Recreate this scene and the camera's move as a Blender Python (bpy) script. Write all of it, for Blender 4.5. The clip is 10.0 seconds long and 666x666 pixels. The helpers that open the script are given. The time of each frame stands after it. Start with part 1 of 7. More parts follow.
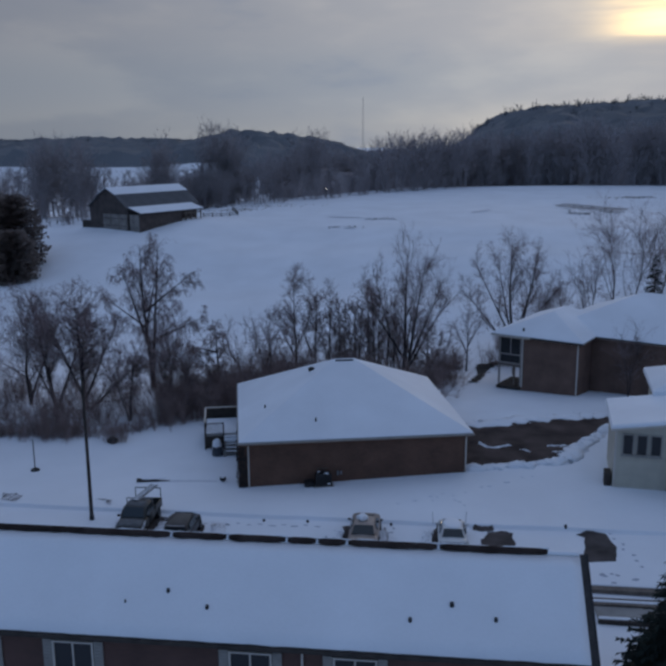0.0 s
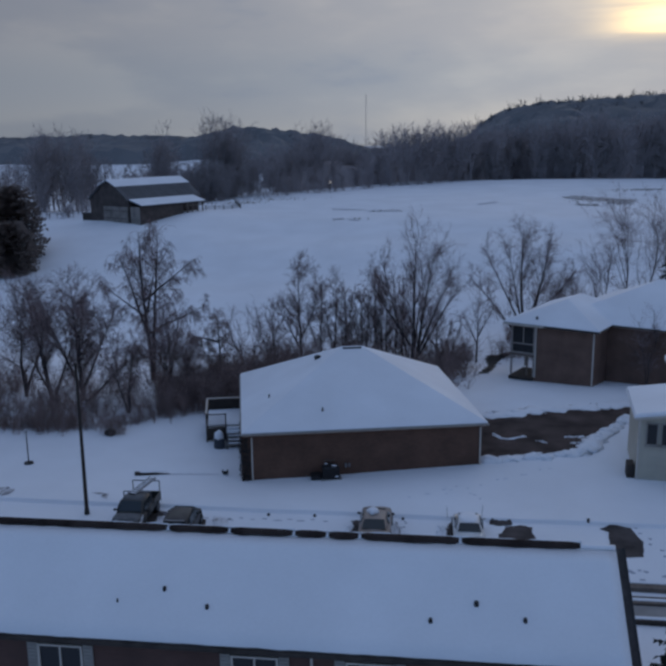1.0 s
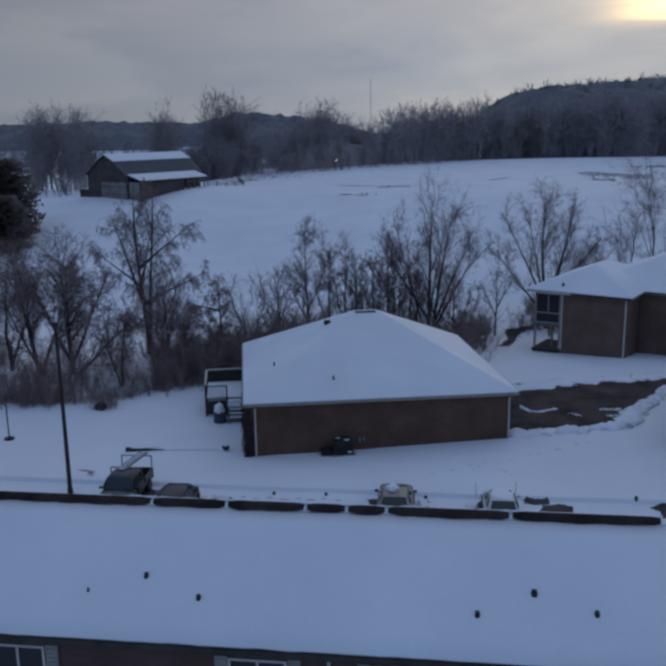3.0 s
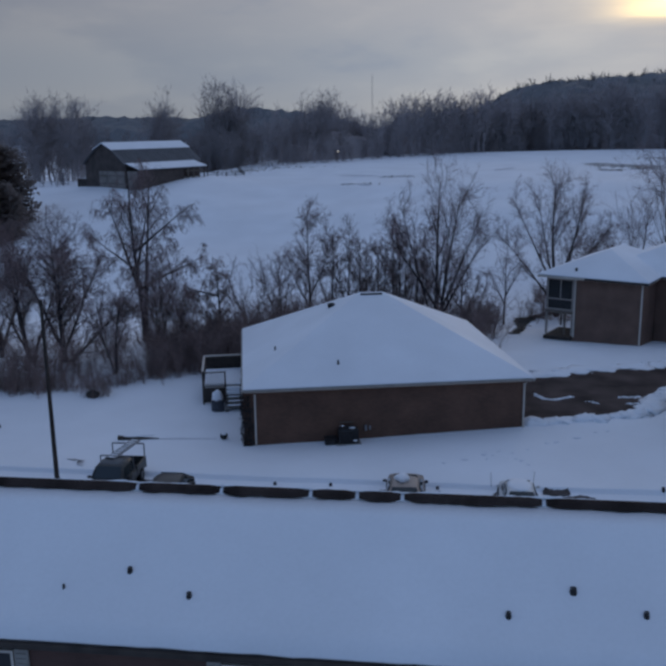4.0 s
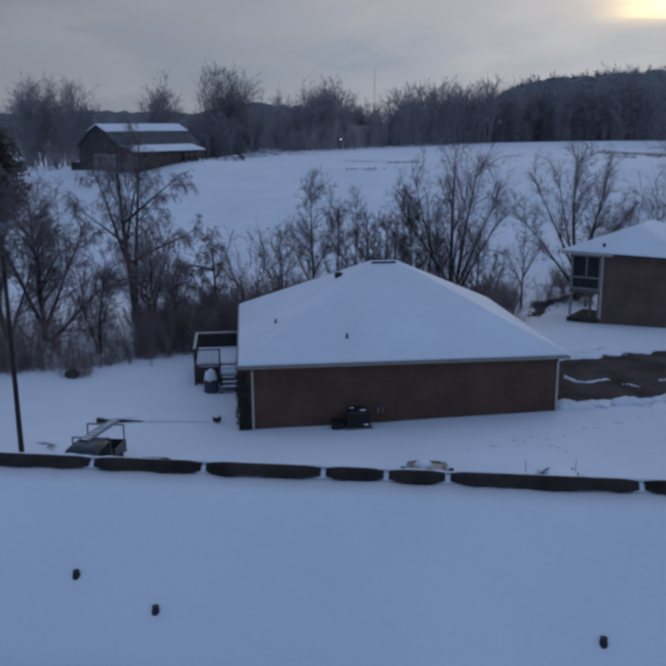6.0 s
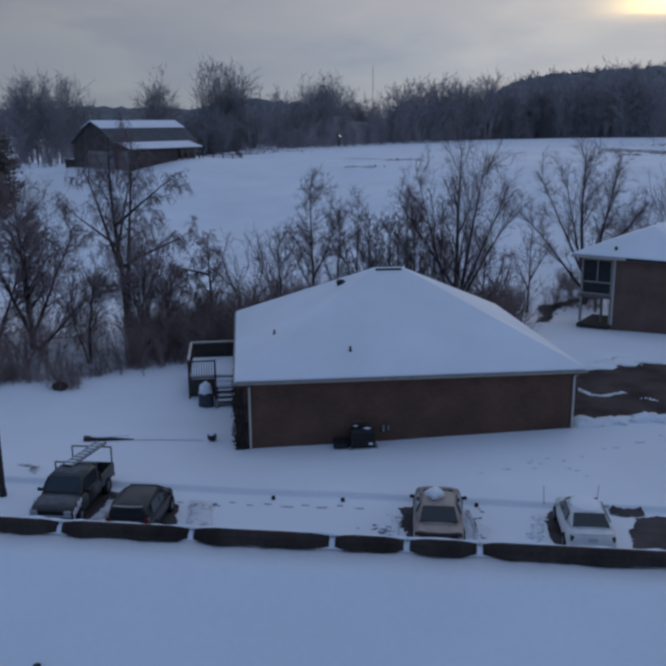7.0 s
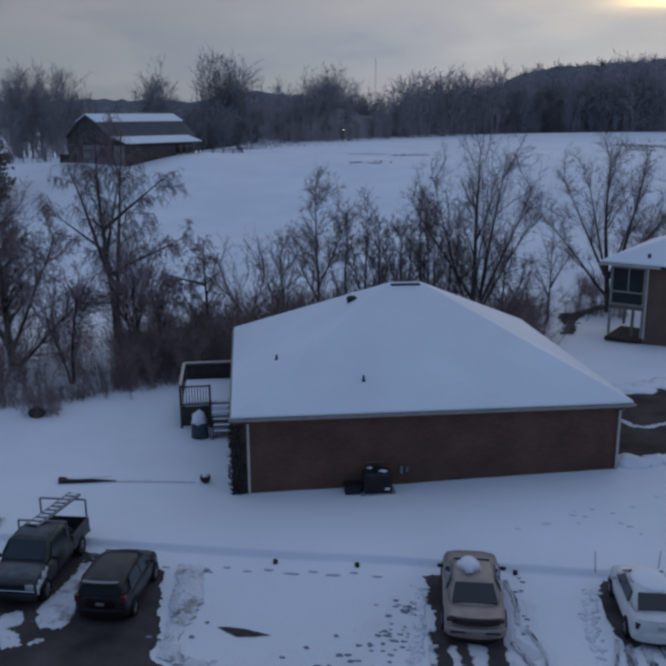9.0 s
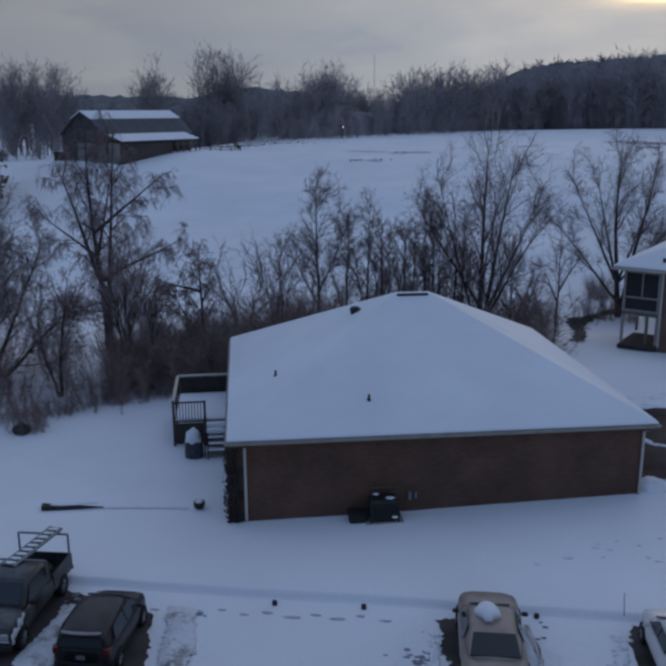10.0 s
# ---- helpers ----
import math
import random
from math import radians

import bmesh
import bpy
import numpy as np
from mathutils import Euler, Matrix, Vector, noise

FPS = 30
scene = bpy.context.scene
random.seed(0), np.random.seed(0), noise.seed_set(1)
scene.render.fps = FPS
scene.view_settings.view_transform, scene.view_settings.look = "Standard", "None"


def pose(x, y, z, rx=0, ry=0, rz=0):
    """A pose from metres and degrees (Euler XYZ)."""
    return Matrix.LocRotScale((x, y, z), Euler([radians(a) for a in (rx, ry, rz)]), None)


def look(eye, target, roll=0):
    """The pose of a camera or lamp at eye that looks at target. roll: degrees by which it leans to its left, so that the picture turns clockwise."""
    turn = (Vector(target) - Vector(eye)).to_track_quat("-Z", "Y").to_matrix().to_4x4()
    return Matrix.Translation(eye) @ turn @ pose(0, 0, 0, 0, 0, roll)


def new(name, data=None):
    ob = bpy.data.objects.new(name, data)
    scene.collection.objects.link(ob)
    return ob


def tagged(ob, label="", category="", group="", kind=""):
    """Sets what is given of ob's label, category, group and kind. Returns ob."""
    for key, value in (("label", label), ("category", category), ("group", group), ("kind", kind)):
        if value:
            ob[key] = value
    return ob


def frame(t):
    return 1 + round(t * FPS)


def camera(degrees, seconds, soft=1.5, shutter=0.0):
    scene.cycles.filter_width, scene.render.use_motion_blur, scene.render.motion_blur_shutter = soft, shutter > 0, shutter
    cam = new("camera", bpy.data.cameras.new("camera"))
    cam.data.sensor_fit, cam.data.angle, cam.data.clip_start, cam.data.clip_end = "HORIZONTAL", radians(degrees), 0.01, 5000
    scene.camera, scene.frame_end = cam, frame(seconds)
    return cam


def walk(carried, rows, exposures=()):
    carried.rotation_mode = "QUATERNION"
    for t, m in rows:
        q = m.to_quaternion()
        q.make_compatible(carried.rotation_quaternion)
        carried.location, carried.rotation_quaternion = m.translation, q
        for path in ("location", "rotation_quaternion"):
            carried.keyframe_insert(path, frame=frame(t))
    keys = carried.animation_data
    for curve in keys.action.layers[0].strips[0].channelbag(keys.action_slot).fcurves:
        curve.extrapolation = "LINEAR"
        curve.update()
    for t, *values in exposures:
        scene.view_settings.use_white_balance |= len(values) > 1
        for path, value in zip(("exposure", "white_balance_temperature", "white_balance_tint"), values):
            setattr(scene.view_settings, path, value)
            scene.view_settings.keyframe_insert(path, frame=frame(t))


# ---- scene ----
cam = camera(42.0, 10.0, soft=3.25)
PATH = [
    (0, (10.017, -32.293, 23.631), (9.784, -30.353, 23.203), -0.4),
    (0.5, (9.695, -30.958, 22.867), (9.46, -29.018, 22.438), -0.4),
    (1, (9.393, -29.616, 22.107), (9.153, -27.678, 21.676), -0.6),
    (1.5, (9.073, -28.287, 21.322), (8.83, -26.349, 20.89), -0.6),
    (2, (8.791, -26.954, 20.549), (8.547, -25.018, 20.111), -0.8),
    (2.5, (8.532, -25.623, 19.797), (8.283, -23.689, 19.35), -0.9),
    (4, (7.665, -21.565, 17.463), (7.413, -19.635, 17.003), -0.8),
    (4.5, (7.384, -20.245, 16.695), (7.13, -18.315, 16.239), -0.8),
    (5, (7.091, -18.886, 15.911), (6.839, -16.957, 15.448), -0.6),
    (5.5, (6.804, -17.592, 15.128), (6.549, -15.662, 14.67), -0.6),
    (5.7, (6.690, -17.040, 14.840), (6.436, -15.110, 14.380), -0.52),
    (6.2, (6.410, -15.660, 14.610), (6.159, -13.731, 14.146), -0.42),
    (6.8, (6.085, -14.020, 14.700), (5.837, -12.093, 14.226), -0.35),
    (7, (5.954, -13.471, 14.802), (5.707, -11.543, 14.331), -0.4),
    (7.5, (5.659, -12.12, 14.86), (5.41, -10.19, 14.397), -0.5),
    (8, (5.412, -10.835, 14.894), (5.162, -8.909, 14.416), -0.4),
    (8.5, (5.158, -9.403, 14.893), (4.908, -7.478, 14.411), -0.4),
    (9, (4.87, -8.075, 14.945), (4.62, -6.15, 14.459), -0.3),
    (9.5, (4.636, -6.838, 15.002), (4.388, -4.916, 14.507), -0.4),
    (10, (4.353, -5.502, 15.081), (4.107, -3.58, 14.587), -0.3),
]
EXPOSURES = [(0, 0.15, 7100, 10), (3, 0.18, 7150, 10), (5.5, 0.24, 7100, 10), (7, 0.27, 7150, 10), (8.5, 0.26, 7350, 10), (10, 0.22, 7350, 10)]
walk(cam, [(t, look(eye, target, roll)) for t, eye, target, roll in PATH], EXPOSURES)

# ---- world, sun and sky ----
SUN_AZ, SUN_EL = radians(13.4), radians(7.3)   # azimuth from +y towards +x
SUN_DIR = Vector((math.sin(SUN_AZ) * math.cos(SUN_EL), math.cos(SUN_AZ) * math.cos(SUN_EL), math.sin(SUN_EL)))


def build_world():
    w = bpy.data.worlds.new("winter_sky")
    scene.world = w
    w.use_nodes = True
    nt = w.node_tree
    nt.nodes.clear()
    N, L = nt.nodes.new, nt.links.new

    def math_node(op, a, b=None, clamp=False):
        n = N("ShaderNodeMath")
        n.operation, n.use_clamp = op, clamp
        for i, v in enumerate((a, b)):
            if v is None:
                continue
            if isinstance(v, (int, float)):
                n.inputs[i].default_value = v
            else:
                L(v, n.inputs[i])
        return n.outputs[0]

    def mix(fac, a, b, kind="MIX"):
        n = N("ShaderNodeMix")
        n.data_type, n.blend_type = "RGBA", kind
        for sock, v in ((n.inputs["Factor"], fac), (n.inputs[6], a), (n.inputs[7], b)):
            if isinstance(v, (int, float)):
                sock.default_value = v
            elif isinstance(v, tuple):
                sock.default_value = (*v, 1)
            else:
                L(v, sock)
        return n.outputs[2]

    def ramp(fac, stops):
        n = N("ShaderNodeValToRGB")
        n.color_ramp.interpolation = "EASE"
        while len(n.color_ramp.elements) < len(stops):
            n.color_ramp.elements.new(0.5)
        for e, (p, c) in zip(n.color_ramp.elements, stops):
            e.position, e.color = p, (*c, 1)
        L(fac, n.inputs[0])
        return n.outputs[0]

    tc = N("ShaderNodeTexCoord")
    sep = N("ShaderNodeSeparateXYZ")
    L(tc.outputs["Generated"], sep.inputs[0])
    up = math_node("MAXIMUM", sep.outputs[2], 0.0)
    # cloud deck: darker and bluer overhead, pale and greyish low down
    deck = ramp(up, [(0.0, SKY_LOW), (0.06, SKY_MID), (0.13, SKY_BAND), (0.38, SKY_HIGH), (1.0, SKY_TOP)])
    # cloud banks, flattened towards the horizon
    mp = N("ShaderNodeMapping")
    mp.inputs["Scale"].default_value = (1.8, 1.8, 5.5)
    mp.inputs["Rotation"].default_value = (0.0, 0.22, 0.0)
    mp.inputs["Location"].default_value = (0.7, 0.25, 0.4)
    L(tc.outputs["Generated"], mp.inputs[0])
    nz = N("ShaderNodeTexNoise")
    nz.inputs["Scale"].default_value, nz.inputs["Detail"].default_value, nz.inputs["Roughness"].default_value = 1.7, 6.0, 0.5
    L(mp.outputs[0], nz.inputs["Vector"])
    banks = ramp(nz.outputs["Fac"], [(0.36, (0.66, 0.76, 0.90)), (0.50, (1.0, 1.0, 1.0)), (0.64, (1.24, 1.18, 1.10))])
    deck = mix(1.0, deck, banks, "MULTIPLY")
    # the cloud is brighter on the sun's side
    ahead = N("ShaderNodeVectorMath")
    ahead.operation = "DOT_PRODUCT"
    L(tc.outputs["Generated"], ahead.inputs[0])
    ahead.inputs[1].default_value = (math.sin(SUN_AZ), math.cos(SUN_AZ), 0)
    side = math_node("POWER", math_node("MAXIMUM", ahead.outputs["Value"], 0.0), 7.0)
    deck = mix(1.0, deck, mix(side, (0.60, 0.645, 0.715), (1.36, 1.35, 1.31)), "MULTIPLY")
    # and bluer on the far side
    rear = math_node("MULTIPLY", ahead.outputs["Value"], -1.6, True)
    deck = mix(1.0, deck, mix(rear, (1, 1, 1), (0.56, 0.82, 1.07)), "MULTIPLY")
    # glow of the hidden sun through the clouds
    dot = N("ShaderNodeVectorMath")
    dot.operation = "DOT_PRODUCT"
    L(tc.outputs["Generated"], dot.inputs[0])
    dot.inputs[1].default_value = SUN_DIR
    near = math_node("MAXIMUM", dot.outputs["Value"], 0.0)
    tight = math_node("POWER", near, 900.0)
    wide = math_node("POWER", near, 130.0)
    nz2 = N("ShaderNodeTexNoise")
    nz2.inputs["Scale"].default_value, nz2.inputs["Detail"].default_value = 2.6, 4.0
    mp2 = N("ShaderNodeMapping")
    mp2.inputs["Scale"].default_value = (1.2, 1.2, 14.0)
    L(tc.outputs["Generated"], mp2.inputs[0])
    L(mp2.outputs[0], nz2.inputs["Vector"])
    streak = ramp(nz2.outputs["Fac"], [(0.40, (0.35, 0.35, 0.35)), (0.60, (1, 1, 1))])
    glow = mix(1.0, mix(tight, (0, 0, 0), GLOW_TIGHT), mix(wide, (0, 0, 0), GLOW_WIDE), "ADD")
    glow = mix(1.0, glow, streak, "MULTIPLY")
    # a cloud bank lies below the glow
    edge = N("ShaderNodeMapRange")
    edge.interpolation_type = "SMOOTHSTEP"
    edge.inputs["From Min"].default_value, edge.inputs["From Max"].default_value = 0.098, 0.116
    edge.inputs["To Min"].default_value = 0.06
    L(math_node("ADD", up, math_node("MULTIPLY", nz2.outputs["Fac"], 0.012)), edge.inputs[0])
    glow = mix(1.0, glow, edge.outputs[0], "MULTIPLY")
    colour = mix(1.0, deck, glow, "ADD")
    # thin clear-sky light above the deck
    sky = N("ShaderNodeTexSky")
    sky.sky_type, sky.sun_disc = "NISHITA", False
    sky.sun_elevation, sky.sun_rotation = SUN_EL, SUN_AZ
    b1, b2, add = N("ShaderNodeBackground"), N("ShaderNodeBackground"), N("ShaderNodeAddShader")
    L(colour, b1.inputs[0])
    L(sky.outputs[0], b2.inputs[0])
    b1.inputs[1].default_value, b2.inputs[1].default_value = SKY_STRENGTH, 0.001
    L(b1.outputs[0], add.inputs[0])
    L(b2.outputs[0], add.inputs[1])
    out = N("ShaderNodeOutputWorld")
    L(add.outputs[0], out.inputs[0])


SKY_LOW, SKY_MID, SKY_BAND = (0.240, 0.274, 0.332), (0.216, 0.258, 0.336), (0.260, 0.286, 0.352)
SKY_HIGH, SKY_TOP = (0.385, 0.465, 0.635), (0.345, 0.422, 0.610)
GLOW_TIGHT, GLOW_WIDE = (1.5, 1.0, 0.30), (0.13, 0.10, 0.05)
SKY_STRENGTH = 1.0
build_world()
sun = new("sun", bpy.data.lights.new("sun", "SUN"))
sun.data.energy, sun.data.angle, sun.data.color = 0.35, radians(14), (1.0, 0.86, 0.7)
sun.matrix_world = look((0, 0, 60), tuple(Vector((0, 0, 60)) - SUN_DIR))


# ---- materials ----
def material(name, colour, rough=0.7, metal=0.0, vary=0.25, scale=3.0, fine=40.0, bump=0.2, tint=None, spec=0.4, island=0.0, dist=0.02):
    """Principled surface with broad stains, fine grain and relief."""
    m = bpy.data.materials.new(name)
    m.use_nodes = True
    nt = m.node_tree
    N, L = nt.nodes.new, nt.links.new
    p = nt.nodes["Principled BSDF"]
    p.inputs["Roughness"].default_value, p.inputs["Metallic"].default_value = rough, metal
    p.inputs["Specular IOR Level"].default_value = spec
    tc = N("ShaderNodeTexCoord")
    n1, n2 = N("ShaderNodeTexNoise"), N("ShaderNodeTexNoise")
    for n, s, d in ((n1, scale, 5.0), (n2, fine, 3.0)):
        n.inputs["Scale"].default_value, n.inputs["Detail"].default_value = s, d
        L(tc.outputs["Object"], n.inputs["Vector"])
    dark = tuple(c * (1 - vary) for c in colour)
    light = tuple(min(1, c * (1 + vary)) for c in (tint or colour))
    r = N("ShaderNodeValToRGB")
    r.color_ramp.elements[0].position, r.color_ramp.elements[1].position = 0.3, 0.7
    r.color_ramp.elements[0].color, r.color_ramp.elements[1].color = (*dark, 1), (*light, 1)
    L(n1.outputs["Fac"], r.inputs[0])
    mx = N("ShaderNodeMix")
    mx.data_type, mx.blend_type = "RGBA", "MULTIPLY"
    mx.inputs["Factor"].default_value = 1.0
    L(r.outputs[0], mx.inputs[6])
    r2 = N("ShaderNodeMapRange")
    r2.inputs["From Min"].default_value, r2.inputs["From Max"].default_value = 0.25, 0.75
    r2.inputs["To Min"].default_value, r2.inputs["To Max"].default_value = 1 - vary * 0.5, 1 + vary * 0.3
    L(n2.outputs["Fac"], r2.inputs[0])
    L(r2.outputs[0], mx.inputs[7])
    col = mx.outputs[2]
    if island:
        g = N("ShaderNodeNewGeometry")
        r3 = N("ShaderNodeMapRange")
        r3.inputs["To Min"].default_value, r3.inputs["To Max"].default_value = 1 - island, 1 + island
        L(g.outputs["Random Per Island"], r3.inputs[0])
        m2 = N("ShaderNodeMix")
        m2.data_type, m2.blend_type = "RGBA", "MULTIPLY"
        m2.inputs["Factor"].default_value = 1.0
        L(col, m2.inputs[6])
        L(r3.outputs[0], m2.inputs[7])
        col = m2.outputs[2]
    L(col, p.inputs["Base Color"])
    if bump:
        b = N("ShaderNodeBump")
        b.inputs["Strength"].default_value, b.inputs["Distance"].default_value = bump, dist
        L(n2.outputs["Fac"], b.inputs["Height"])
        L(b.outputs[0], p.inputs["Normal"])
    return m


def brick_material(name, a, b, mortar):
    m = material(name, a, 0.85, vary=0.45, scale=0.7, fine=60, bump=0.25)
    nt = m.node_tree
    N, L = nt.nodes.new, nt.links.new
    p = nt.nodes["Principled BSDF"]
    tc = N("ShaderNodeTexCoord")
    sep, comb = N("ShaderNodeSeparateXYZ"), N("ShaderNodeCombineXYZ")
    L(tc.outputs["Object"], sep.inputs[0])
    s = N("ShaderNodeMath")
    L(sep.outputs[0], s.inputs[0])
    L(sep.outputs[1], s.inputs[1])
    L(s.outputs[0], comb.inputs[0])
    L(sep.outputs[2], comb.inputs[1])
    br = N("ShaderNodeTexBrick")
    br.inputs["Scale"].default_value = 1.0
    br.inputs["Brick Width"].default_value, br.inputs["Row Height"].default_value, br.inputs["Mortar Size"].default_value = 0.215, 0.075, 0.006
    br.inputs["Color1"].default_value, br.inputs["Color2"].default_value, br.inputs["Mortar"].default_value = (*a, 1), (*b, 1), (*mortar, 1)
    L(comb.outputs[0], br.inputs["Vector"])
    old = p.inputs["Base Color"].links[0].from_socket
    sc = N("ShaderNodeMix")
    sc.data_type, sc.blend_type = "RGBA", "MIX"
    sc.inputs["Factor"].default_value = 0.45
    L(br.outputs["Color"], sc.inputs[6])
    L(old, sc.inputs[7])
    L(sc.outputs[2], p.inputs["Base Color"])
    return m


def snow_material(name, colour, scale, relief, dirt=0.0, bare=0.60):
    """Snow: near white, soft drifts and grain; dirt: trampled brownish flecks."""
    m = material(name, colour, 0.75, vary=0.05, scale=scale, fine=9.0, bump=relief, spec=0.25, dist=0.06)
    if dirt:
        nt = m.node_tree
        N, L = nt.nodes.new, nt.links.new
        p = nt.nodes["Principled BSDF"]
        old = p.inputs["Base Color"].links[0].from_socket
        tc, n = N("ShaderNodeTexCoord"), N("ShaderNodeTexNoise")
        n.inputs["Scale"].default_value, n.inputs["Detail"].default_value, n.inputs["Roughness"].default_value = 1.3, 8.0, 0.7
        L(tc.outputs["Object"], n.inputs["Vector"])
        r = N("ShaderNodeMapRange")
        r.inputs["From Min"].default_value, r.inputs["From Max"].default_value = bare, bare + 0.12
        r.inputs["To Max"].default_value = dirt
        L(n.outputs["Fac"], r.inputs[0])
        mx = N("ShaderNodeMix")
        mx.data_type = "RGBA"
        L(r.outputs[0], mx.inputs["Factor"])
        L(old, mx.inputs[6])
        mx.inputs[7].default_value = (0.16, 0.13, 0.11, 1)
        L(mx.outputs[2], p.inputs["Base Color"])
    return m


def slush_material(name):
    """Bare asphalt showing in streaks through driven-over snow."""
    m = snow_material(name, (0.62, 0.62, 0.65), 0.8, 0.8)
    nt = m.node_tree
    N, L = nt.nodes.new, nt.links.new
    p = nt.nodes["Principled BSDF"]
    old = p.inputs["Base Color"].links[0].from_socket
    tc, mp, n = N("ShaderNodeTexCoord"), N("ShaderNodeMapping"), N("ShaderNodeTexNoise")
    mp.inputs["Scale"].default_value = (2.4, 0.75, 1)
    n.inputs["Scale"].default_value, n.inputs["Detail"].default_value, n.inputs["Roughness"].default_value, n.inputs["Distortion"].default_value = 1.1, 7.0, 0.62, 0.6
    L(tc.outputs["Object"], mp.inputs[0])
    L(mp.outputs[0], n.inputs["Vector"])
    r = N("ShaderNodeMapRange")
    r.inputs["From Min"].default_value, r.inputs["From Max"].default_value = 0.44, 0.60
    L(n.outputs["Fac"], r.inputs[0])
    mx = N("ShaderNodeMix")
    mx.data_type = "RGBA"
    L(r.outputs[0], mx.inputs["Factor"])
    L(old, mx.inputs[6])
    mx.inputs[7].default_value = (0.055, 0.05, 0.05, 1)
    L(mx.outputs[2], p.inputs["Base Color"])
    return m


def glass_material(name, colour, rough=0.08):
    m = bpy.data.materials.new(name)
    m.use_nodes = True
    p = m.node_tree.nodes["Principled BSDF"]
    p.inputs["Base Color"].default_value = (*colour, 1)
    p.inputs["Roughness"].default_value, p.inputs["Specular IOR Level"].default_value = rough, 0.4
    return m


SNOW = snow_material("snow", (0.80, 0.82, 0.86), 0.15, 0.25)
SNOW_ROOF = snow_material("roof_snow", (0.80, 0.82, 0.86), 0.25, 0.10)
SNOW_WORN = snow_material("trampled_snow", (0.79, 0.81, 0.85), 0.5, 0.9, 0.35)
DRIVE = material("driveway", (0.085, 0.062, 0.056), 0.9, spec=0.12, vary=0.45, scale=0.5, fine=18, bump=0.3)
SNOW_DIRTY = snow_material("churned_snow", (0.74, 0.75, 0.79), 0.7, 1.0, 0.75, 0.52)
SLUSH = slush_material("slush_and_asphalt")
ASPHALT = material("asphalt", (0.080, 0.068, 0.066), 0.9, spec=0.12, vary=0.4, scale=0.7, fine=25, bump=0.3)
BRICK = brick_material("brown_brick", (0.146, 0.074, 0.050), (0.091, 0.046, 0.033), (0.13, 0.092, 0.072))
BRICK_TAN = brick_material("tan_brown_brick", (0.178, 0.101, 0.076), (0.138, 0.080, 0.062), (0.13, 0.11, 0.10))
BRICK_APT = brick_material("red_brick", (0.112, 0.056, 0.045), (0.082, 0.043, 0.036), (0.12, 0.09, 0.08))
TRIM = material("white_trim", (0.54, 0.485, 0.43), 0.5, vary=0.1, scale=2, bump=0.05)
SHUTTER = material("beige_paint", (0.30, 0.275, 0.25), 0.6, vary=0.15, scale=2, bump=0.05)
SHINGLE = material("dark_shingle", (0.05, 0.045, 0.045), 0.9, vary=0.3, scale=2, fine=12, bump=0.4)
VINE = material("dead_creeper", (0.034, 0.029, 0.028), 0.9, vary=0.4, scale=2, bump=0)
VENT = material("ridge_cap", (0.046, 0.034, 0.031), 0.95, vary=0.4, scale=1.5, fine=14, bump=0.5, spec=0.08)
# print colours are darkened for the shade inside footprints; the dark one also colours slush clods
PRINT = snow_material("shaded_pressed_snow", (0.46, 0.48, 0.54), 0.6, 0.5, 0.3)
PRINT_DARK = snow_material("slush_and_print_shade", (0.22, 0.24, 0.285), 0.9, 0.5)
PORCH = material("porch_paint", (0.30, 0.265, 0.245), 0.6, vary=0.15, scale=2, bump=0.05)
RUT = snow_material("rutted_snow", (0.62, 0.64, 0.69), 0.6, 0.5)
AC_GREY = material("weathered_grey_steel", (0.035, 0.034, 0.036), 0.6, 0.2, vary=0.35, scale=3, bump=0.1)
DARK = material("dark_metal", (0.018, 0.018, 0.02), 0.5, vary=0.2, bump=0.05)
GREY_METAL = material("grey_metal", (0.25, 0.26, 0.28), 0.45, 0.6, vary=0.15, bump=0.05)
WOOD = material("weathered_wood", (0.16, 0.13, 0.11), 0.85, vary=0.3, scale=2, fine=30)
WOOD_DARK = material("dark_wood", (0.05, 0.04, 0.035), 0.85, vary=0.3, scale=2, fine=30)
SIDING = material("cream_siding", (0.50, 0.455, 0.375), 0.6, vary=0.08, scale=1.2, bump=0.08)
BARN_METAL = material("blue_grey_sheet", (0.090, 0.094, 0.105), 0.6, 0.1, vary=0.15, scale=0.6, bump=0.1)
BARN_WOOD = material("barn_boards", (0.085, 0.066, 0.060), 0.85, vary=0.3, scale=0.8)
BARN_DOOR = material("pale_barn_boards", (0.25, 0.22, 0.20), 0.85, vary=0.3, scale=0.8)
BARK = material("bark", (0.058, 0.046, 0.045), 0.95, vary=0.35, scale=1.5, fine=20, bump=0.4)
TWIG = material("twigs", (0.25, 0.185, 0.185), 0.95, vary=0.3, scale=0.4, fine=6, bump=0)
BRUSH = material("brush", (0.262, 0.186, 0.174), 0.95, vary=0.35, scale=0.3, fine=5, bump=0)
# distance haze is put into these base colours: paler woods, bluer grey hills
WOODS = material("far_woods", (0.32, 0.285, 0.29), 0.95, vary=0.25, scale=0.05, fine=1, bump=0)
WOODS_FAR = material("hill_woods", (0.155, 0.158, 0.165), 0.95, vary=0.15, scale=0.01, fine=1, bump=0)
CEDAR = material("cedar", (0.21, 0.165, 0.145), 0.9, vary=0.35, scale=0.6, fine=6, bump=0)
PINE = material("evergreen", (0.022, 0.030, 0.024), 0.9, vary=0.35, scale=0.6, fine=6, bump=0)
WEEDS = material("dry_weeds", (0.20, 0.15, 0.10), 0.95, vary=0.3, scale=0.6, fine=6, bump=0)
PANE = glass_material("window_glass", (0.02, 0.022, 0.026))
CAR_GLASS = glass_material("car_glass", (0.035, 0.045, 0.05))
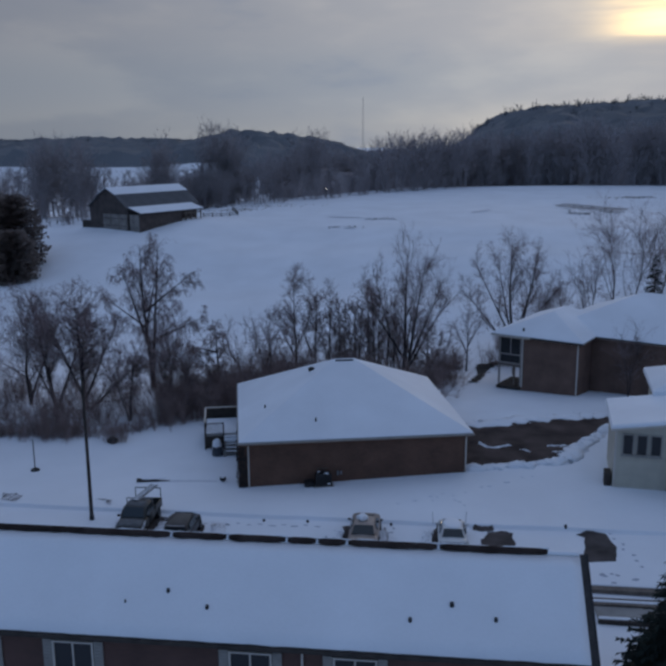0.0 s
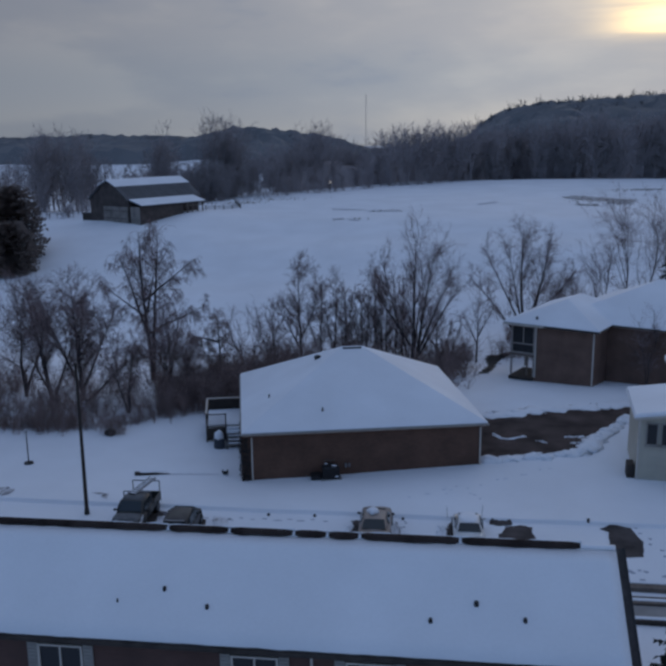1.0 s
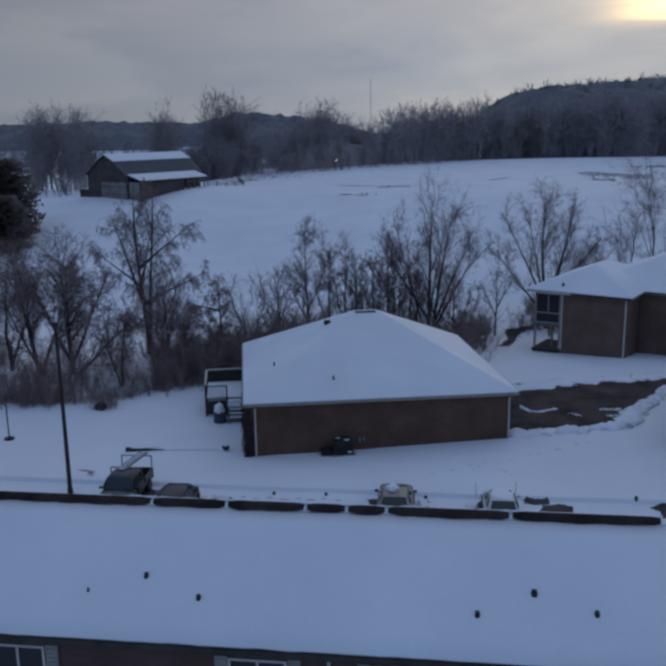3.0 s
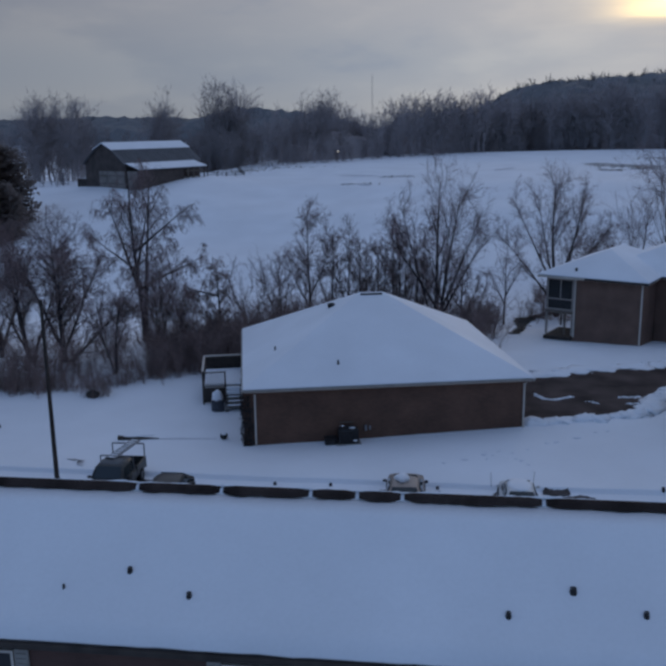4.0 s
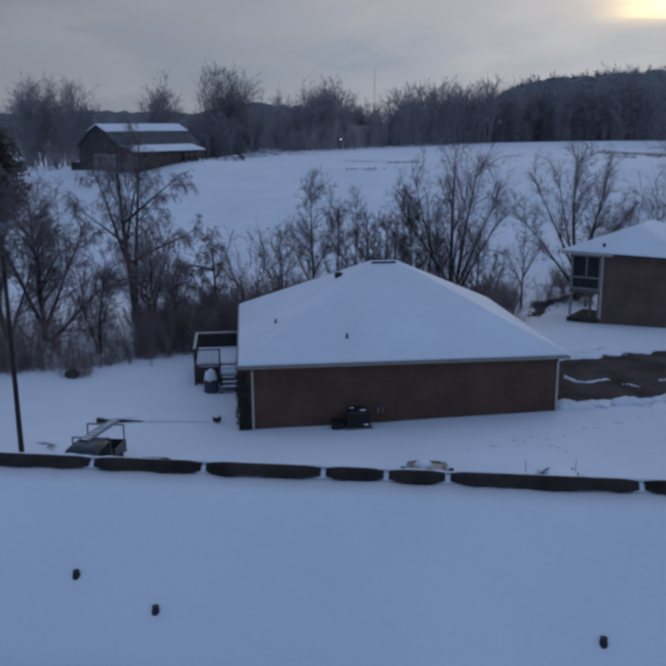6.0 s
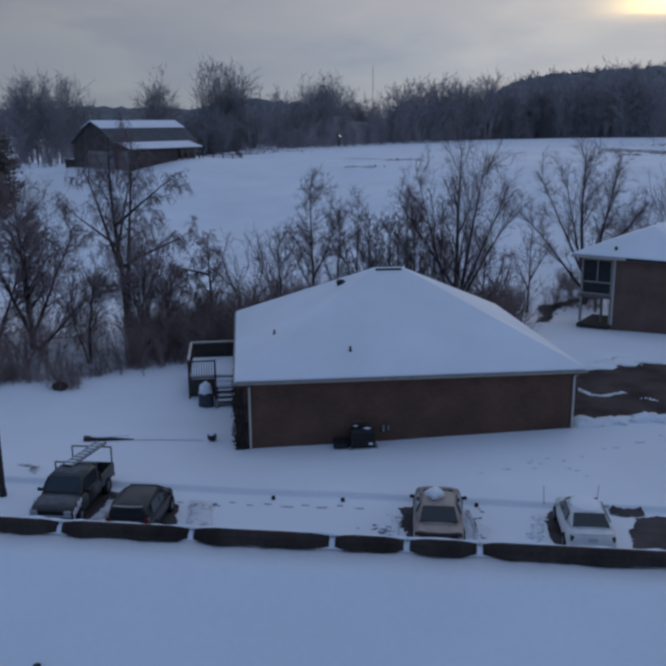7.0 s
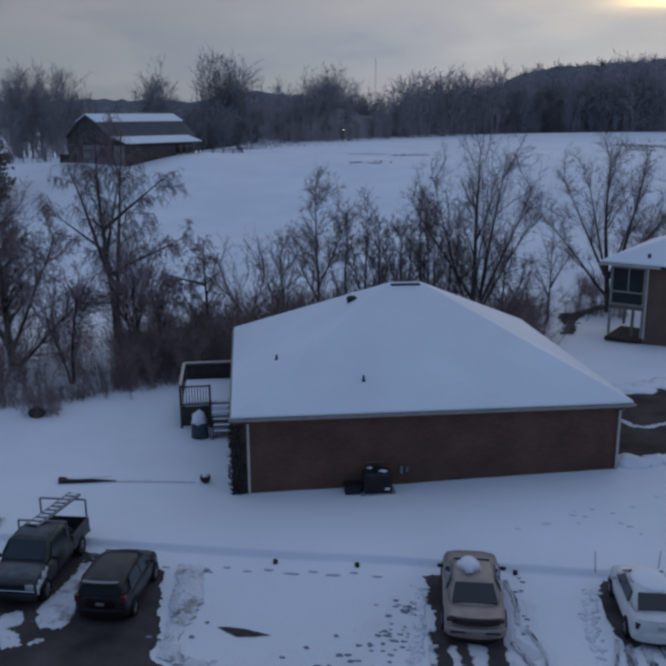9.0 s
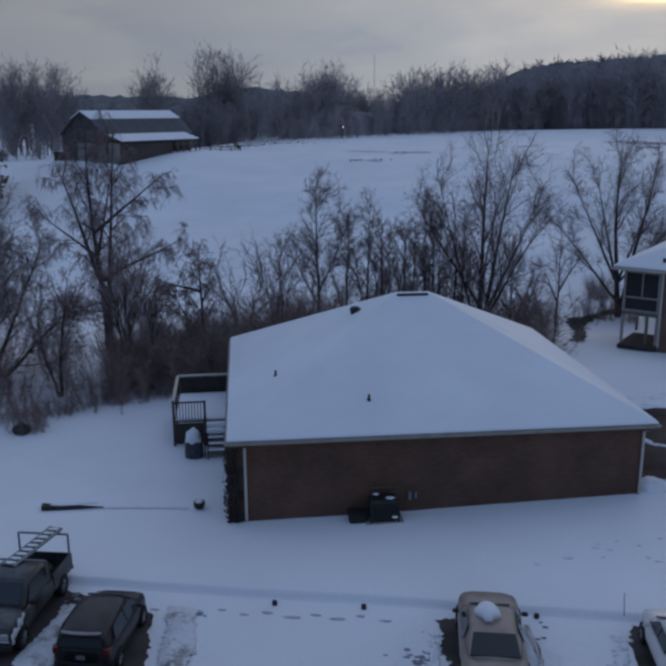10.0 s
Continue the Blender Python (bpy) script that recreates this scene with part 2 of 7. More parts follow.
RUBBER = material("rubber", (0.015, 0.015, 0.016), 0.85, vary=0.2, bump=0.1)
CHROME = material("chrome", (0.5, 0.5, 0.52), 0.25, 0.9, vary=0.05, bump=0)
PLATE = material("plate", (0.45, 0.46, 0.48), 0.5, vary=0.05, bump=0)
TARP = material("grey_cover", (0.055, 0.062, 0.078), 0.7, vary=0.4, scale=4, bump=0.3)
FAINT_PRINT = snow_material("faint_print", (0.70, 0.735, 0.80), 0.6, 0.5)
TAIL_RED = material("red_lens", (0.17, 0.035, 0.04), 0.25, vary=0.1, bump=0)
TAIL_DULL = material("dull_red_lens", (0.05, 0.022, 0.023), 0.3, vary=0.1, bump=0)
TAIL_DARK = material("dark_lens", (0.034, 0.018, 0.019), 0.25, vary=0.1, bump=0)
LAMP_CLEAR = material("clear_lens", (0.5, 0.5, 0.5), 0.2, vary=0.05, bump=0)
SCREEN = material("porch_screen", (0.03, 0.03, 0.032), 0.8, vary=0.2, bump=0)
MUD = material("wet_bank", (0.026, 0.024, 0.025), 0.95, vary=0.4, scale=0.8)
CONCRETE = material("concrete", (0.28, 0.27, 0.26), 0.85, vary=0.15, scale=1.0)


# ---- mesh helpers ----
class Geo:
    """Collects plain geometry for one mesh."""

    def __init__(self):
        self.v, self.f = [], []

    def add(self, verts, faces):
        o = len(self.v)
        self.v += [tuple(p) for p in verts]
        self.f += [tuple(o + i for i in f) for f in faces]
        return self

    def box(self, cx, cy, cz, sx, sy, sz, m=None, bev=0.0):
        b = min(bev, sx * 0.45, sy * 0.45, sz * 0.45)
        if b <= 0:
            vs = [Vector((cx + i * sx / 2, cy + j * sy / 2, cz + k * sz / 2)) for k in (-1, 1) for i, j in ((-1, -1), (1, -1), (1, 1), (-1, 1))]
            fs = [(3, 2, 1, 0), (4, 5, 6, 7), (0, 1, 5, 4), (1, 2, 6, 5), (2, 3, 7, 6), (3, 0, 4, 7)]
        else:
            vs, fs = [], []
            for k, inset in ((-1, b), (-1, 0), (1, 0), (1, b)):
                z = cz + k * (sz / 2 - (b if inset == 0 else 0))
                hx, hy = sx / 2 - inset, sy / 2 - inset
                for i, j in ((-1, -1), (1, -1), (1, 1), (-1, 1)):
                    vs += [Vector((cx + i * (hx - (0 if i * j > 0 else b)), cy + j * (hy - (b if i * j > 0 else 0)), z)),
                           Vector((cx + i * (hx - (b if i * j > 0 else 0)), cy + j * (hy - (0 if i * j > 0 else b)), z))]
            fs = [tuple(range(7, -1, -1)), tuple(range(24, 32))]
            for r in range(3):
                for i in range(8):
                    fs.append((r * 8 + i, r * 8 + (i + 1) % 8, r * 8 + 8 + (i + 1) % 8, r * 8 + 8 + i))
        if m:
            vs = [m @ p for p in vs]
        return self.add(vs, fs)

    def tube(self, p0, p1, r0, r1=None, n=6, caps=True):
        p0, p1 = Vector(p0), Vector(p1)
        r1 = r0 if r1 is None else r1
        d = (p1 - p0).normalized()
        a = d.orthogonal().normalized()
        b = d.cross(a)
        vs = []
        for p, r in ((p0, r0), (p1, r1)):
            vs += [p + r * (math.cos(2 * math.pi * i / n) * a + math.sin(2 * math.pi * i / n) * b) for i in range(n)]
        fs = [(i, (i + 1) % n, n + (i + 1) % n, n + i) for i in range(n)]
        if caps:
            fs += [tuple(range(n - 1, -1, -1)), tuple(range(n, 2 * n))]
        return self.add(vs, fs)

    def prism(self, poly, z0, z1, m=None):
        """A polygon (x, y), counter-clockwise, drawn up from z0 to z1."""
        n = len(poly)
        vs = [Vector((x, y, z)) for z in (z0, z1) for x, y in poly]
        fs = [tuple(range(n - 1, -1, -1)), tuple(range(n, 2 * n))] + [(i, (i + 1) % n, n + (i + 1) % n, n + i) for i in range(n)]
        if m:
            vs = [m @ p for p in vs]
        return self.add(vs, fs)

    def loft(self, rings, close=True):
        n = len(rings[0])
        fs = []
        for r in range(len(rings) - 1):
            for i in range(n):
                fs.append((r * n + i, r * n + (i + 1) % n, (r + 1) * n + (i + 1) % n, (r + 1) * n + i))
        if close:
            fs += [tuple(range(n - 1, -1, -1)), tuple((len(rings) - 1) * n + i for i in range(n))]
        return self.add([p for ring in rings for p in ring], fs)

    def blob(self, c, rx, ry, rz, seed=0, n=10, rough=0.12):
        """A lumpy rounded heap."""
        c = Vector(c)
        vs, fs = [], []
        rows = n // 2
        for i in range(rows + 1):
            a = math.pi * i / rows
            for j in range(n):
                t = 2 * math.pi * j / n
                d = Vector((math.sin(a) * math.cos(t), math.sin(a) * math.sin(t), math.cos(a)))
                k = 1 + rough * noise.noise(d * 1.7 + Vector((seed * 3.1, seed, 0)))
                vs.append(c + Vector((d.x * rx, d.y * ry, d.z * rz)) * k)
        for i in range(rows):
            for j in range(n):
                fs.append((i * n + j, (i + 1) * n + j, (i + 1) * n + (j + 1) % n, i * n + (j + 1) % n))
        return self.add(vs, fs)

    def mesh(self, name, mat, smooth=False):
        me = bpy.data.meshes.new(name)
        me.from_pydata(self.v, [], self.f)
        me.materials.append(mat)
        bm = bmesh.new()
        bm.from_mesh(me)
        bmesh.ops.recalc_face_normals(bm, faces=bm.faces)
        bm.to_mesh(me)
        bm.free()
        if smooth:
            me.polygons.foreach_set("use_smooth", [True] * len(me.polygons))
        me.update()
        return me


def part(name, geo, mat, parent=None, label="", smooth=False):
    ob = new(name, geo.mesh(name, mat, smooth))
    if parent:
        ob.parent = parent
    if label:
        ob["label"] = label
    return ob


def thing(name, label, category, m=None, group="", kind=""):
    ob = new(name)
    if m is not None:
        ob.matrix_basis = m
    return tagged(ob, label, category, group, kind)


# ---- the lie of the land ----
def smooth_steps(x, xs, zs):
    for i in range(len(xs) - 1):
        if x <= xs[i + 1]:
            t = max(0.0, (x - xs[i]) / (xs[i + 1] - xs[i]))
            return zs[i] + (zs[i + 1] - zs[i]) * (t * t * (3 - 2 * t) * 0.5 + t * 0.5)
    return zs[-1]


FIELD_Y = (-200, 20, 30, 45, 56, 66, 76, 95, 120, 140, 165, 200, 245, 300, 420, 900, 4000)
FIELD_Z = (0.25, 0.25, 0.0, -0.1, -0.9, -2.2, -1.7, 0.9, 4.9, 7.2, 8.4, 9.0, 9.4, 6.0, 3.0, 2.0, 0.0)


def land(x, y):
    z = smooth_steps(y, FIELD_Y, FIELD_Z)
    # the yard falls a little to the west of the brick house
    if 20 < y < 60:
        k = min(1, (y - 20) / 4, (60 - y) / 12)
        z += k * (0.030 * min(8, x - 8.5) if x > -4 else -0.375 + 0.28 * min(1, (-4 - x) / 9))
    # the lot lies a kerb's height below the lawn
    if y < 19.2:
        z -= 0.22 * min(1, max(0, (19.0 - y) / 0.17))
    # the far shore of the field bends, and falls away behind the barn
    if y > 70:
        k = min(1, (y - 70) / 60)
        z += k * (0.35 * math.sin(x * 0.035 + 1.0) + 0.25 * math.sin(y * 0.05 + x * 0.02))
        if x < -40:
            z -= min(5.0, 0.09 * max(0, y - 150)) * min(1, (-40 - x) / 25) * (1 if y < 600 else 0.5)
        z += 1.7 * math.exp(-(((x + 46) / 17) ** 4 + ((y - 134) / 17) ** 4))      # rise under the barn
        # wooded hill to the east
        z += 43 * math.exp(-(((x - 335) / 300) ** 16 + ((y - 760) / 260) ** 2)) * min(1.06, 0.9 + 0.0007 * max(0, x - 60))
        # a lower wooded hump and a long ridge to the west
        z += 16 * math.exp(-(((x + 128) / 62) ** 4 + ((y - 760) / 150) ** 2))
        z += 18 * math.exp(-(((x + 330) / 190) ** 4 + ((y - 800) / 200) ** 2))
    z += 0.05 * noise.noise(Vector((x * 0.25, y * 0.25, 0))) + 0.02 * noise.noise(Vector((x * 0.9, y * 0.9, 3)))
    return z


def spaced(stops):
    out = []
    for a, b, step in stops:
        n = max(1, round((b - a) / step))
        out += [a + (b - a) * i / n for i in range(n)]
    return out + [stops[-1][1]]


def build_ground():
    xs = spaced([(-3000, -600, 400), (-600, -140, 30), (-140, -40, 5), (-40, 45, 0.75), (45, 140, 5), (140, 700, 30), (700, 3000, 400)])
    ys = spaced([(-400, -60, 60), (-60, 5, 5), (5, 18.6, 0.7), (18.6, 19.35, 0.055), (19.35, 70, 0.75), (70, 260, 2.5), (260, 420, 10), (420, 1200, 30), (1200, 4500, 400)])
    nx = len(xs)
    verts = [(x, y, land(x, y)) for y in ys for x in xs]
    faces = [(j * nx + i, j * nx + i + 1, (j + 1) * nx + i + 1, (j + 1) * nx + i) for j in range(len(ys) - 1) for i in range(nx - 1)]
    me = bpy.data.meshes.new("ground")
    me.from_pydata(verts, [], faces)
    me.materials.append(SNOW)
    me.polygons.foreach_set("use_smooth", [True] * len(me.polygons))
    tagged(new("ground", me), "snow-covered ground rising to an open field", "ground", kind="structure")


build_ground()


def patch(name, poly, mat, label, lift=0.02, step=0.35, ragged=0.25, seed=0, kind="structure", category="pavement", mound=0.0, cell=0.75, crumble=0.0):
    """A thin skin lying on the ground inside a polygon, with a ragged edge; mound: how high it heaps up inwards."""
    ps = [Vector(p) for p in poly]
    fine = []
    for i, a in enumerate(ps):
        b = ps[(i + 1) % len(ps)]
        n = max(1, round((b - a).length / step))
        for k in range(n):
            p = a + (b - a) * k / n
            w = Vector((p.x * 1.1, p.y * 1.1, seed))
            q = Vector((p.x * 3.5, p.y * 3.5, seed))
            h = Vector((p.x * 11, p.y * 11, seed))
            p = p + crumble * Vector((noise.noise(h), noise.noise(h + Vector((5, 0, 0)))))
            fine.append(p + ragged * Vector((noise.noise(w) + 0.5 * noise.noise(q), noise.noise(w + Vector((9, 0, 0))) + 0.5 * noise.noise(q + Vector((9, 0, 0))))))
    bm = bmesh.new()
    bm.faces.new([bm.verts.new((p.x, p.y, 0)) for p in fine])
    for axis in (0, 1):
        lo, hi = min(p[axis] for p in fine), max(p[axis] for p in fine)
        c = lo + cell
        while c < hi:
            no = Vector((1, 0, 0)) if axis == 0 else Vector((0, 1, 0))
            bmesh.ops.bisect_plane(bm, geom=bm.verts[:] + bm.edges[:] + bm.faces[:], plane_co=no * c, plane_no=no)
            c += cell
    bmesh.ops.triangulate(bm, faces=bm.faces)
    for v in bm.verts:
        x, y = v.co.x, v.co.y
        v.co.z = land(x, y) + lift
        if mound:
            inner = min((Vector((x, y)) - p).length for p in fine)
            v.co.z += mound * min(1, inner / 0.3) ** 0.7 * (0.75 + 0.6 * noise.noise(Vector((x * 2.3, y * 2.3, seed))) + 0.3 * noise.noise(Vector((x * 6, y * 6, seed))))
    me = bpy.data.meshes.new(name)
    bm.to_mesh(me)
    bm.free()
    me.materials.append(mat)
    for p in me.polygons:
        if p.normal.z < 0:
            p.flip()
    ob = new(name, me)
    return tagged(ob, label, category, kind=kind)


# ---- paved and trodden patches ----
patch("driveway", [(12.35, 28.8), (16.5, 29.9), (19.7, 31.1), (21.0, 33.4), (22.8, 36.4), (24.7, 39.4), (30, 41), (60, 43.5), (60, 47), (40, 45), (26, 42.8), (20, 41.0), (16, 39.6), (9.8, 39.2)], DRIVE, "wet dark asphalt driveway cleared of snow", ragged=0.35, seed=1)
patch("cleared_bay", [(-16, 5.5), (3.5, 5.5), (2.4, 10.6), (0.64, 11.5), (-0.13, 11.77), (-0.93, 11.98), (-1.87, 12.18), (-2.55, 12.32), (-3.05, 12.58), (-3.19, 13.48), (-3.27, 13.95), (-3.50, 14.8), (-3.86, 15.9), (-4.3, 17.5), (-5.9, 18.0), (-7.4, 18.4), (-9.3, 18.4), (-9.5, 13.4), (-16, 11.4)], ASPHALT, "dark asphalt of the cleared parking bay", step=0.12, ragged=0.16, seed=2, crumble=0.12)
patch("bare_strip", [(4.45, 18.25), (4.62, 17.2), (4.80, 15.9), (4.92, 13.9), (7.0, 14.1), (6.9, 17.5), (5.2, 18.35)], ASPHALT, "bare asphalt under and beside the tan coupe", step=0.12, ragged=0.14, seed=3, crumble=0.16)
patch("bare_strip", [(10.2, 18.6), (10.05, 17.05), (10.12, 15.6), (10.5, 14.9), (12.2, 14.9), (12.1, 17.5), (10.7, 18.6)], ASPHALT, "bare asphalt beside the white sedan", step=0.12, ragged=0.16, seed=4, crumble=0.14)
patch("empty_bay", [(12.9, 14.0), (15.0, 14.2), (14.95, 17.2), (15.0, 18.3), (14.3, 18.55), (13.5, 18.3), (13.0, 17.1)], ASPHALT, "empty parking bay with bare asphalt", step=0.12, ragged=0.16, seed=5, crumble=0.14)
patch("empty_bay", [(12.5, 18.45), (13.2, 18.3), (13.9, 18.4), (13.8, 18.85), (12.6, 18.85)], ASPHALT, "strip of bare asphalt at the kerb", lift=0.04, step=0.12, ragged=0.2, seed=6, crumble=0.1)
patch("empty_bay", [(18.9, 18.5), (19.3, 18.1), (18.8, 14.9), (20.6, 15.1), (20.95, 17.0), (20.7, 18.85), (19.5, 18.9)], ASPHALT, "square of bare asphalt shovelled clear", ragged=0.12, seed=7)
patch("trodden_snow", [(-1.5, 12.4), (1.0, 11.9), (4.3, 12.0), (4.5, 17.0), (3.6, 17.2), (2.6, 14.6), (0.5, 13.4)], SNOW_WORN, "trampled dirty snow with footprints", lift=0.012, ragged=0.4, seed=8, category="snow")
for k, poly in enumerate((((-8.47, 14.09), (-8.21, 14.44), (-7.86, 14.5), (-7.55, 13.94), (-7.85, 13.53), (-7.35, 13.35), (-6.92, 12.81), (-7.52, 12.51), (-8.09, 13.14)),
                          ((-7.2, 17.6), (-7.15, 16.76), (-7.3, 15.86), (-7.41, 14.74), (-7.22, 14.11), (-6.83, 13.66), (-6.23, 13.73), (-6.2, 14.61), (-6.3, 15.41), (-6.4, 16.51), (-6.3, 17.9)),
                          ((-6.95, 12.95), (-6.6, 13.25), (-6.45, 13.1), (-6.75, 12.85)))):
    patch("snow_island", poly, SNOW_DIRTY, "trampled island of snow left on the asphalt", lift=0.03, step=0.09, ragged=0.10, seed=80 + k, category="snow", mound=0.15, cell=0.16, crumble=0.12)
patch("snow_verge", [(-3.45, 15.9), (-3.2, 14.6), (-3.0, 13.5), (-2.9, 12.75), (-2.4, 12.45), (-1.6, 12.35), (-1.2, 12.75), (-2.3, 12.95), (-2.55, 13.8), (-2.4, 15.5), (-2.9, 17.7), (-3.9, 18.0)], SNOW_DIRTY, "churned verge of ploughed snow beside the cleared bay", lift=0.02, step=0.09, ragged=0.16, seed=90, category="snow", mound=0.17, cell=0.16, crumble=0.14)
def track(name, pts, width, mat, label, seed):
    """A wheel track: a ragged ribbon along a line."""
    left, right = [], []
    for i, p in enumerate(pts):
        a, b = Vector(pts[max(0, i - 1)]), Vector(pts[min(len(pts) - 1, i + 1)])
        n = (b - a).orthogonal().normalized() * width / 2
        left.append(tuple(Vector(p) + n))
        right.append(tuple(Vector(p) - n))
    return patch(name, left + right[::-1], mat, label, lift=0.085 if mat is not RUT else 0.02, step=0.11, ragged=min(0.16, width * 0.4), crumble=min(0.12, width * 0.4), seed=seed, category="track")


COUPE_RUTS = (([(4.95, 15.0), (5.23, 13.22), (5.42, 12.2), (5.5, 9.5)], 0.42), ([(5.6, 14.6), (5.92, 13.3), (6.33, 12.38), (6.9, 10)], 0.26), ([(6.47, 14.6), (6.53, 13.37), (6.45, 12.39), (6.1, 10)], 0.24), ([(6.67, 14.2), (6.86, 13.1), (7.07, 12.39), (7.4, 10)], 0.40),
              ([(7.1, 14.7), (7.57, 13.65), (8.32, 12.57), (9.4, 11)], 0.15), ([(7.13, 18.15), (7.4, 16.76), (7.36, 15.63)], 0.13), ([(7.6, 15.5), (8.04, 14.18), (7.98, 12.93), (8.1, 11)], 0.09), ([(4.84, 13.33), (4.67, 12.25), (4.4, 11)], 0.16))
SEDAN_RUTS = (([(10.17, 15.1), (9.69, 12.77), (9.2, 10)], 0.10), ([(10.38, 14.9), (10.36, 12.92), (10.3, 10)], 0.24), ([(10.85, 15.0), (10.98, 13.0), (11.2, 10)], 0.22), ([(11.6, 15.2), (11.56, 13.06), (11.6, 10)], 0.26), ([(12.08, 15.8), (12.12, 13.72), (12.4, 10)], 0.20), ([(11.2, 14.9), (11.9, 12.8), (12.6, 10.5)], 0.12))
for k, (line, wd) in enumerate(COUPE_RUTS):
    track("tyre_track", line, wd, ASPHALT if wd > 0.2 else SLUSH, "dark tyre track through the slushy snow", 30 + k)
for k, (line, wd) in enumerate(SEDAN_RUTS):
    track("tyre_track", line, wd, SLUSH, "grey tyre track through the thin snow", 50 + k)
patch("slush", [(4.8, 14.4), (7.3, 14.4), (8.2, 12.0), (8.8, 8.5), (4.3, 8.5), (4.6, 12.0)], SNOW_DIRTY, "churned snow between the ruts behind the tan coupe", lift=0.022, ragged=0.3, seed=41, category="snow", mound=0.05, cell=0.25, crumble=0.1)
patch("slush", [(6.95, 17.6), (7.25, 16.6), (7.2, 15.2), (7.9, 14.0), (7.2, 13.6), (6.9, 14.6)], RUT, "grey slush packed beside the coupe", lift=0.024, step=0.2, ragged=0.14, seed=43, category="snow", mound=0.04, cell=0.25)
patch("slush", [(10.0, 14.9), (12.4, 14.9), (13.2, 12.0), (14.0, 8.5), (9.0, 8.5), (9.6, 12.0)], SNOW_WORN, "thin churned snow behind the white sedan", lift=0.022, ragged=0.3, seed=42, category="snow", mound=0.04, cell=0.25)
track("wheel_rut", [(-9.5, 24.52), (-7.6, 24.9), (-5.4, 25.2)], 0.16, RUT, "faint groove in the snow between timber and kettle", 61)
patch("trodden_snow", [(7.0, 9.0), (9.0, 9.0), (8.4, 13.5), (7.6, 17.5), (7.0, 17.5)], SNOW_WORN, "snow churned by tyres beside the coupe", lift=0.012, ragged=0.4, seed=9, category="snow")


# ---- apartment block under the flight line ----
APT_X0, APT_X1, APT_Y, APT_RIDGE, APT_RUN, APT_PITCH = -46.0, 16.0, -0.2, 8.0, 3.6, 0.70


def gable_slab(g, x0, x1, yc, zr, run, pitch, thick):
    """A folded slab over a ridge that runs along x."""
    ring = [(yc - run, zr - run * pitch), (yc, zr), (yc + run, zr - run * pitch)]
    low = [(y, z - thick) for y, z in reversed(ring)]
    sec = ring + low
    g.loft([[(x, y, z) for y, z in sec] for x in (x0, x1)])
    return g


def window(parent, m, w, h, frame_mat, mullions=1, rail=True, name="window"):
    """A framed window in a wall: local x along the wall, z up, -y outwards."""
    fr = Geo()
    t = 0.07
    fr.box(-w / 2 + t / 2, -0.03, h / 2, t, 0.12, h, m).box(w / 2 - t / 2, -0.03, h / 2, t, 0.12, h, m)
    fr.box(0, -0.03, h - t / 2, w - 2 * t, 0.12, t, m).box(0, -0.03, t / 2, w - 2 * t, 0.12, t, m)
    for i in range(mullions):
        x = -w / 2 + w * (i + 1) / (mullions + 1)
        fr.box(x, -0.025, h / 2, 0.06, 0.1, h - 2 * t, m)
    win = part(name, fr, frame_mat, parent)
    part("pane", Geo().box(0, 0.0, h / 2, w - 2 * t, 0.04, h - 2 * t, m), PANE, win, "dark glass pane")
    part("sill", Geo().box(0, -0.07, -0.04, w + 0.12, 0.16, 0.08, m), frame_mat, win)
    return win


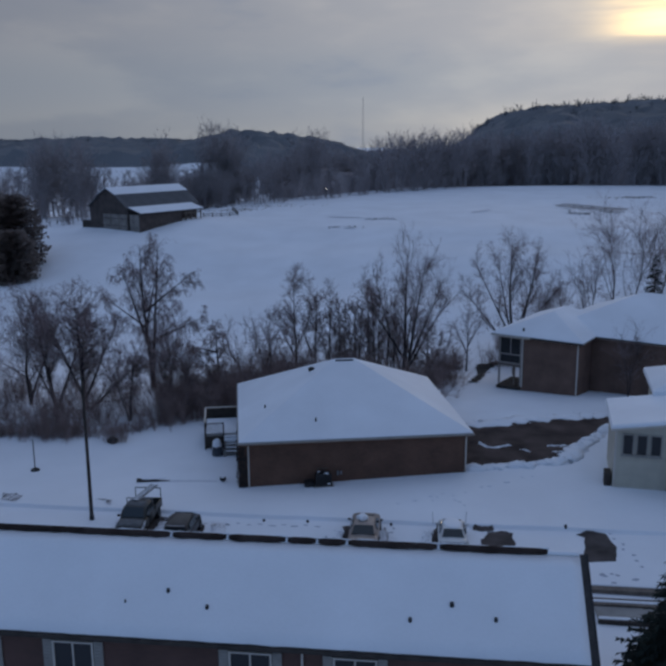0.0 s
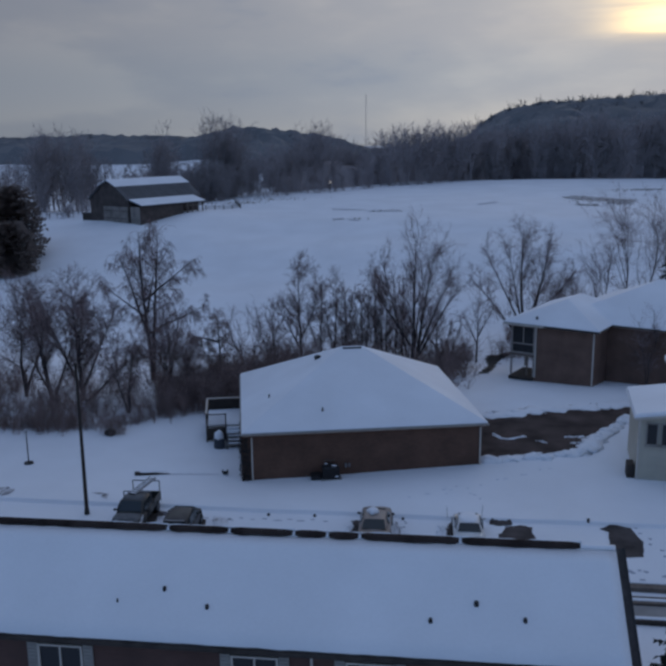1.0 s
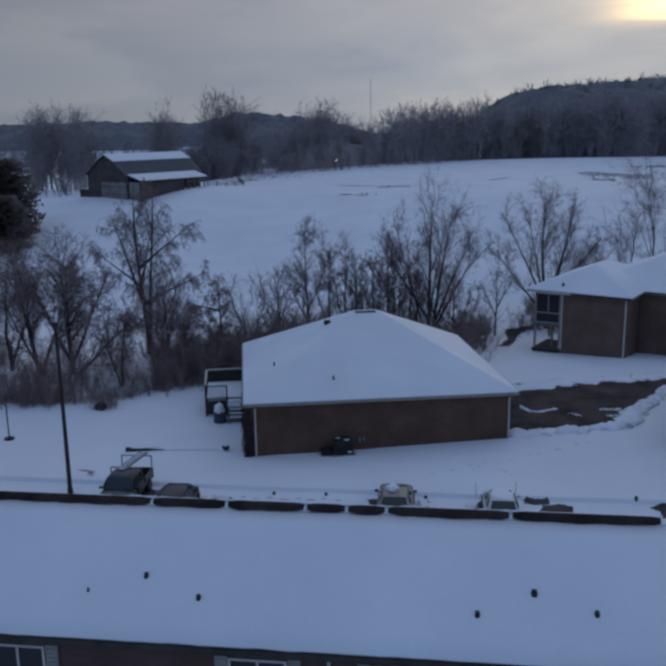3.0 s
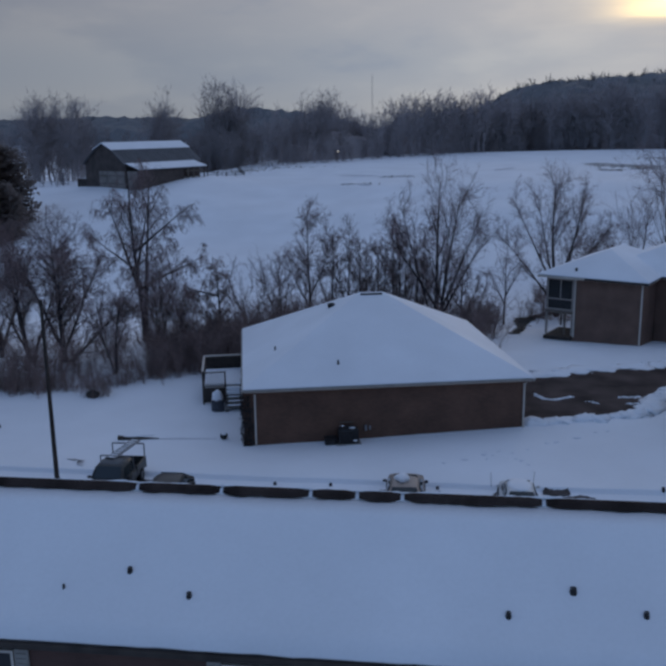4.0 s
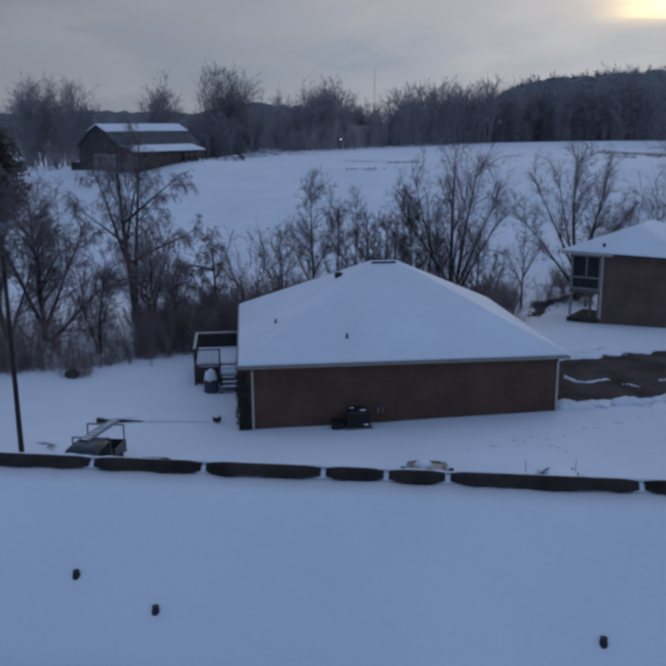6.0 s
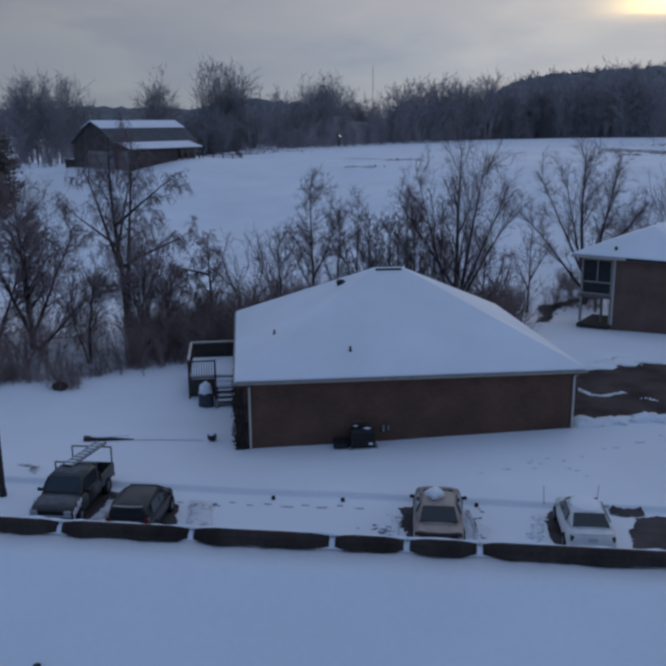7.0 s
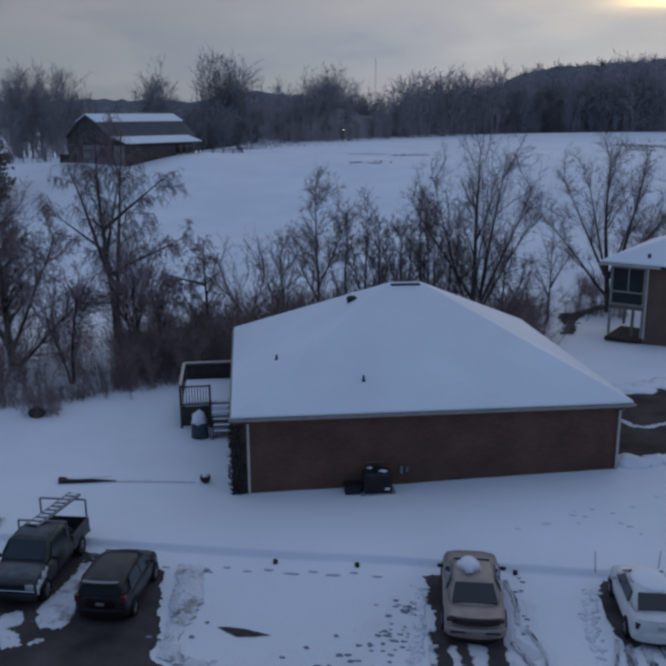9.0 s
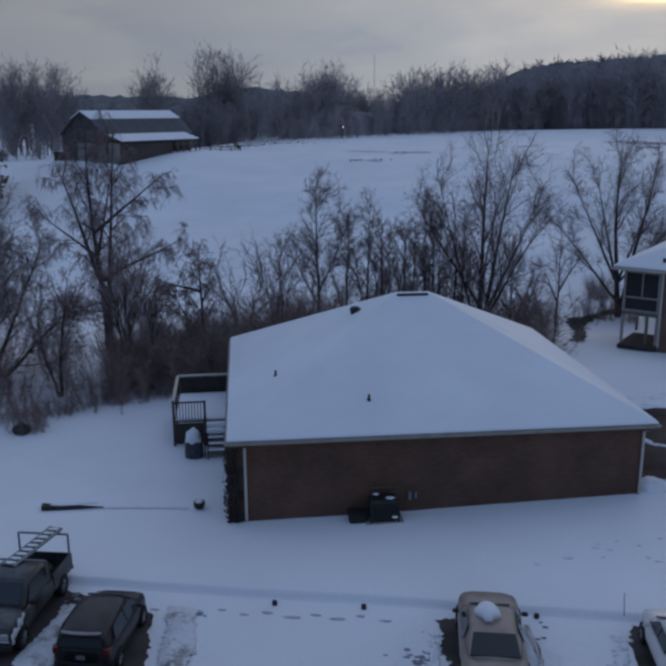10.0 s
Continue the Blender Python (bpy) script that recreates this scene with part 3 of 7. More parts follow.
def apartment_block():
    a = thing("apartment_building", "long two-storey red brick apartment block with a snow-covered gable roof", "building")
    x0, x1 = APT_X0 + 0.4, APT_X1 - 0.35
    yf, yb = APT_Y - APT_RUN + 0.35, APT_Y + APT_RUN - 0.35
    top = APT_RIDGE - (APT_RUN - 0.35) * APT_PITCH - 0.24
    w = Geo().box((x0 + x1) / 2, (yf + yb) / 2, top / 2 - 0.25, x1 - x0, yb - yf, top + 0.5)
    part("wall", w, BRICK_APT, a)
    # gable ends above the wall plate
    for x in (x0 + 0.1, x1 - 0.1):
        tri = [(yf, top), (yb, top), (APT_Y, top + (yb - APT_Y) * APT_PITCH)]
        part("gable", Geo().loft([[(x + dx, y, z) for y, z in tri] for dx in (-0.1, 0.1)]), WOOD_DARK, a, "dark gable boarding")
    roof = part("roof", gable_slab(Geo(), APT_X0, APT_X1, APT_Y, APT_RIDGE - 0.10, APT_RUN, APT_PITCH, 0.16), SHINGLE, a, "dark shingle roof deck")
    # snow on each slope, kept back from the verge and the ridge vent
    for side in (-1, 1):
        g = Geo()
        nx, ny = 150, 8
        xa, xb = APT_X0 + 0.15, APT_X1 - 0.22
        vs = []
        for layer in (0, 1):
            for j in range(ny + 1):
                r = 0.14 + (APT_RUN - 0.14) * j / ny
                for i in range(nx + 1):
                    x = xa + (xb - xa) * i / nx
                    edge = 0.06 * noise.noise(Vector((x * 0.9, side, 0))) if j == 0 else (0.03 * noise.noise(Vector((x * 1.3, 5 + side, 0))) if j == ny else 0)
                    rr = r + edge
                    z = APT_RIDGE - 0.10 - rr * APT_PITCH + (0.012 if layer == 0 else 0.11 * (0.55 if j in (0, ny) or i in (0, nx) else 1.0) + 0.012 * noise.noise(Vector((x * 0.4, rr, side))))
                    vs.append((x, APT_Y + side * rr, z))
        n1 = (nx + 1) * (ny + 1)
        fs = []
        for j in range(ny):
            for i in range(nx):
                q = (j * (nx + 1) + i, j * (nx + 1) + i + 1, (j + 1) * (nx + 1) + i + 1, (j + 1) * (nx + 1) + i)
                fs += [tuple(n1 + k for k in q), tuple(reversed(q))]
        rim = [i for i in range(nx)] + [j * (nx + 1) + nx for j in range(ny)] + [ny * (nx + 1) + nx - i for i in range(nx)] + [(ny - j) * (nx + 1) for j in range(ny)]
        for k, i in enumerate(rim):
            o = rim[(k + 1) % len(rim)]
            fs.append((i, o, n1 + o, n1 + i))
        g.add(vs, fs)
        part("roof_snow", g, SNOW_ROOF, roof, "smooth blue-white snow layer", True)
    # ridge vent: dark capped lengths with small gaps of snow
    cuts = APT_CUTS
    for xa, xb in zip(cuts[:-1], cuts[1:]):
        g = Geo()
        rings = []
        n = max(6, int((xb - xa) / 0.16))
        for i in range(n + 1):
            t = i / n
            x = xa + 0.05 + (xb - xa - 0.10) * t
            k = 0.68 if i in (0, n) else 0.9 if i in (1, n - 1) else 1.0
            wv = 0.175 + 0.05 * noise.noise(Vector((x * 1.1, 0, 7))) + 0.03 * noise.noise(Vector((x * 3.7, 0, 2)))
            wb = 0.16 + 0.03 * noise.noise(Vector((x * 1.7, 4, 7)))
            sec = [(-wv * k, -0.11 * k), (-wv * 0.6 * k, 0.03 * k), (-0.03, 0.08 * k), (0.06 * k, 0.075 * k), (wb * k, -0.06 * k), (0, -0.12)]
            rings.append([(x, APT_Y + dy, APT_RIDGE - 0.02 + dz) for dy, dz in sec])
        g.loft(rings)
        vent = part("ridge_vent", g, VENT, roof, "black ridge vent strip")
        g = Geo()
        rings = []
        for i in range(n + 1):
            x = xa - 0.02 + (xb - xa + 0.04) * i / n
            h2 = 0.015 + 0.05 * noise.noise(Vector((x * 1.4, 3, 1))) + 0.03 * noise.noise(Vector((x * 5.0, 3, 1)))
            rings.append([(x, APT_Y + dy, APT_RIDGE + dz) for dy, dz in ((0.03, 0.04), (0.08, 0.05 + h2), (0.14, 0.02 + h2), (0.24, -0.08), (0.1, -0.1))])
        g.loft(rings)
        part("vent_snow", g, SNOW_ROOF, vent, "line of snow behind the vent", True)
        g = Geo()
    rings = []
    for i in range(241):
        x = APT_X0 + 0.15 + (APT_X1 - APT_X0 - 0.38) * i / 240
        k = 0.012 * noise.noise(Vector((x * 2.1, 1, 8)))
        rings.append([(x, APT_Y + dy, APT_RIDGE + dz + k) for dy, dz in ((-0.14, -0.16), (-0.06, -0.05), (0, -0.01), (0.1, -0.02), (0.24, -0.16), (0, -0.12))])
    part("ridge_snow", g.loft(rings), SNOW_ROOF, roof, "snow along the ridge", True)
    # boards along the eaves and verges
    for side in (-1, 1):
        y = APT_Y + side * (APT_RUN + 0.03)
        z = APT_RIDGE - 0.1 - APT_RUN * APT_PITCH - 0.12
        part("gutter", Geo().box((APT_X0 + APT_X1) / 2, y, z, APT_X1 - APT_X0, 0.1, 0.16, None, 0.02), WOOD_DARK, a, "dark gutter along the eave")
        g = Geo()
        sec = [(APT_Y + side * APT_RUN, APT_RIDGE - 0.08 - APT_RUN * APT_PITCH), (APT_Y, APT_RIDGE - 0.08)]
        g.loft([[(APT_X1 + dx, y2, z2 + dz) for (y2, z2), dz in ((sec[0], 0), (sec[1], 0), (sec[1], -0.3), (sec[0], -0.3))] for dx in (0.0, 0.10)])
        part("barge_board", g, DARK, a, "dark verge board")
    # plumbing vents through the snow
    for x, r, big in APT_VENTS:
        z = APT_RIDGE - 0.1 - r * APT_PITCH
        g = Geo().tube((x, APT_Y - r, z - 0.1), (x, APT_Y - r, z + 0.21), 0.062 * big, n=10)
        g.tube((x, APT_Y - r, z + 0.05), (x, APT_Y - r, z + 0.15), 0.085 * big, 0.065 * big, n=10)
        part("vent_pipe", g, DARK, a, "black plumbing vent")
    # upper windows with pale shutters on the near front, and downpipes
    for x in APT_WINDOWS:
        m = Matrix.Translation((x, yf - 0.02, top - 1.93))
        win = window(a, m, 1.65, 1.35, TRIM, 1)
        for s in (-1, 1):
            sh = Geo().box(s * 1.03, -0.03, 0.68, 0.36, 0.06, 1.4, m)
            for k in range(9):
                sh.box(s * 1.03, -0.065, 0.12 + 0.14 * k, 0.28, 0.03, 0.06, m)
            part("shutter", sh, SHUTTER, win, "beige louvred shutter")
    for x in (5.31, -9.9, -24):
        part("downpipe", Geo().tube((x, yf - 0.08, 0.2), (x, yf - 0.08, top), 0.05, n=8), TRIM, a, "white downpipe")
    return a


APT_CUTS = [-45.5, -41, -36.2, -31.5, -27.4, -22.6, -18.0, -13.5, -9.3, -0.58, 1.78, 4.22, 5.47, 6.67, 10.32, 14.6]
APT_VENTS = [(-0.15, 2.08, 1.0), (1.52, 2.56, 1.0), (9.3, 2.6, 1.0), (10.85, 2.03, 1.25), (-1.75, 2.53, 0.5), (12.47, 2.45, 1.0), (-12.0, 2.1, 1.0), (-14.0, 2.5, 1.0)]
APT_WINDOWS = [-3.67, 3.32, 7.3, 14.25, -7.8, -13.0, -17.0]
apartment_block()


# ---- brick house with a hip roof ----
def hip(g, u0, u1, v0, v1, z, pitch, thick=0.0, grow=0.0, m=None):
    """A solid hip roof on the rectangle; thick: depth of its vertical rim."""
    u0, u1, v0, v1 = u0 - grow, u1 + grow, v0 - grow, v1 + grow
    w, d = u1 - u0, v1 - v0
    h = min(w, d) / 2
    zr = z + h * pitch
    if w >= d:
        r = [(u0 + h, (v0 + v1) / 2, zr), (u1 - h, (v0 + v1) / 2, zr)]
        faces = [(0, 1, 5, 4), (1, 2, 5), (2, 3, 4, 5), (3, 0, 4)]
    else:
        r = [((u0 + u1) / 2, v0 + h, zr), ((u0 + u1) / 2, v1 - h, zr)]
        faces = [(0, 1, 4), (1, 2, 5, 4), (2, 3, 5), (3, 0, 4, 5)]
    c = [(u0, v0), (u1, v0), (u1, v1), (u0, v1)]
    vs = [(x, y, z) for x, y in c] + r + [(x, y, z - thick) for x, y in c]
    faces += [(0, 6, 7, 1), (1, 7, 8, 2), (2, 8, 9, 3), (3, 9, 6, 0), (9, 8, 7, 6)]
    vs = [Vector(p) for p in vs]
    if m:
        vs = [m @ p for p in vs]
    return g.add(vs, faces)


def snow_hip(name, parent, u0, u1, v0, v1, z, pitch, depth=0.12, label="unbroken layer of snow"):
    """A snow layer over a hip roof, its edges rounded by a bevel."""
    g = hip(Geo(), u0, u1, v0, v1, z + depth, pitch, depth - 0.012)
    ob = part(name, g, SNOW_ROOF, parent, label)
    b = ob.modifiers.new("round", "BEVEL")
    b.width, b.segments, b.limit_method, b.angle_limit = 0.10, 3, "ANGLE", radians(20)
    ob.data.polygons.foreach_set("use_smooth", [True] * len(ob.data.polygons))
    return ob


H1 = pose(-3.145, 24.355, 0, 0, 0, 13.14)
H1W, H1D, H1Z, H1P, H1O = 16.02, 14.54, 3.19, 0.505, 0.345
DECK = pose(-3.02, 24.6, 0, 0, 0, 13.9)


def brick_house():
    h = thing("brick_house", "single-storey brown brick house with a snow-covered hip roof", "house", H1)
    t = 0.25
    w0 = -0.40     # the front runs on past the downpipe
    for cx, cy, sx, sy in (((H1W + w0) / 2, t / 2, H1W - w0, t), ((H1W + w0) / 2, H1D - t / 2, H1W - w0, t), (w0 + t / 2, H1D / 2, t, H1D - 2 * t), (H1W - t / 2, H1D / 2, t, H1D - 2 * t)):
        part("wall", Geo().box(cx, cy, 0.95, sx, sy, 4.1), BRICK, h)
    o = H1O
    part("soffit", Geo().box(H1W / 2, H1D / 2, H1Z - 0.14, H1W + 2 * o - 0.1, H1D + 2 * o - 0.1, 0.05), TRIM, h, "pale soffit")
    roof = part("roof", hip(Geo(), -o, H1W + o, -o, H1D + o, H1Z, H1P, 0.04), SHINGLE, h, "dark shingles below the snow")
    snow_hip("roof_snow", roof, -o - 0.03, H1W + o + 0.03, -o - 0.03, H1D + o + 0.03, H1Z, H1P)
    for a, b, horizontal in (((-o, -o), (H1W + o, -o), True), ((-o, H1D + o), (H1W + o, H1D + o), True), ((-o, -o), (-o, H1D + o), False), ((H1W + o, -o), (H1W + o, H1D + o), False)):
        cx, cy = (a[0] + b[0]) / 2, (a[1] + b[1]) / 2
        if horizontal:
            g = Geo().box(cx, cy + (-0.06 if a[1] < 0 else 0.06), H1Z - 0.035, H1W + 2 * o + 0.24, 0.12, 0.085, None, 0.02)
        else:
            g = Geo().box(cx + (-0.06 if a[0] < 0 else 0.06), cy, H1Z - 0.10, 0.12, H1D + 2 * o - 0.02, 0.13, None, 0.02)
        part("gutter", g, SHUTTER, h, "dull beige gutter")
    for u in (0.29, H1W - 0.06):
        g = Geo().box(u, -0.06, 1.25, 0.11, 0.09, 3.2, None, 0.02)
        g.loft([[(u - 0.06, -0.02, 2.80), (u + 0.06, -0.02, 2.80), (u + 0.06, -0.10, 2.86), (u - 0.06, -0.10, 2.86)], [(u - 0.06, -o, 2.93), (u + 0.06, -o, 2.93), (u + 0.06, -o - 0.08, 2.98), (u - 0.06, -o - 0.08, 2.98)]])
        part("downpipe", g, TRIM, h, "white corner downpipe")

    def on_roof(u, v):
        return H1Z + H1P * min(v + o, H1D + o - v, u + o, H1W + o - u)
    # box vent, ridge vent and two pipes
    u, v = 5.45, 7.45
    z = on_roof(u, v)
    g = Geo().box(u, v, z + 0.24, 0.48, 0.40, 0.28, None, 0.09).box(u, v + 0.02, z + 0.06, 0.40, 0.34, 0.26)
    part("box_vent", g, DARK, h, "black box vent")
    part("ridge_vent", Geo().box(H1W / 2, H1D / 2 - 0.16, H1Z + H1P * (H1D / 2 + o) + 0.03, 1.45, 0.32, 0.10, None, 0.04), DARK, h, "dark strip of ridge vent")
    for u, v in ((5.2, 1.24), (1.66, 4.2)):
        z = on_roof(u, v)
        g = Geo().tube((u, v, z), (u, v, z + 0.36), 0.05, n=10).tube((u, v, z + 0.1), (u, v, z + 0.19), 0.09, 0.06, n=10)
        part("vent_pipe", g, DARK, h, "black plumbing vent")
    # vents in the foundation and a meter on the front
    part("meter_box", Geo().box(6.62, -0.07, 0.58, 0.14, 0.14, 0.32, None, 0.02).box(6.86, -0.05, 0.58, 0.1, 0.1, 0.26, None, 0.02), GREY_METAL, h, "grey meter boxes")
    part("wall_vent", Geo().box(5.5, -0.02, 0.96, 0.8, 0.05, 0.05), WOOD, h, "pale line set cover")
    # west side: door to the deck
    part("side_door", Geo().box(w0 - 0.03, 9.3, 1.75, 0.08, 0.95, 2.05, None, 0.01), TRIM, h, "pale back door")
    part("side_window", Geo().box(w0 - 0.03, 5.5, 1.9, 0.08, 1.2, 1.1, None, 0.01), PANE, h, "dark side window")
    return h


brick_house()


def wall_vine():
    """Dark dead creeper that covers the west corner of the brick house."""
    rng = random.Random(33)
    t = thing("wall_vine", "dark dead creeper clinging to the corner of the brick house", "vine", H1)
    g = Geo()
    for k in range(900):
        side = rng.random() < 0.55
        z = -0.3 + 3.1 * rng.random() ** 1.3
        u, v = (rng.uniform(-0.42, 0.20 - 0.06 * z), -0.03 - 0.08 * rng.random()) if side else (-0.43 - 0.16 * rng.random() ** 2 * (1 if z < 1.4 else 0.4), rng.uniform(0, 6.5))
        p = Vector((u, v, z))
        a, b = (Vector((rng.gauss(0, 0.07), rng.gauss(0, 0.04), rng.gauss(0, 0.09))) for i in range(2))
        g.add([p, p + a, p + b], [(0, 1, 2)])
    ob = new("leaves", raw_mesh("leaves", g, VINE))
    ob.parent = t
    g = Geo()
    for k in range(7):
        p = Vector((-0.30 + 0.07 * k, -0.04, -0.3))
        for i in range(8):
            q = p + Vector((rng.gauss(0, 0.05), 0, 0.30))
            g.tube(p, q, 0.016, n=4, caps=False)
            p = q
    part("stem", g, BARK, t)


def ac_unit():
    m = H1 @ pose(5.52, -0.62, 0)
    z = land(*m.translation.xy) - 0.05
    a = thing("ac_unit", "dark air conditioner unit with scraps of snow against the brick wall", "air conditioner", Matrix.Translation((0, 0, z)) @ m @ Matrix.Diagonal((1.3, 1.0, 1.08, 1)))
    part("pad", Geo().box(0, 0, 0.05, 1.12, 0.92, 0.10, None, 0.02), CONCRETE, a)
    part("body", Geo().box(0, 0, 0.50, 0.86, 0.78, 0.80, None, 0.08), AC_GREY, a)
    for k in range(9):
        part("slat", Geo().box(0, -0.40, 0.20 + 0.075 * k, 0.70, 0.025, 0.03), DARK, a)
    for s in (-1, 1):
        part("corner_post", Geo().box(s * 0.40, -0.37, 0.50, 0.06, 0.06, 0.80), AC_GREY, a)
    part("fan_guard", Geo().tube((0, 0, 0.90), (0, 0, 0.94), 0.34, n=20), DARK, a)
    for bx, by, r in ((0.16, -0.20, 0.10), (-0.22, 0.18, 0.07)):
        part("snow_cap", Geo().blob((bx, by, 0.945), r * 1.4, r, 0.035, 2, 10, 0.4), SNOW_ROOF, a, "patch of snow", True)
    part("snow_scrap", Geo().blob((0.28, -0.43, 0.30), 0.10, 0.05, 0.05, 5, 8, 0.4), SNOW_ROOF, a, "thin snow caught on the grille", True)
    b = thing("utility_box", "low dark utility box beside the wall", "utility box", Matrix.Translation((0, 0, z)) @ m @ pose(-1.0, 0.05, 0) @ Matrix.Diagonal((1.1, 1, 0.75, 1)))
    part("body", Geo().box(0, 0, 0.26, 0.62, 0.6, 0.52, None, 0.07), DARK, b)
    part("lid", Geo().box(0, 0, 0.53, 0.68, 0.66, 0.05, None, 0.02), DARK, b)


ac_unit()


def deck():
    """Deck at the west side of the brick house with rails, steps and a covered grill."""
    d = thing("deck", "small wooden deck with rails and snowy steps beside the brick house", "deck", DECK @ pose(0, 0, 0))
    x0, x1, y0, y1, z = -3.1, -0.36, 8.2, 12.3, 0.95
    n = 20
    for i in range(n):
        y = y0 + (y1 - y0) * (i + 0.5) / n
        part("board", Geo().box((x0 + x1) / 2, y, z - 0.03, x1 - x0, (y1 - y0) / n - 0.015, 0.04), WOOD, d)
    part("deck_snow", Geo().box((x0 + x1) / 2, (y0 + y1) / 2, z + 0.05, x1 - x0 - 0.15, y1 - y0 - 0.15, 0.12, None, 0.05), SNOW_ROOF, d, "snow lying on the deck")
    for x, y in ((x0, y0), (x0, y1), (x0 + 1.45, y0), (x1 - 0.1, y1), ((x0 + x1) / 2, y1), (x0, (y0 + y1) / 2)):
        gz = land(*(DECK @ Vector((x, y, 0))).xy) - 0.1
        part("post", Geo().box(x, y, (gz + z + 1.0) / 2, 0.11, 0.11, z + 1.0 - gz), WOOD_DARK, d)
    part("skirt", Geo().box((x0 + x0 + 1.45) / 2, y0, 0.35, 1.45, 0.06, 1.0), WOOD_DARK, d, "dark boarded skirt")
    part("top_rail", Geo().box((x0 + x1) / 2, y1, z + 1.02, x1 - x0, 0.15, 0.09, None, 0.02), TRIM, d, "pale top rail")
    part("top_rail", Geo().box(x0, (y0 + y1) / 2, z + 1.02, 0.15, y1 - y0 - 0.16, 0.09, None, 0.02), TRIM, d, "pale top rail")
    part("top_rail", Geo().box(x0 + 0.72, y0, z + 0.95, 1.45, 0.1, 0.07, None, 0.02), WOOD_DARK, d)
    for k in range(9):
        part("picket", Geo().box(x0 + 0.15 + k * 0.14, y0, z + 0.5, 0.035, 0.035, 0.86), WOOD_DARK, d)
    for k in range(18):
        part("picket", Geo().box(x0 + 0.12 + k * 0.165, y1, z + 0.5, 0.035, 0.035, 0.9), WOOD_DARK, d)
    part("back_screen", Geo().box((x0 + x1) / 2, y1 + 0.03, z + 0.45, x1 - x0 - 0.2, 0.02, 0.86), WOOD_DARK, d, "dark infill of the rail")
    # steps lead down towards the yard
    for k in range(5):
        zz = z - 0.2 - 0.2 * k
        st = part("step", Geo().box((x0 + 1.55 + x1) / 2, y0 - 0.18 - 0.3 * k, zz, x1 - x0 - 1.55, 0.3, 0.05, None, 0.01), WOOD_DARK, d)
        deep = k < 2      # drifted over next to the deck
        part("step_snow", Geo().box((x0 + 1.55 + x1) / 2, y0 - (0.20 if deep else 0.16) - 0.3 * k, zz + (0.08 if deep else 0.06), x1 - x0 - (1.5 if deep else 1.65), 0.34 if deep else 0.24, 0.20 if deep else 0.07, None, 0.03), SNOW_ROOF, st, "snow on the tread")
    for s in (x0 + 1.55, x1 - 0.05):
        part("stringer", Geo().loft([[(s, y0, z - 0.05), (s, y0, z - 0.35), (s, y0 - 1.7, -0.45), (s, y0 - 1.7, -0.15)], [(s + 0.05, y0, z - 0.05), (s + 0.05, y0, z - 0.35), (s + 0.05, y0 - 1.7, -0.45), (s + 0.05, y0 - 1.7, -0.15)]]), WOOD_DARK, d)
    part("hand_rail", Geo().tube((x0 + 1.455, y0, z + 0.95), (x0 + 1.455, y0 - 1.6, 0.55), 0.04, n=6).tube((x0 + 1.455, y0 - 1.6, 0.55), (x0 + 1.455, y0 - 1.6, -0.4), 0.04, n=6), WOOD_DARK, d)
    p = DECK @ Vector((-2.15, 6.9, 0))
    g = thing("covered_grill", "barbecue grill under a dark cover heaped with snow", "grill", Matrix.Translation((p.x, p.y, land(p.x, p.y) - 0.03)) @ Matrix.Diagonal((0.74, 0.8, 0.88, 1)))
    part("cover", Geo().loft([[(0.60 * math.cos(t) * k, 0.42 * math.sin(t) * k, zz) for t in [2 * math.pi * i / 14 for i in range(14)]] for zz, k in ((0.0, 1.0), (0.5, 0.98), (0.85, 0.95), (1.02, 0.72), (1.06, 0.3))]), TARP, g, "black grill cover", True)
    part("snow_heap", Geo().blob((-0.05, 0, 1.0), 0.52, 0.42, 0.55, 4, 16, 0.5), SNOW_ROOF, g, "heap of snow", True)


deck()


# ---- second brick house with a raised porch ----
H2 = pose(18.55, 52.3, 0.25, 0, 0, -27.5)


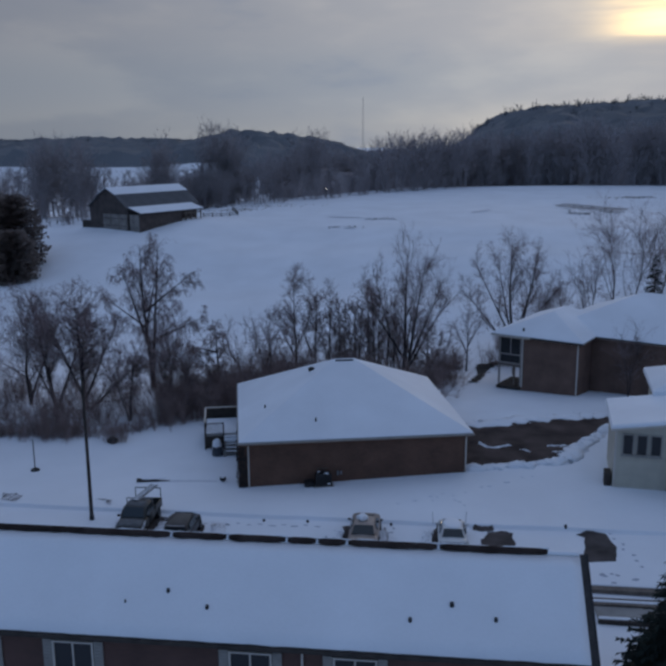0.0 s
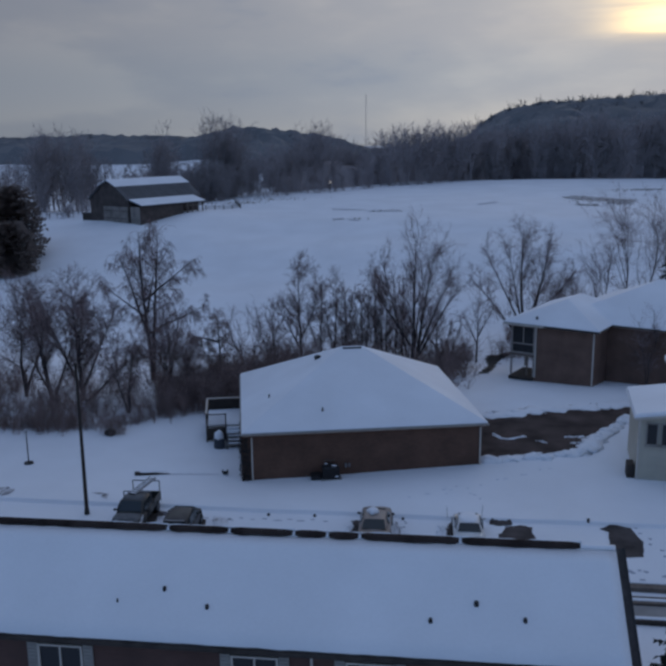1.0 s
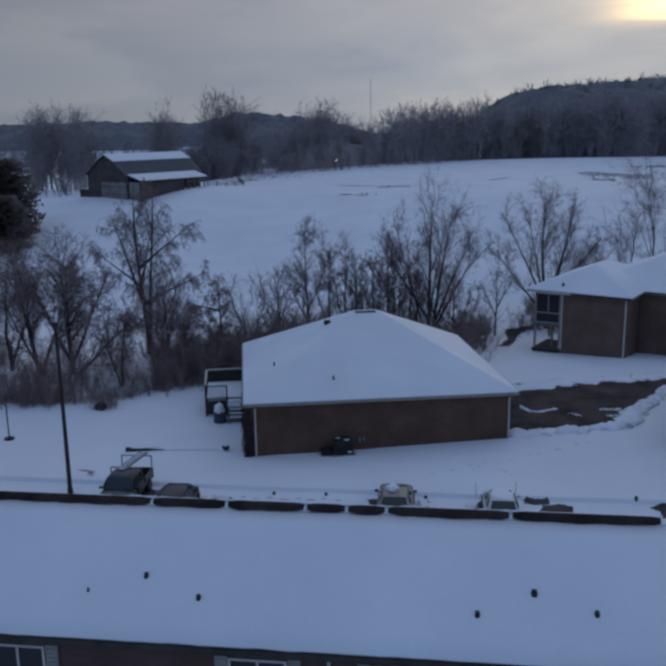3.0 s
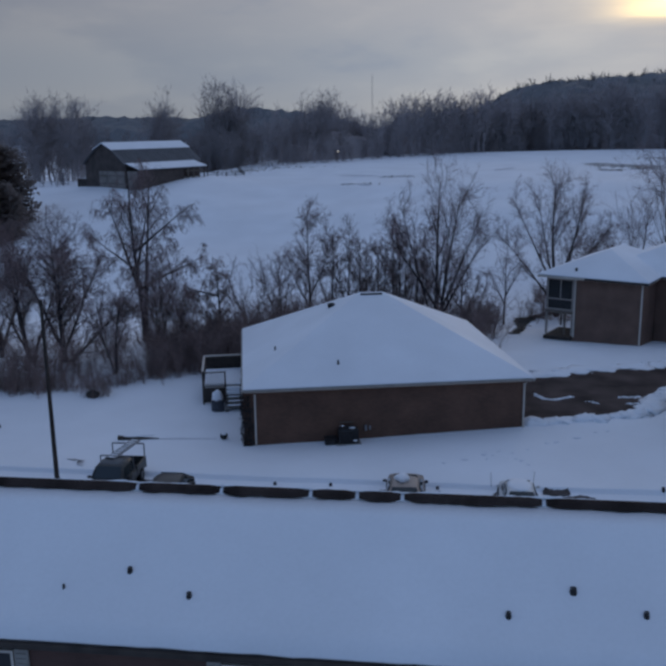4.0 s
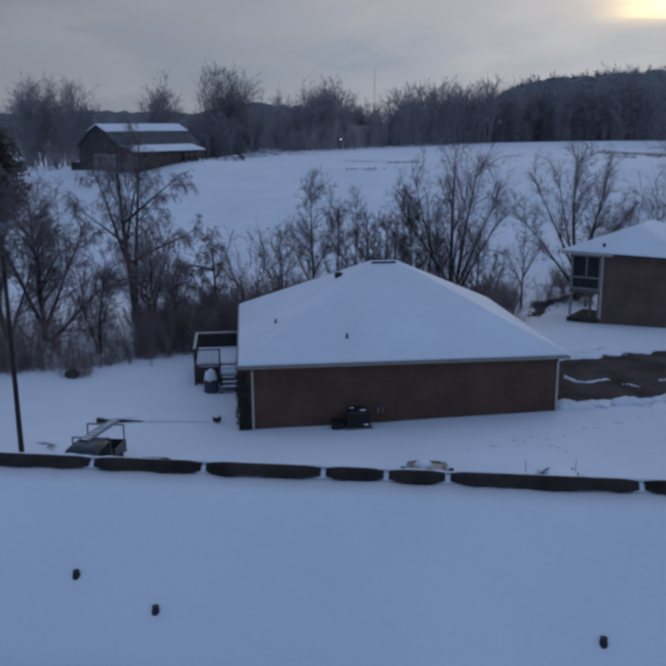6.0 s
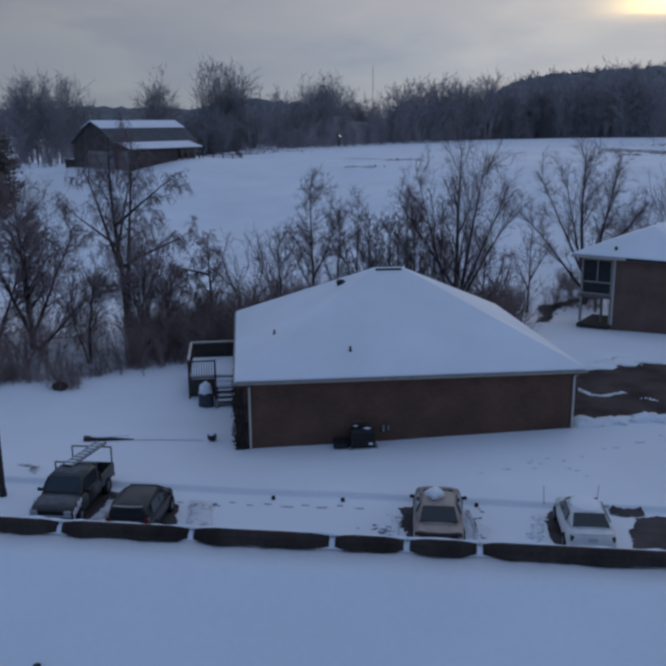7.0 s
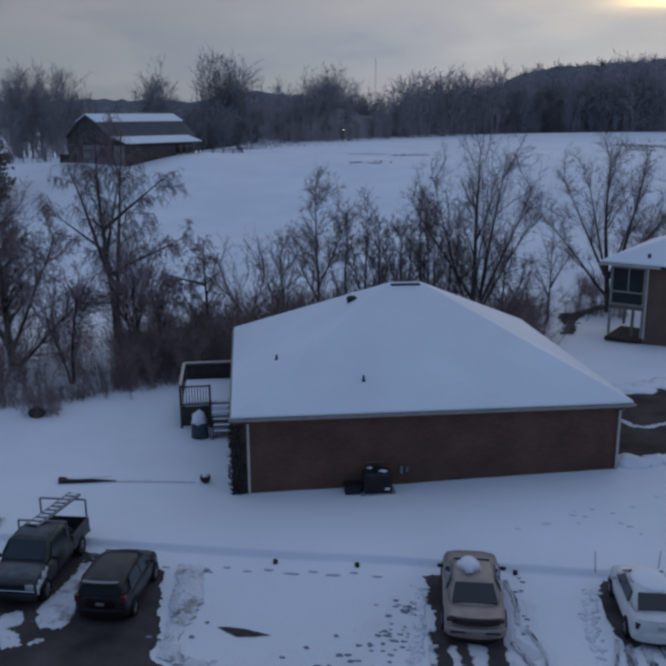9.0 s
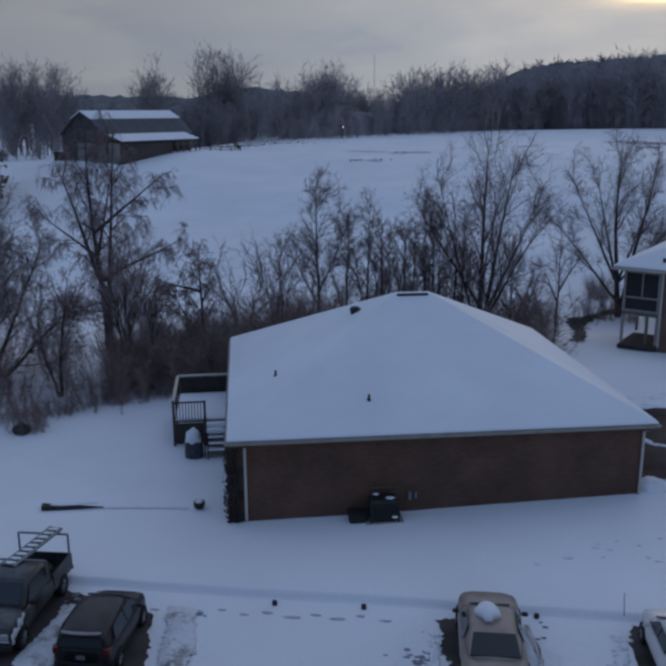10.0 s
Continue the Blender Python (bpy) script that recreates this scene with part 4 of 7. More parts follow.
def porch_house():
    h = thing("porch_house", "brown brick house with snowy hip roof and raised porch", "house", H2)
    ez = 4.80
    part("wall", Geo().box(2.85, 6.0, 1.85, 5.7, 12.0, 5.7), BRICK_TAN, h)
    part("wing_wall", Geo().box(15.4, 11.0, 1.84, 19.3, 14.5, 5.68), BRICK_TAN, h)
    for x, y in ((5.62, -0.06), (0.10, -0.06)):
        part("downpipe", Geo().box(x, y, 2.1, 0.14, 0.1, 5.0, None, 0.02), TRIM, h, "white corner downpipe")
    part("soffit", Geo().box(1.5, 5.8, ez - 0.16, 9.3, 12.6, 0.05).box(15.9, 11.0, ez - 0.17, 19.6, 15.2, 0.05), TRIM, h, "pale soffit")
    roof = part("roof", hip(hip(Geo(), -3.0, 6.2, -0.5, 12.2, ez, 0.40, 0.1), 0.6, 26.0, 3.2, 18.8, ez + 0.004, 0.43, 0.1), SHINGLE, h, "dark shingles below the snow")
    snow_hip("roof_snow", roof, -3.05, 6.25, -0.55, 12.25, ez, 0.40)
    snow_hip("roof_snow", roof, 0.55, 26.05, 3.15, 18.85, ez + 0.006, 0.43)
    part("gutter", Geo().box(3.6, -0.53, ez - 0.09, 5.2, 0.06, 0.14), WOOD_DARK, h, "dark gutter")
    part("fascia", Geo().box(-1.0, -0.53, ez - 0.09, 4.0, 0.06, 0.16).box(-3.03, 5.8, ez - 0.09, 0.06, 12.6, 0.16), TRIM, h, "pale fascia")
    g = Geo().tube((0.0, 0.30, ez + 0.25), (0.0, 0.30, ez + 0.70), 0.11, n=8)
    part("vent_pipe", g, DARK, h, "black vent pipe")
    # porch on posts
    p = part("porch", Geo().box(-1.25, 1.9, 1.66, 2.4, 3.8, 0.22), WOOD, h, "raised porch floor")
    for x, y in ((-2.35, 0.1), (-2.35, 3.7), (-0.75, 0.1), (-0.15, 3.7), (-0.1, 0.1)):
        part("porch_post", Geo().box(x, y, 2.2 if x < -2 or x > -0.5 else 0.65, 0.16, 0.16, 5.1 if x < -2 or x > -0.5 else 1.9), PORCH if x < -2 or x > -0.5 else WOOD, p, "painted porch post")
    for z, hgt in ((1.86, 0.14), (2.75, 0.12), (4.48, 0.16)):
        part("porch_beam", Geo().box(-1.25, 0.1, z, 2.2, 0.1, hgt).box(-2.35, 1.9, z, 0.1, 3.5, hgt), PORCH, p)
    part("porch_mullion", Geo().box(-1.2, 0.1, 3.62, 0.09, 0.08, 1.62), PORCH, p)
    part("porch_screen", Geo().box(-1.22, 0.16, 3.17, 2.2, 0.02, 2.5).box(-2.29, 1.95, 3.17, 0.02, 3.4, 2.5), SCREEN, p, "dark insect screen")
    part("porch_back", Geo().box(-1.2, 3.8, 3.17, 2.3, 0.1, 2.7), WOOD_DARK, p)
    part("patio", Geo().box(-1.3, 1.8, -0.66, 2.5, 3.8, 0.3, None, 0.03), WOOD_DARK, h, "dark slab under the porch")
    return h


porch_house()


# ---- cream garage with a snowy roof ----
H3 = pose(22.35, 25.75, 0.0, 0, 0, -7.0)


def garage():
    """A low-pitched wing whose roof rises to the east, with a taller part behind."""
    h = thing("garage", "cream sided outbuilding with dark windows and a snowy roof", "garage", H3)
    w, d, z, rise = 9.0, 6.0, 4.5, 0.15
    part("wall", Geo().loft([[(x, y, zz) for x, zz in ((0, -0.4), (w, -0.4), (w, z + rise * w), (0, z))] for y in (0, d)]), SIDING, h)
    for k in range(20):
        part("siding_board", Geo().box(w / 2, -0.012, 0.1 + 0.2 * k, w - 0.2, 0.02, 0.185), SIDING, h)
    part("foundation", Geo().box(w / 2, -0.03, 0.0, w, 0.06, 0.45), WOOD_DARK, h, "dark foundation strip")
    part("corner_board", Geo().box(0.06, -0.03, z / 2, 0.14, 0.04, z), TRIM, h)
    part("corner_post", Geo().box(3.95, -0.35, 1.3, 0.22, 0.5, 2.9), WOOD, h, "brown post by the entrance")
    for x in (0.86, 1.76, 2.66, 5.3):
        window(h, pose(x, -0.045, 2.75), 0.74, 1.5, SHUTTER, 0)
    roof = part("roof", Geo().loft([[(x, y, zz) for x, zz in ((-0.3, z - 0.05), (w + 0.3, z + rise * (w + 0.3)), (w + 0.3, z + rise * (w + 0.3) + 0.14), (-0.3, z + 0.09))] for y in (-0.35, d + 0.3)]), TRIM, h, "pale roof edge")
    part("roof_snow", Geo().loft([[(x, y, zz + (0 if y not in (-0.37, d + 0.33) or k < 2 else -0.1)) for k, (x, zz) in enumerate(((-0.34, z + 0.10), (w + 0.3, z + rise * (w + 0.3) + 0.15), (w + 0.3, z + rise * (w + 0.3) + 0.42), (-0.25, z + 0.36)))] for y in (-0.37, -0.2, d + 0.2, d + 0.33)]), SNOW_ROOF, roof, "thick layer of snow")
    part("rear_wall", Geo().box(7.5, 8.8, 2.4, 8.4, 5.4, 5.6), SIDING, h)
    part("rear_roof", hip(Geo(), 3.0, 12, 5.9, 13, 5.3, 0.42, 0.1), SHINGLE, h)
    snow_hip("rear_snow", h, 2.95, 12.05, 5.85, 13.05, 5.3, 0.42, 0.4)
    part("stoop", Geo().box(-0.3, 0.7, 0.55, 0.45, 1.2, 1.3, None, 0.03), WOOD_DARK, h, "dark box at the side")
    part("entrance_roof", Geo().box(5.0, -1.6, 2.9, 2.2, 2.6, 0.14, None, 0.03), TRIM, h)
    part("entrance_snow", Geo().box(5.0, -1.6, 3.1, 2.3, 2.7, 0.24, None, 0.09), SNOW_ROOF, h)
    return h


garage()


# ---- barn ----
BARN = Matrix.Translation((-53.84, 132.1, 7.7)) @ pose(0, 0, 0, 0, 0, 61.5)


def barn():
    """Local x along the ridge, -y towards the lean-to side."""
    h = thing("barn", "old gambrel barn with a snowy metal roof and a lean-to", "barn", BARN)
    L, half, knee, zr, zb, ze = 19.0, 5.6, 2.4, 7.64, 6.42, 3.95
    sec = [(half, ze), (knee, zb), (0, zr), (-knee, zb), (-half, ze), (-half, -2.2), (half, -2.2)]
    part("wall", Geo().loft([[(x, y * 0.985, z - 0.06) for y, z in sec] for x in (0.12, L - 0.12)]), BARN_WOOD, h, "weathered board walls")
    for s in (-1, 1):
        g = Geo().loft([[(x, s * y, z) for y, z in ((0, zr), (knee + 0.1, zb + 0.02), (knee + 0.1, zb - 0.1), (0, zr - 0.12))] for x in (-0.35, L + 0.35)])
        r = part("upper_roof", g, BARN_METAL, h)
        g = Geo().loft([[(x, s * y, z) for y, z in ((0.0, zr + 0.16), (knee + 0.1, zb + 0.16), (knee + 0.12, zb + 0.03), (0.0, zr + 0.01))] for x in (-0.4, L + 0.4)])
        part("roof_snow", g, SNOW_ROOF, r, "snow on the upper slope")
        g = Geo().loft([[(x, s * y, z) for y, z in ((knee + 0.05, zb), (half + 0.15, ze), (half + 0.05, ze - 0.12), (knee - 0.05, zb - 0.14))] for x in (-0.3, L + 0.3)])
        low = part("lower_roof", g, BARN_METAL, h, "steep blue-grey sheet slope")
        for k in range(1, 19):      # standing seams
            x = L * k / 19
            part("seam", Geo().loft([[(x + dx, s * y, z) for y, z in ((knee + 0.08, zb + 0.05), (half + 0.15, ze + 0.06), (half + 0.15, ze + 0.01), (knee + 0.08, zb))] for dx in (-0.03, 0.03)]), BARN_METAL, low)
    # lean-to towards the field
    y0, y1, za, zc = -half + 0.1, -half - 3.3, ze + 0.05, ze - 0.92
    lx = L - 1.7
    g = Geo().loft([[(x, y, z) for y, z in ((y0, za), (y1, zc), (y1, zc - 0.12), (y0, za - 0.14))] for x in (0.3, lx)])
    r = part("lean_to_roof", g, BARN_METAL, h)
    part("roof_snow", Geo().loft([[(x, y, z) for y, z in ((y0, za + 0.15), (y1 - 0.04, zc + 0.15), (y1 - 0.04, zc + 0.02), (y0, za + 0.015))] for x in (0.25, lx + 0.05)]), SNOW_ROOF, r, "snow on the lean-to")
    part("lean_to_wall", Geo().box(5.9, y1 + 0.5, 0.35, 11.2, 0.15, 4.8), BARN_WOOD, h, "dark boarded front")
    part("lean_to_end", Geo().box(0.4, (y0 + y1) / 2 + 0.2, 0.35, 0.15, 2.6, 4.8), BARN_DOOR, h, "pale boarded end")
    for k in range(4):
        part("post", Geo().box(12.6 + 1.45 * k, y1 + 0.4, 0.4, 0.2, 0.2, 4.7), WOOD, h)
    part("tie_beam", Geo().box(14.6, y1 + 0.4, 2.3, 5.2, 0.14, 0.2), WOOD, h)
    # big doors in the gable
    for y in (-4.2, -1.9, 0.4):
        d = part("barn_door", Geo().box(0.02, y, 1.2, 0.14, 2.15, 3.0), BARN_DOOR, h, "weathered boarded door")
        for z in (1.9, 0.5):
            part("door_brace", Geo().box(-0.06, y, z, 0.05, 1.9, 0.12), BARN_WOOD, d)
    # open shed on the far side
    part("rear_shed", Geo().box(2.4, half + 1.4, 0.25, 4.2, 2.6, 1.7), WOOD_DARK, h)
    part("shed_snow", Geo().box(2.8, half + 1.4, 1.17, 3.2, 2.4, 0.14, None, 0.05), SNOW_ROOF, h)
    return h


barn()


def rail_fence(x0, y0, x1, y1, n):
    f = thing("fence", "low dark rail fence beside the barn", "fence")
    for i in range(n + 1):
        x, y = x0 + (x1 - x0) * i / n, y0 + (y1 - y0) * i / n
        part("post", Geo().box(x, y, land(x, y) + 0.3, 0.16, 0.16, 1.2), WOOD_DARK, f)
        if i < n:
            xb, yb = x0 + (x1 - x0) * (i + 1) / n, y0 + (y1 - y0) * (i + 1) / n
            for k in (0.3, 0.7):
                part("rail", Geo().tube((x, y, land(x, y) + k), (xb, yb, land(xb, yb) + k), 0.06, n=5), WOOD_DARK, f)


rail_fence(-38.5, 146, -33.5, 156, 4)
rail_fence(-33.5, 156, -37, 166, 4)


# ---- trees ----
def grow_tree(rng, height, radius, forks=1, limbs=9, spread=0.75, droop=0.0, detail=3, lean=(0, 0), crown_from=0.28, wiggle=0.12, steps=(9, 5, 3, 3, 2), tilt_range=(0.08, 0.22), leaders=(), reach=1.0, lift=0.10, counts=(9, 6, 5), dome=(0.17, 0.70)):
    """Segments (p0, p1, r0, r1, level) of a leafless tree that stands on the origin.
    leaders: great limbs, each (height of its fork, lean in x, lean in y, rise, length, thickness, pull upwards).
    dome: shapes the crown, from where along the limbs' sine the stem starts and how far it runs."""
    segs = []

    def shoot(p, d, length, r, level, steps, pull_up=None):
        """One branch that wanders; returns its points."""
        pts = [(p, r)]
        drift, course = Vector((0, 0, 0)), d.copy()
        for i in range(steps):
            jitter = Vector((rng.gauss(0, 1), rng.gauss(0, 1), rng.gauss(0, 1))) * (wiggle * ((0.16 if leaders else 0.6) if level == 0 else 0.6 + 0.5 * level))
            drift = drift * 0.3 + jitter + (course - d) * (0.35 if level < 2 else 0.0)
            up = pull_up if pull_up is not None else lift if level < 2 else 0.04 - droop * (i + 1) / steps
            d = (d + drift + Vector((0, 0, up))).normalized()
            q = p + d * length / steps
            r2 = max(0.006 if height > 2 else 0.0008, r * (1 - 0.92 * ((i + 1) / steps) ** 0.75))
            segs.append((p, q, pts[-1][1], r2, level))
            p = q
            pts.append((p, r2))
        return pts

    def side_dir(d, angle):
        a = d.orthogonal().normalized()
        a.rotate(Matrix.Rotation(rng.uniform(0, 2 * math.pi), 3, d))
        return (d * math.cos(angle) + a * math.sin(angle)).normalized()

    def twigs(pts, length, r, level):
        if level > detail:
            return
        for k in range(counts[min(level - 2, 2)]):
            i = rng.randint(1, len(pts) - 1)
            p, pr = pts[i]
            prev = pts[i - 1][0]
            d = side_dir((p - prev).normalized(), rng.uniform(0.4, 1.0))
            ln = length * rng.uniform(0.55, 1.0)
            sub = shoot(prev.lerp(p, rng.random()), d, ln, min(pr * 0.8, r), level, steps[min(level, 4)])
            twigs(sub, ln * 0.55, r * 0.5, level + 1)

    def clothe(trunk, size, start):
        """Limbs and twigs along a stem that is size times the tree's height long."""
        n = max(3, round(limbs * size))
        for k in range(n):
            t = start + (0.97 - start) * (k + rng.random() * 0.8) / n
            i = min(len(trunk) - 2, int(t * (len(trunk) - 1)))
            p, pr = trunk[i]
            q = trunk[i + 1][0]
            dd = side_dir((q - p).normalized(), spread * rng.uniform(0.65, 1.2))
            ln = reach * height * (0.45 + 0.55 * size) * (0.17 + 0.30 * math.sin(math.pi * (dome[0] + dome[1] * t)) ** 0.8) * rng.uniform(0.75, 1.2)
            limb = shoot(p.lerp(q, rng.random()), dd, ln, max(0.022 if height > 2 else 0.002, pr * 0.45), 1, steps[1])
            twigs(limb, ln * 0.55, 0.022, 2)
        twigs(trunk[-3:], height * 0.14 * (0.4 + 0.6 * size), 0.025, 2)

    if leaders:
        stem = None
        for at, lx, ly, rise, size, thick, pull in leaders:
            foot = Vector((0, 0, -0.3)) if stem is None else stem[min(len(stem) - 2, int(at * (len(stem) - 1)))][0]
            pts = shoot(foot, Vector((lx, ly, rise)).normalized(), height * size, radius * thick, 0, steps[0], pull)
            stem = stem or pts
            clothe(pts, size, crown_from if stem is pts else 0.15)
        return segs
    for f in range(forks):
        tilt = 0.0 if forks == 1 else rng.uniform(*tilt_range)
        az = 2 * math.pi * f / forks + rng.uniform(-0.5, 0.5)
        d = Vector((math.cos(az) * math.sin(tilt) + lean[0], math.sin(az) * math.sin(tilt) + lean[1], 1)).normalized()
        hgt = height * (1 if f == 0 else rng.uniform(0.75, 0.97))
        clothe(shoot(Vector((0, 0, -0.3)), d, hgt * 0.92, radius * (1 if forks == 1 else 0.72), 0, steps[0]), 1.0, crown_from)
    return segs


def blade(vs, fs, p0, p1, r, rng):
    """A twig as one narrow triangle, turned at random."""
    d = p1 - p0
    a = d.cross(Vector((rng.gauss(0, 1), rng.gauss(0, 1), rng.gauss(0, 1)))).normalized() * r
    o = len(vs)
    vs += [p0 - a, p0 + a, p1]
    fs.append((o, o + 1, o + 2))


def segs_to_geo(segs, levels, thin=0.0, wide=0.012, seed=1):
    """Tubes for the wood and blades for the fine twigs."""
    rng = random.Random(seed)
    g = Geo()
    vs, fs = [], []
    for p0, p1, r0, r1, lv in segs:
        if lv not in levels:
            continue
        if lv >= 3:
            blade(vs, fs, p0, p1 + (p1 - p0) * 0.5, wide if lv == 3 else wide * 0.7, rng)
        else:
            g.tube(p0, p1, max(thin, r0), max(thin, r1), 7 if lv == 0 else 5 if lv == 1 else 3, caps=False)
    return g.add(vs, fs)


def raw_mesh(name, g, mat):
    me = bpy.data.meshes.new(name)
    me.from_pydata(g.v, [], g.f)
    me.materials.append(mat)
    return me


def tree(name, label, x, y, seed, height, radius, mat=None, thin=0.010, wide=0.0075, broad=1.0, **kw):
    kw.setdefault("wiggle", 0.17)
    segs = grow_tree(random.Random(seed), height, radius, **kw)
    t = thing(name, label, "tree", Matrix.Translation((x, y, land(x, y))) @ Matrix.Diagonal((broad, broad, 1, 1)), "trees along the creek")
    for nm, lv, mt in (("trunk", (0, 1), BARK), ("crown", (2, 3, 4, 5), mat or TWIG)):
        ob = new(nm, raw_mesh(nm, segs_to_geo(segs, lv, thin if nm == "crown" else 0.02, wide, seed), mt))
        ob.parent = t
    return t


tree("bare_tree", "tall leafless tree with several upright stems and a dense oval crown", 7.0, 54.0, 31, 14.4, 0.28, limbs=17, spread=0.66, detail=4, crown_from=0.25, wiggle=0.13, lift=0.14, reach=0.55, counts=(8, 6, 4),
     leaders=((0, -0.02, 0.0, 1, 0.97, 1.0, 0.02), (0.06, 0.15, 0.05, 1, 0.94, 0.75, 0.02), (0.10, -0.26, -0.1, 1, 0.84, 0.42, 0.05), (0.22, 0.58, 0.1, 0.8, 0.62, 0.50, 0.10), (0.24, -0.66, 0.1, 0.8, 0.58, 0.50, 0.10), (0.15, 0.1, 0.45, 0.9, 0.72, 0.5, 0.06), (0.12, 0.36, -0.3, 0.9, 0.76, 0.5, 0.05)))
tree("bare_tree", "leafless tree with twin stems and a round fan-shaped crown", 19.35, 69.4, 12, 14.9, 0.30, limbs=15, spread=0.6, detail=4, crown_from=0.45, wiggle=0.13, lift=0.13, reach=0.50, counts=(9, 6, 5),
     leaders=((0, -0.05, 0, 1, 0.97, 1.0, 0.02), (0.02, 0.19, 0.02, 1, 0.93, 0.85, 0.03), (0.20, -0.85, 0.1, 0.8, 0.64, 0.5, 0.10), (0.24, -0.50, -0.2, 0.85, 0.68, 0.5, 0.07), (0.28, 0.95, 0.2, 0.75, 0.58, 0.45, 0.12), (0.27, -0.22, 0.3, 0.9, 0.68, 0.5, 0.05), (0.30, 0.45, 0.4, 0.8, 0.58, 0.45, 0.1)))
tree("bare_tree", "tall leafless willow with twin stems and hanging twigs", -18.1, 49.5, 35, 15.2, 0.30, wide=0.010, limbs=12, spread=0.8, detail=4, droop=1.0, wiggle=0.12, lift=0.05, reach=0.42, crown_from=0.45, counts=(15, 6, 4), steps=(9, 5, 5, 3, 2),
     leaders=((0, 0.01, 0, 1, 0.97, 1.0, 0.02), (0.04, 0.06, 0.05, 1, 0.96, 0.9, 0.0), (0.40, -0.36, 0.0, 1, 0.54, 0.65, 0.06), (0.34, 0.92, -0.1, 0.70, 0.44, 0.55, -0.10), (0.56, 0.85, 0.1, 0.62, 0.40, 0.5, 0.05), (0.52, -0.8, -0.1, 0.8, 0.34, 0.4, -0.05), (0.55, 0.16, 0.2, 1, 0.42, 0.5, 0.02)))
tree("bare_tree", "spreading many-stemmed leafless tree with a long low limb", -21.8, 41.2, 14, 10.8, 0.27, wide=0.012, limbs=20, spread=0.75, detail=4, wiggle=0.13, lift=0.10, reach=0.62, counts=(9, 6, 6),
     leaders=((0, -0.04, 0, 1, 0.95, 1.0, 0.05), (0.10, 0.90, -0.3, 0.55, 0.80, 0.6, 0.10), (0.12, -0.45, 0.0, 0.9, 0.80, 0.65, 0.05), (0.22, 0.40, 0.2, 0.9, 0.72, 0.55, 0.05), (0.16, -0.2, 0.4, 0.9, 0.75, 0.5, 0.05), (0.3, 0.15, -0.35, 0.9, 0.62, 0.45, 0.05)))
tree("bare_tree", "dark crooked leafless tree with leaning stems", -24.4, 40.8, 44, 10.4, 0.24, wide=0.010, limbs=15, spread=0.75, detail=4, wiggle=0.13, reach=0.62, counts=(10, 7, 5),
     leaders=((0, -0.18, 0, 1, 0.95, 1.0, 0.04), (0.08, 0.35, 0.1, 0.9, 0.80, 0.65, 0.05), (0.2, -0.6, 0.2, 0.8, 0.6, 0.6, 0.08), (0.15, 0.05, -0.3, 0.9, 0.75, 0.5, 0.05)))
tree("bare_tree", "slender leafless tree behind the house", -4.6, 56.5, 15, 11.3, 0.17, limbs=22, spread=0.8, detail=4, crown_from=0.3, reach=0.48, wiggle=0.13, counts=(10, 7, 5),
     leaders=((0, 0.0, 0.0, 1, 0.98, 1.0, 0.03), (0.25, -0.55, 0.1, 0.85, 0.45, 0.55, 0.10), (0.35, 0.45, 0.0, 0.85, 0.45, 0.5, 0.10)))
tree("bare_tree", "small leafless tree with a forked top", 13.7, 65.6, 16, 8.4, 0.14, limbs=9, spread=0.8, detail=3, crown_from=0.5, reach=0.7, leaders=((0, 0.03, 0, 1, 0.85, 1.0, 0.02), (0.4, -0.5, 0, 0.9, 0.45, 0.6, 0.1), (0.45, 0.5, 0, 0.9, 0.45, 0.6, 0.1)))
tree("bare_tree", "slim young leafless tree", -8.6, 50.2, 17, 6.8, 0.12, forks=2, limbs=9, spread=0.5, detail=3)
tree("bare_tree", "slim young leafless tree", -6.6, 50.4, 57, 7.0, 0.14, forks=2, limbs=9, spread=0.55, detail=3)
tree("bare_tree", "broken leafless snag wrapped in dark vines", -10.2, 45.0, 18, 8.0, 0.20, BRUSH, limbs=26, spread=0.8, detail=4, droop=0.8, reach=0.45, crown_from=0.06, wide=0.012, wiggle=0.12,
     leaders=((0, 0.0, 0, 1, 0.95, 1.0, 0.0), (0.72, -0.9, 0.1, 0.3, 0.35, 0.6, -0.05), (0.3, -0.55, 0.0, 0.8, 0.5, 0.6, 0.05)))
tree("bare_tree", "dark leafless trunk leaning over the bank", 11.4, 62.3, 19, 7.0, 0.20, limbs=8, spread=0.8, detail=3, crown_from=0.4, leaders=((0, -0.75, -0.2, 0.8, 0.8, 1.0, 0.03), (0.3, 0.3, 0, 0.9, 0.5, 0.6, 0.1)))
tree("bare_tree", "leafless tree among undergrowth", -27.5, 42.0, 20, 10.0, 0.22, forks=3, limbs=10, spread=0.7, detail=4)
tree("bare_tree", "leafless tree beyond the porch house", 33.0, 82.0, 22, 15.0, 0.26, forks=2, limbs=13, spread=0.55, detail=4)
tree("bare_tree", "leafless tree beyond the porch house", 38.5, 84.0, 23, 14.0, 0.26, forks=2, limbs=12, spread=0.55, detail=4)
tree("bare_tree", "leafless tree beyond the porch house", 29.0, 80.0, 24, 11.0, 0.2, forks=2, limbs=10, spread=0.6, detail=3)
tree("bare_tree", "small leafless tree before the brick wing", 28.4, 49.8, 28, 6.4, 0.09, forks=2, limbs=7, spread=0.6, detail=3)
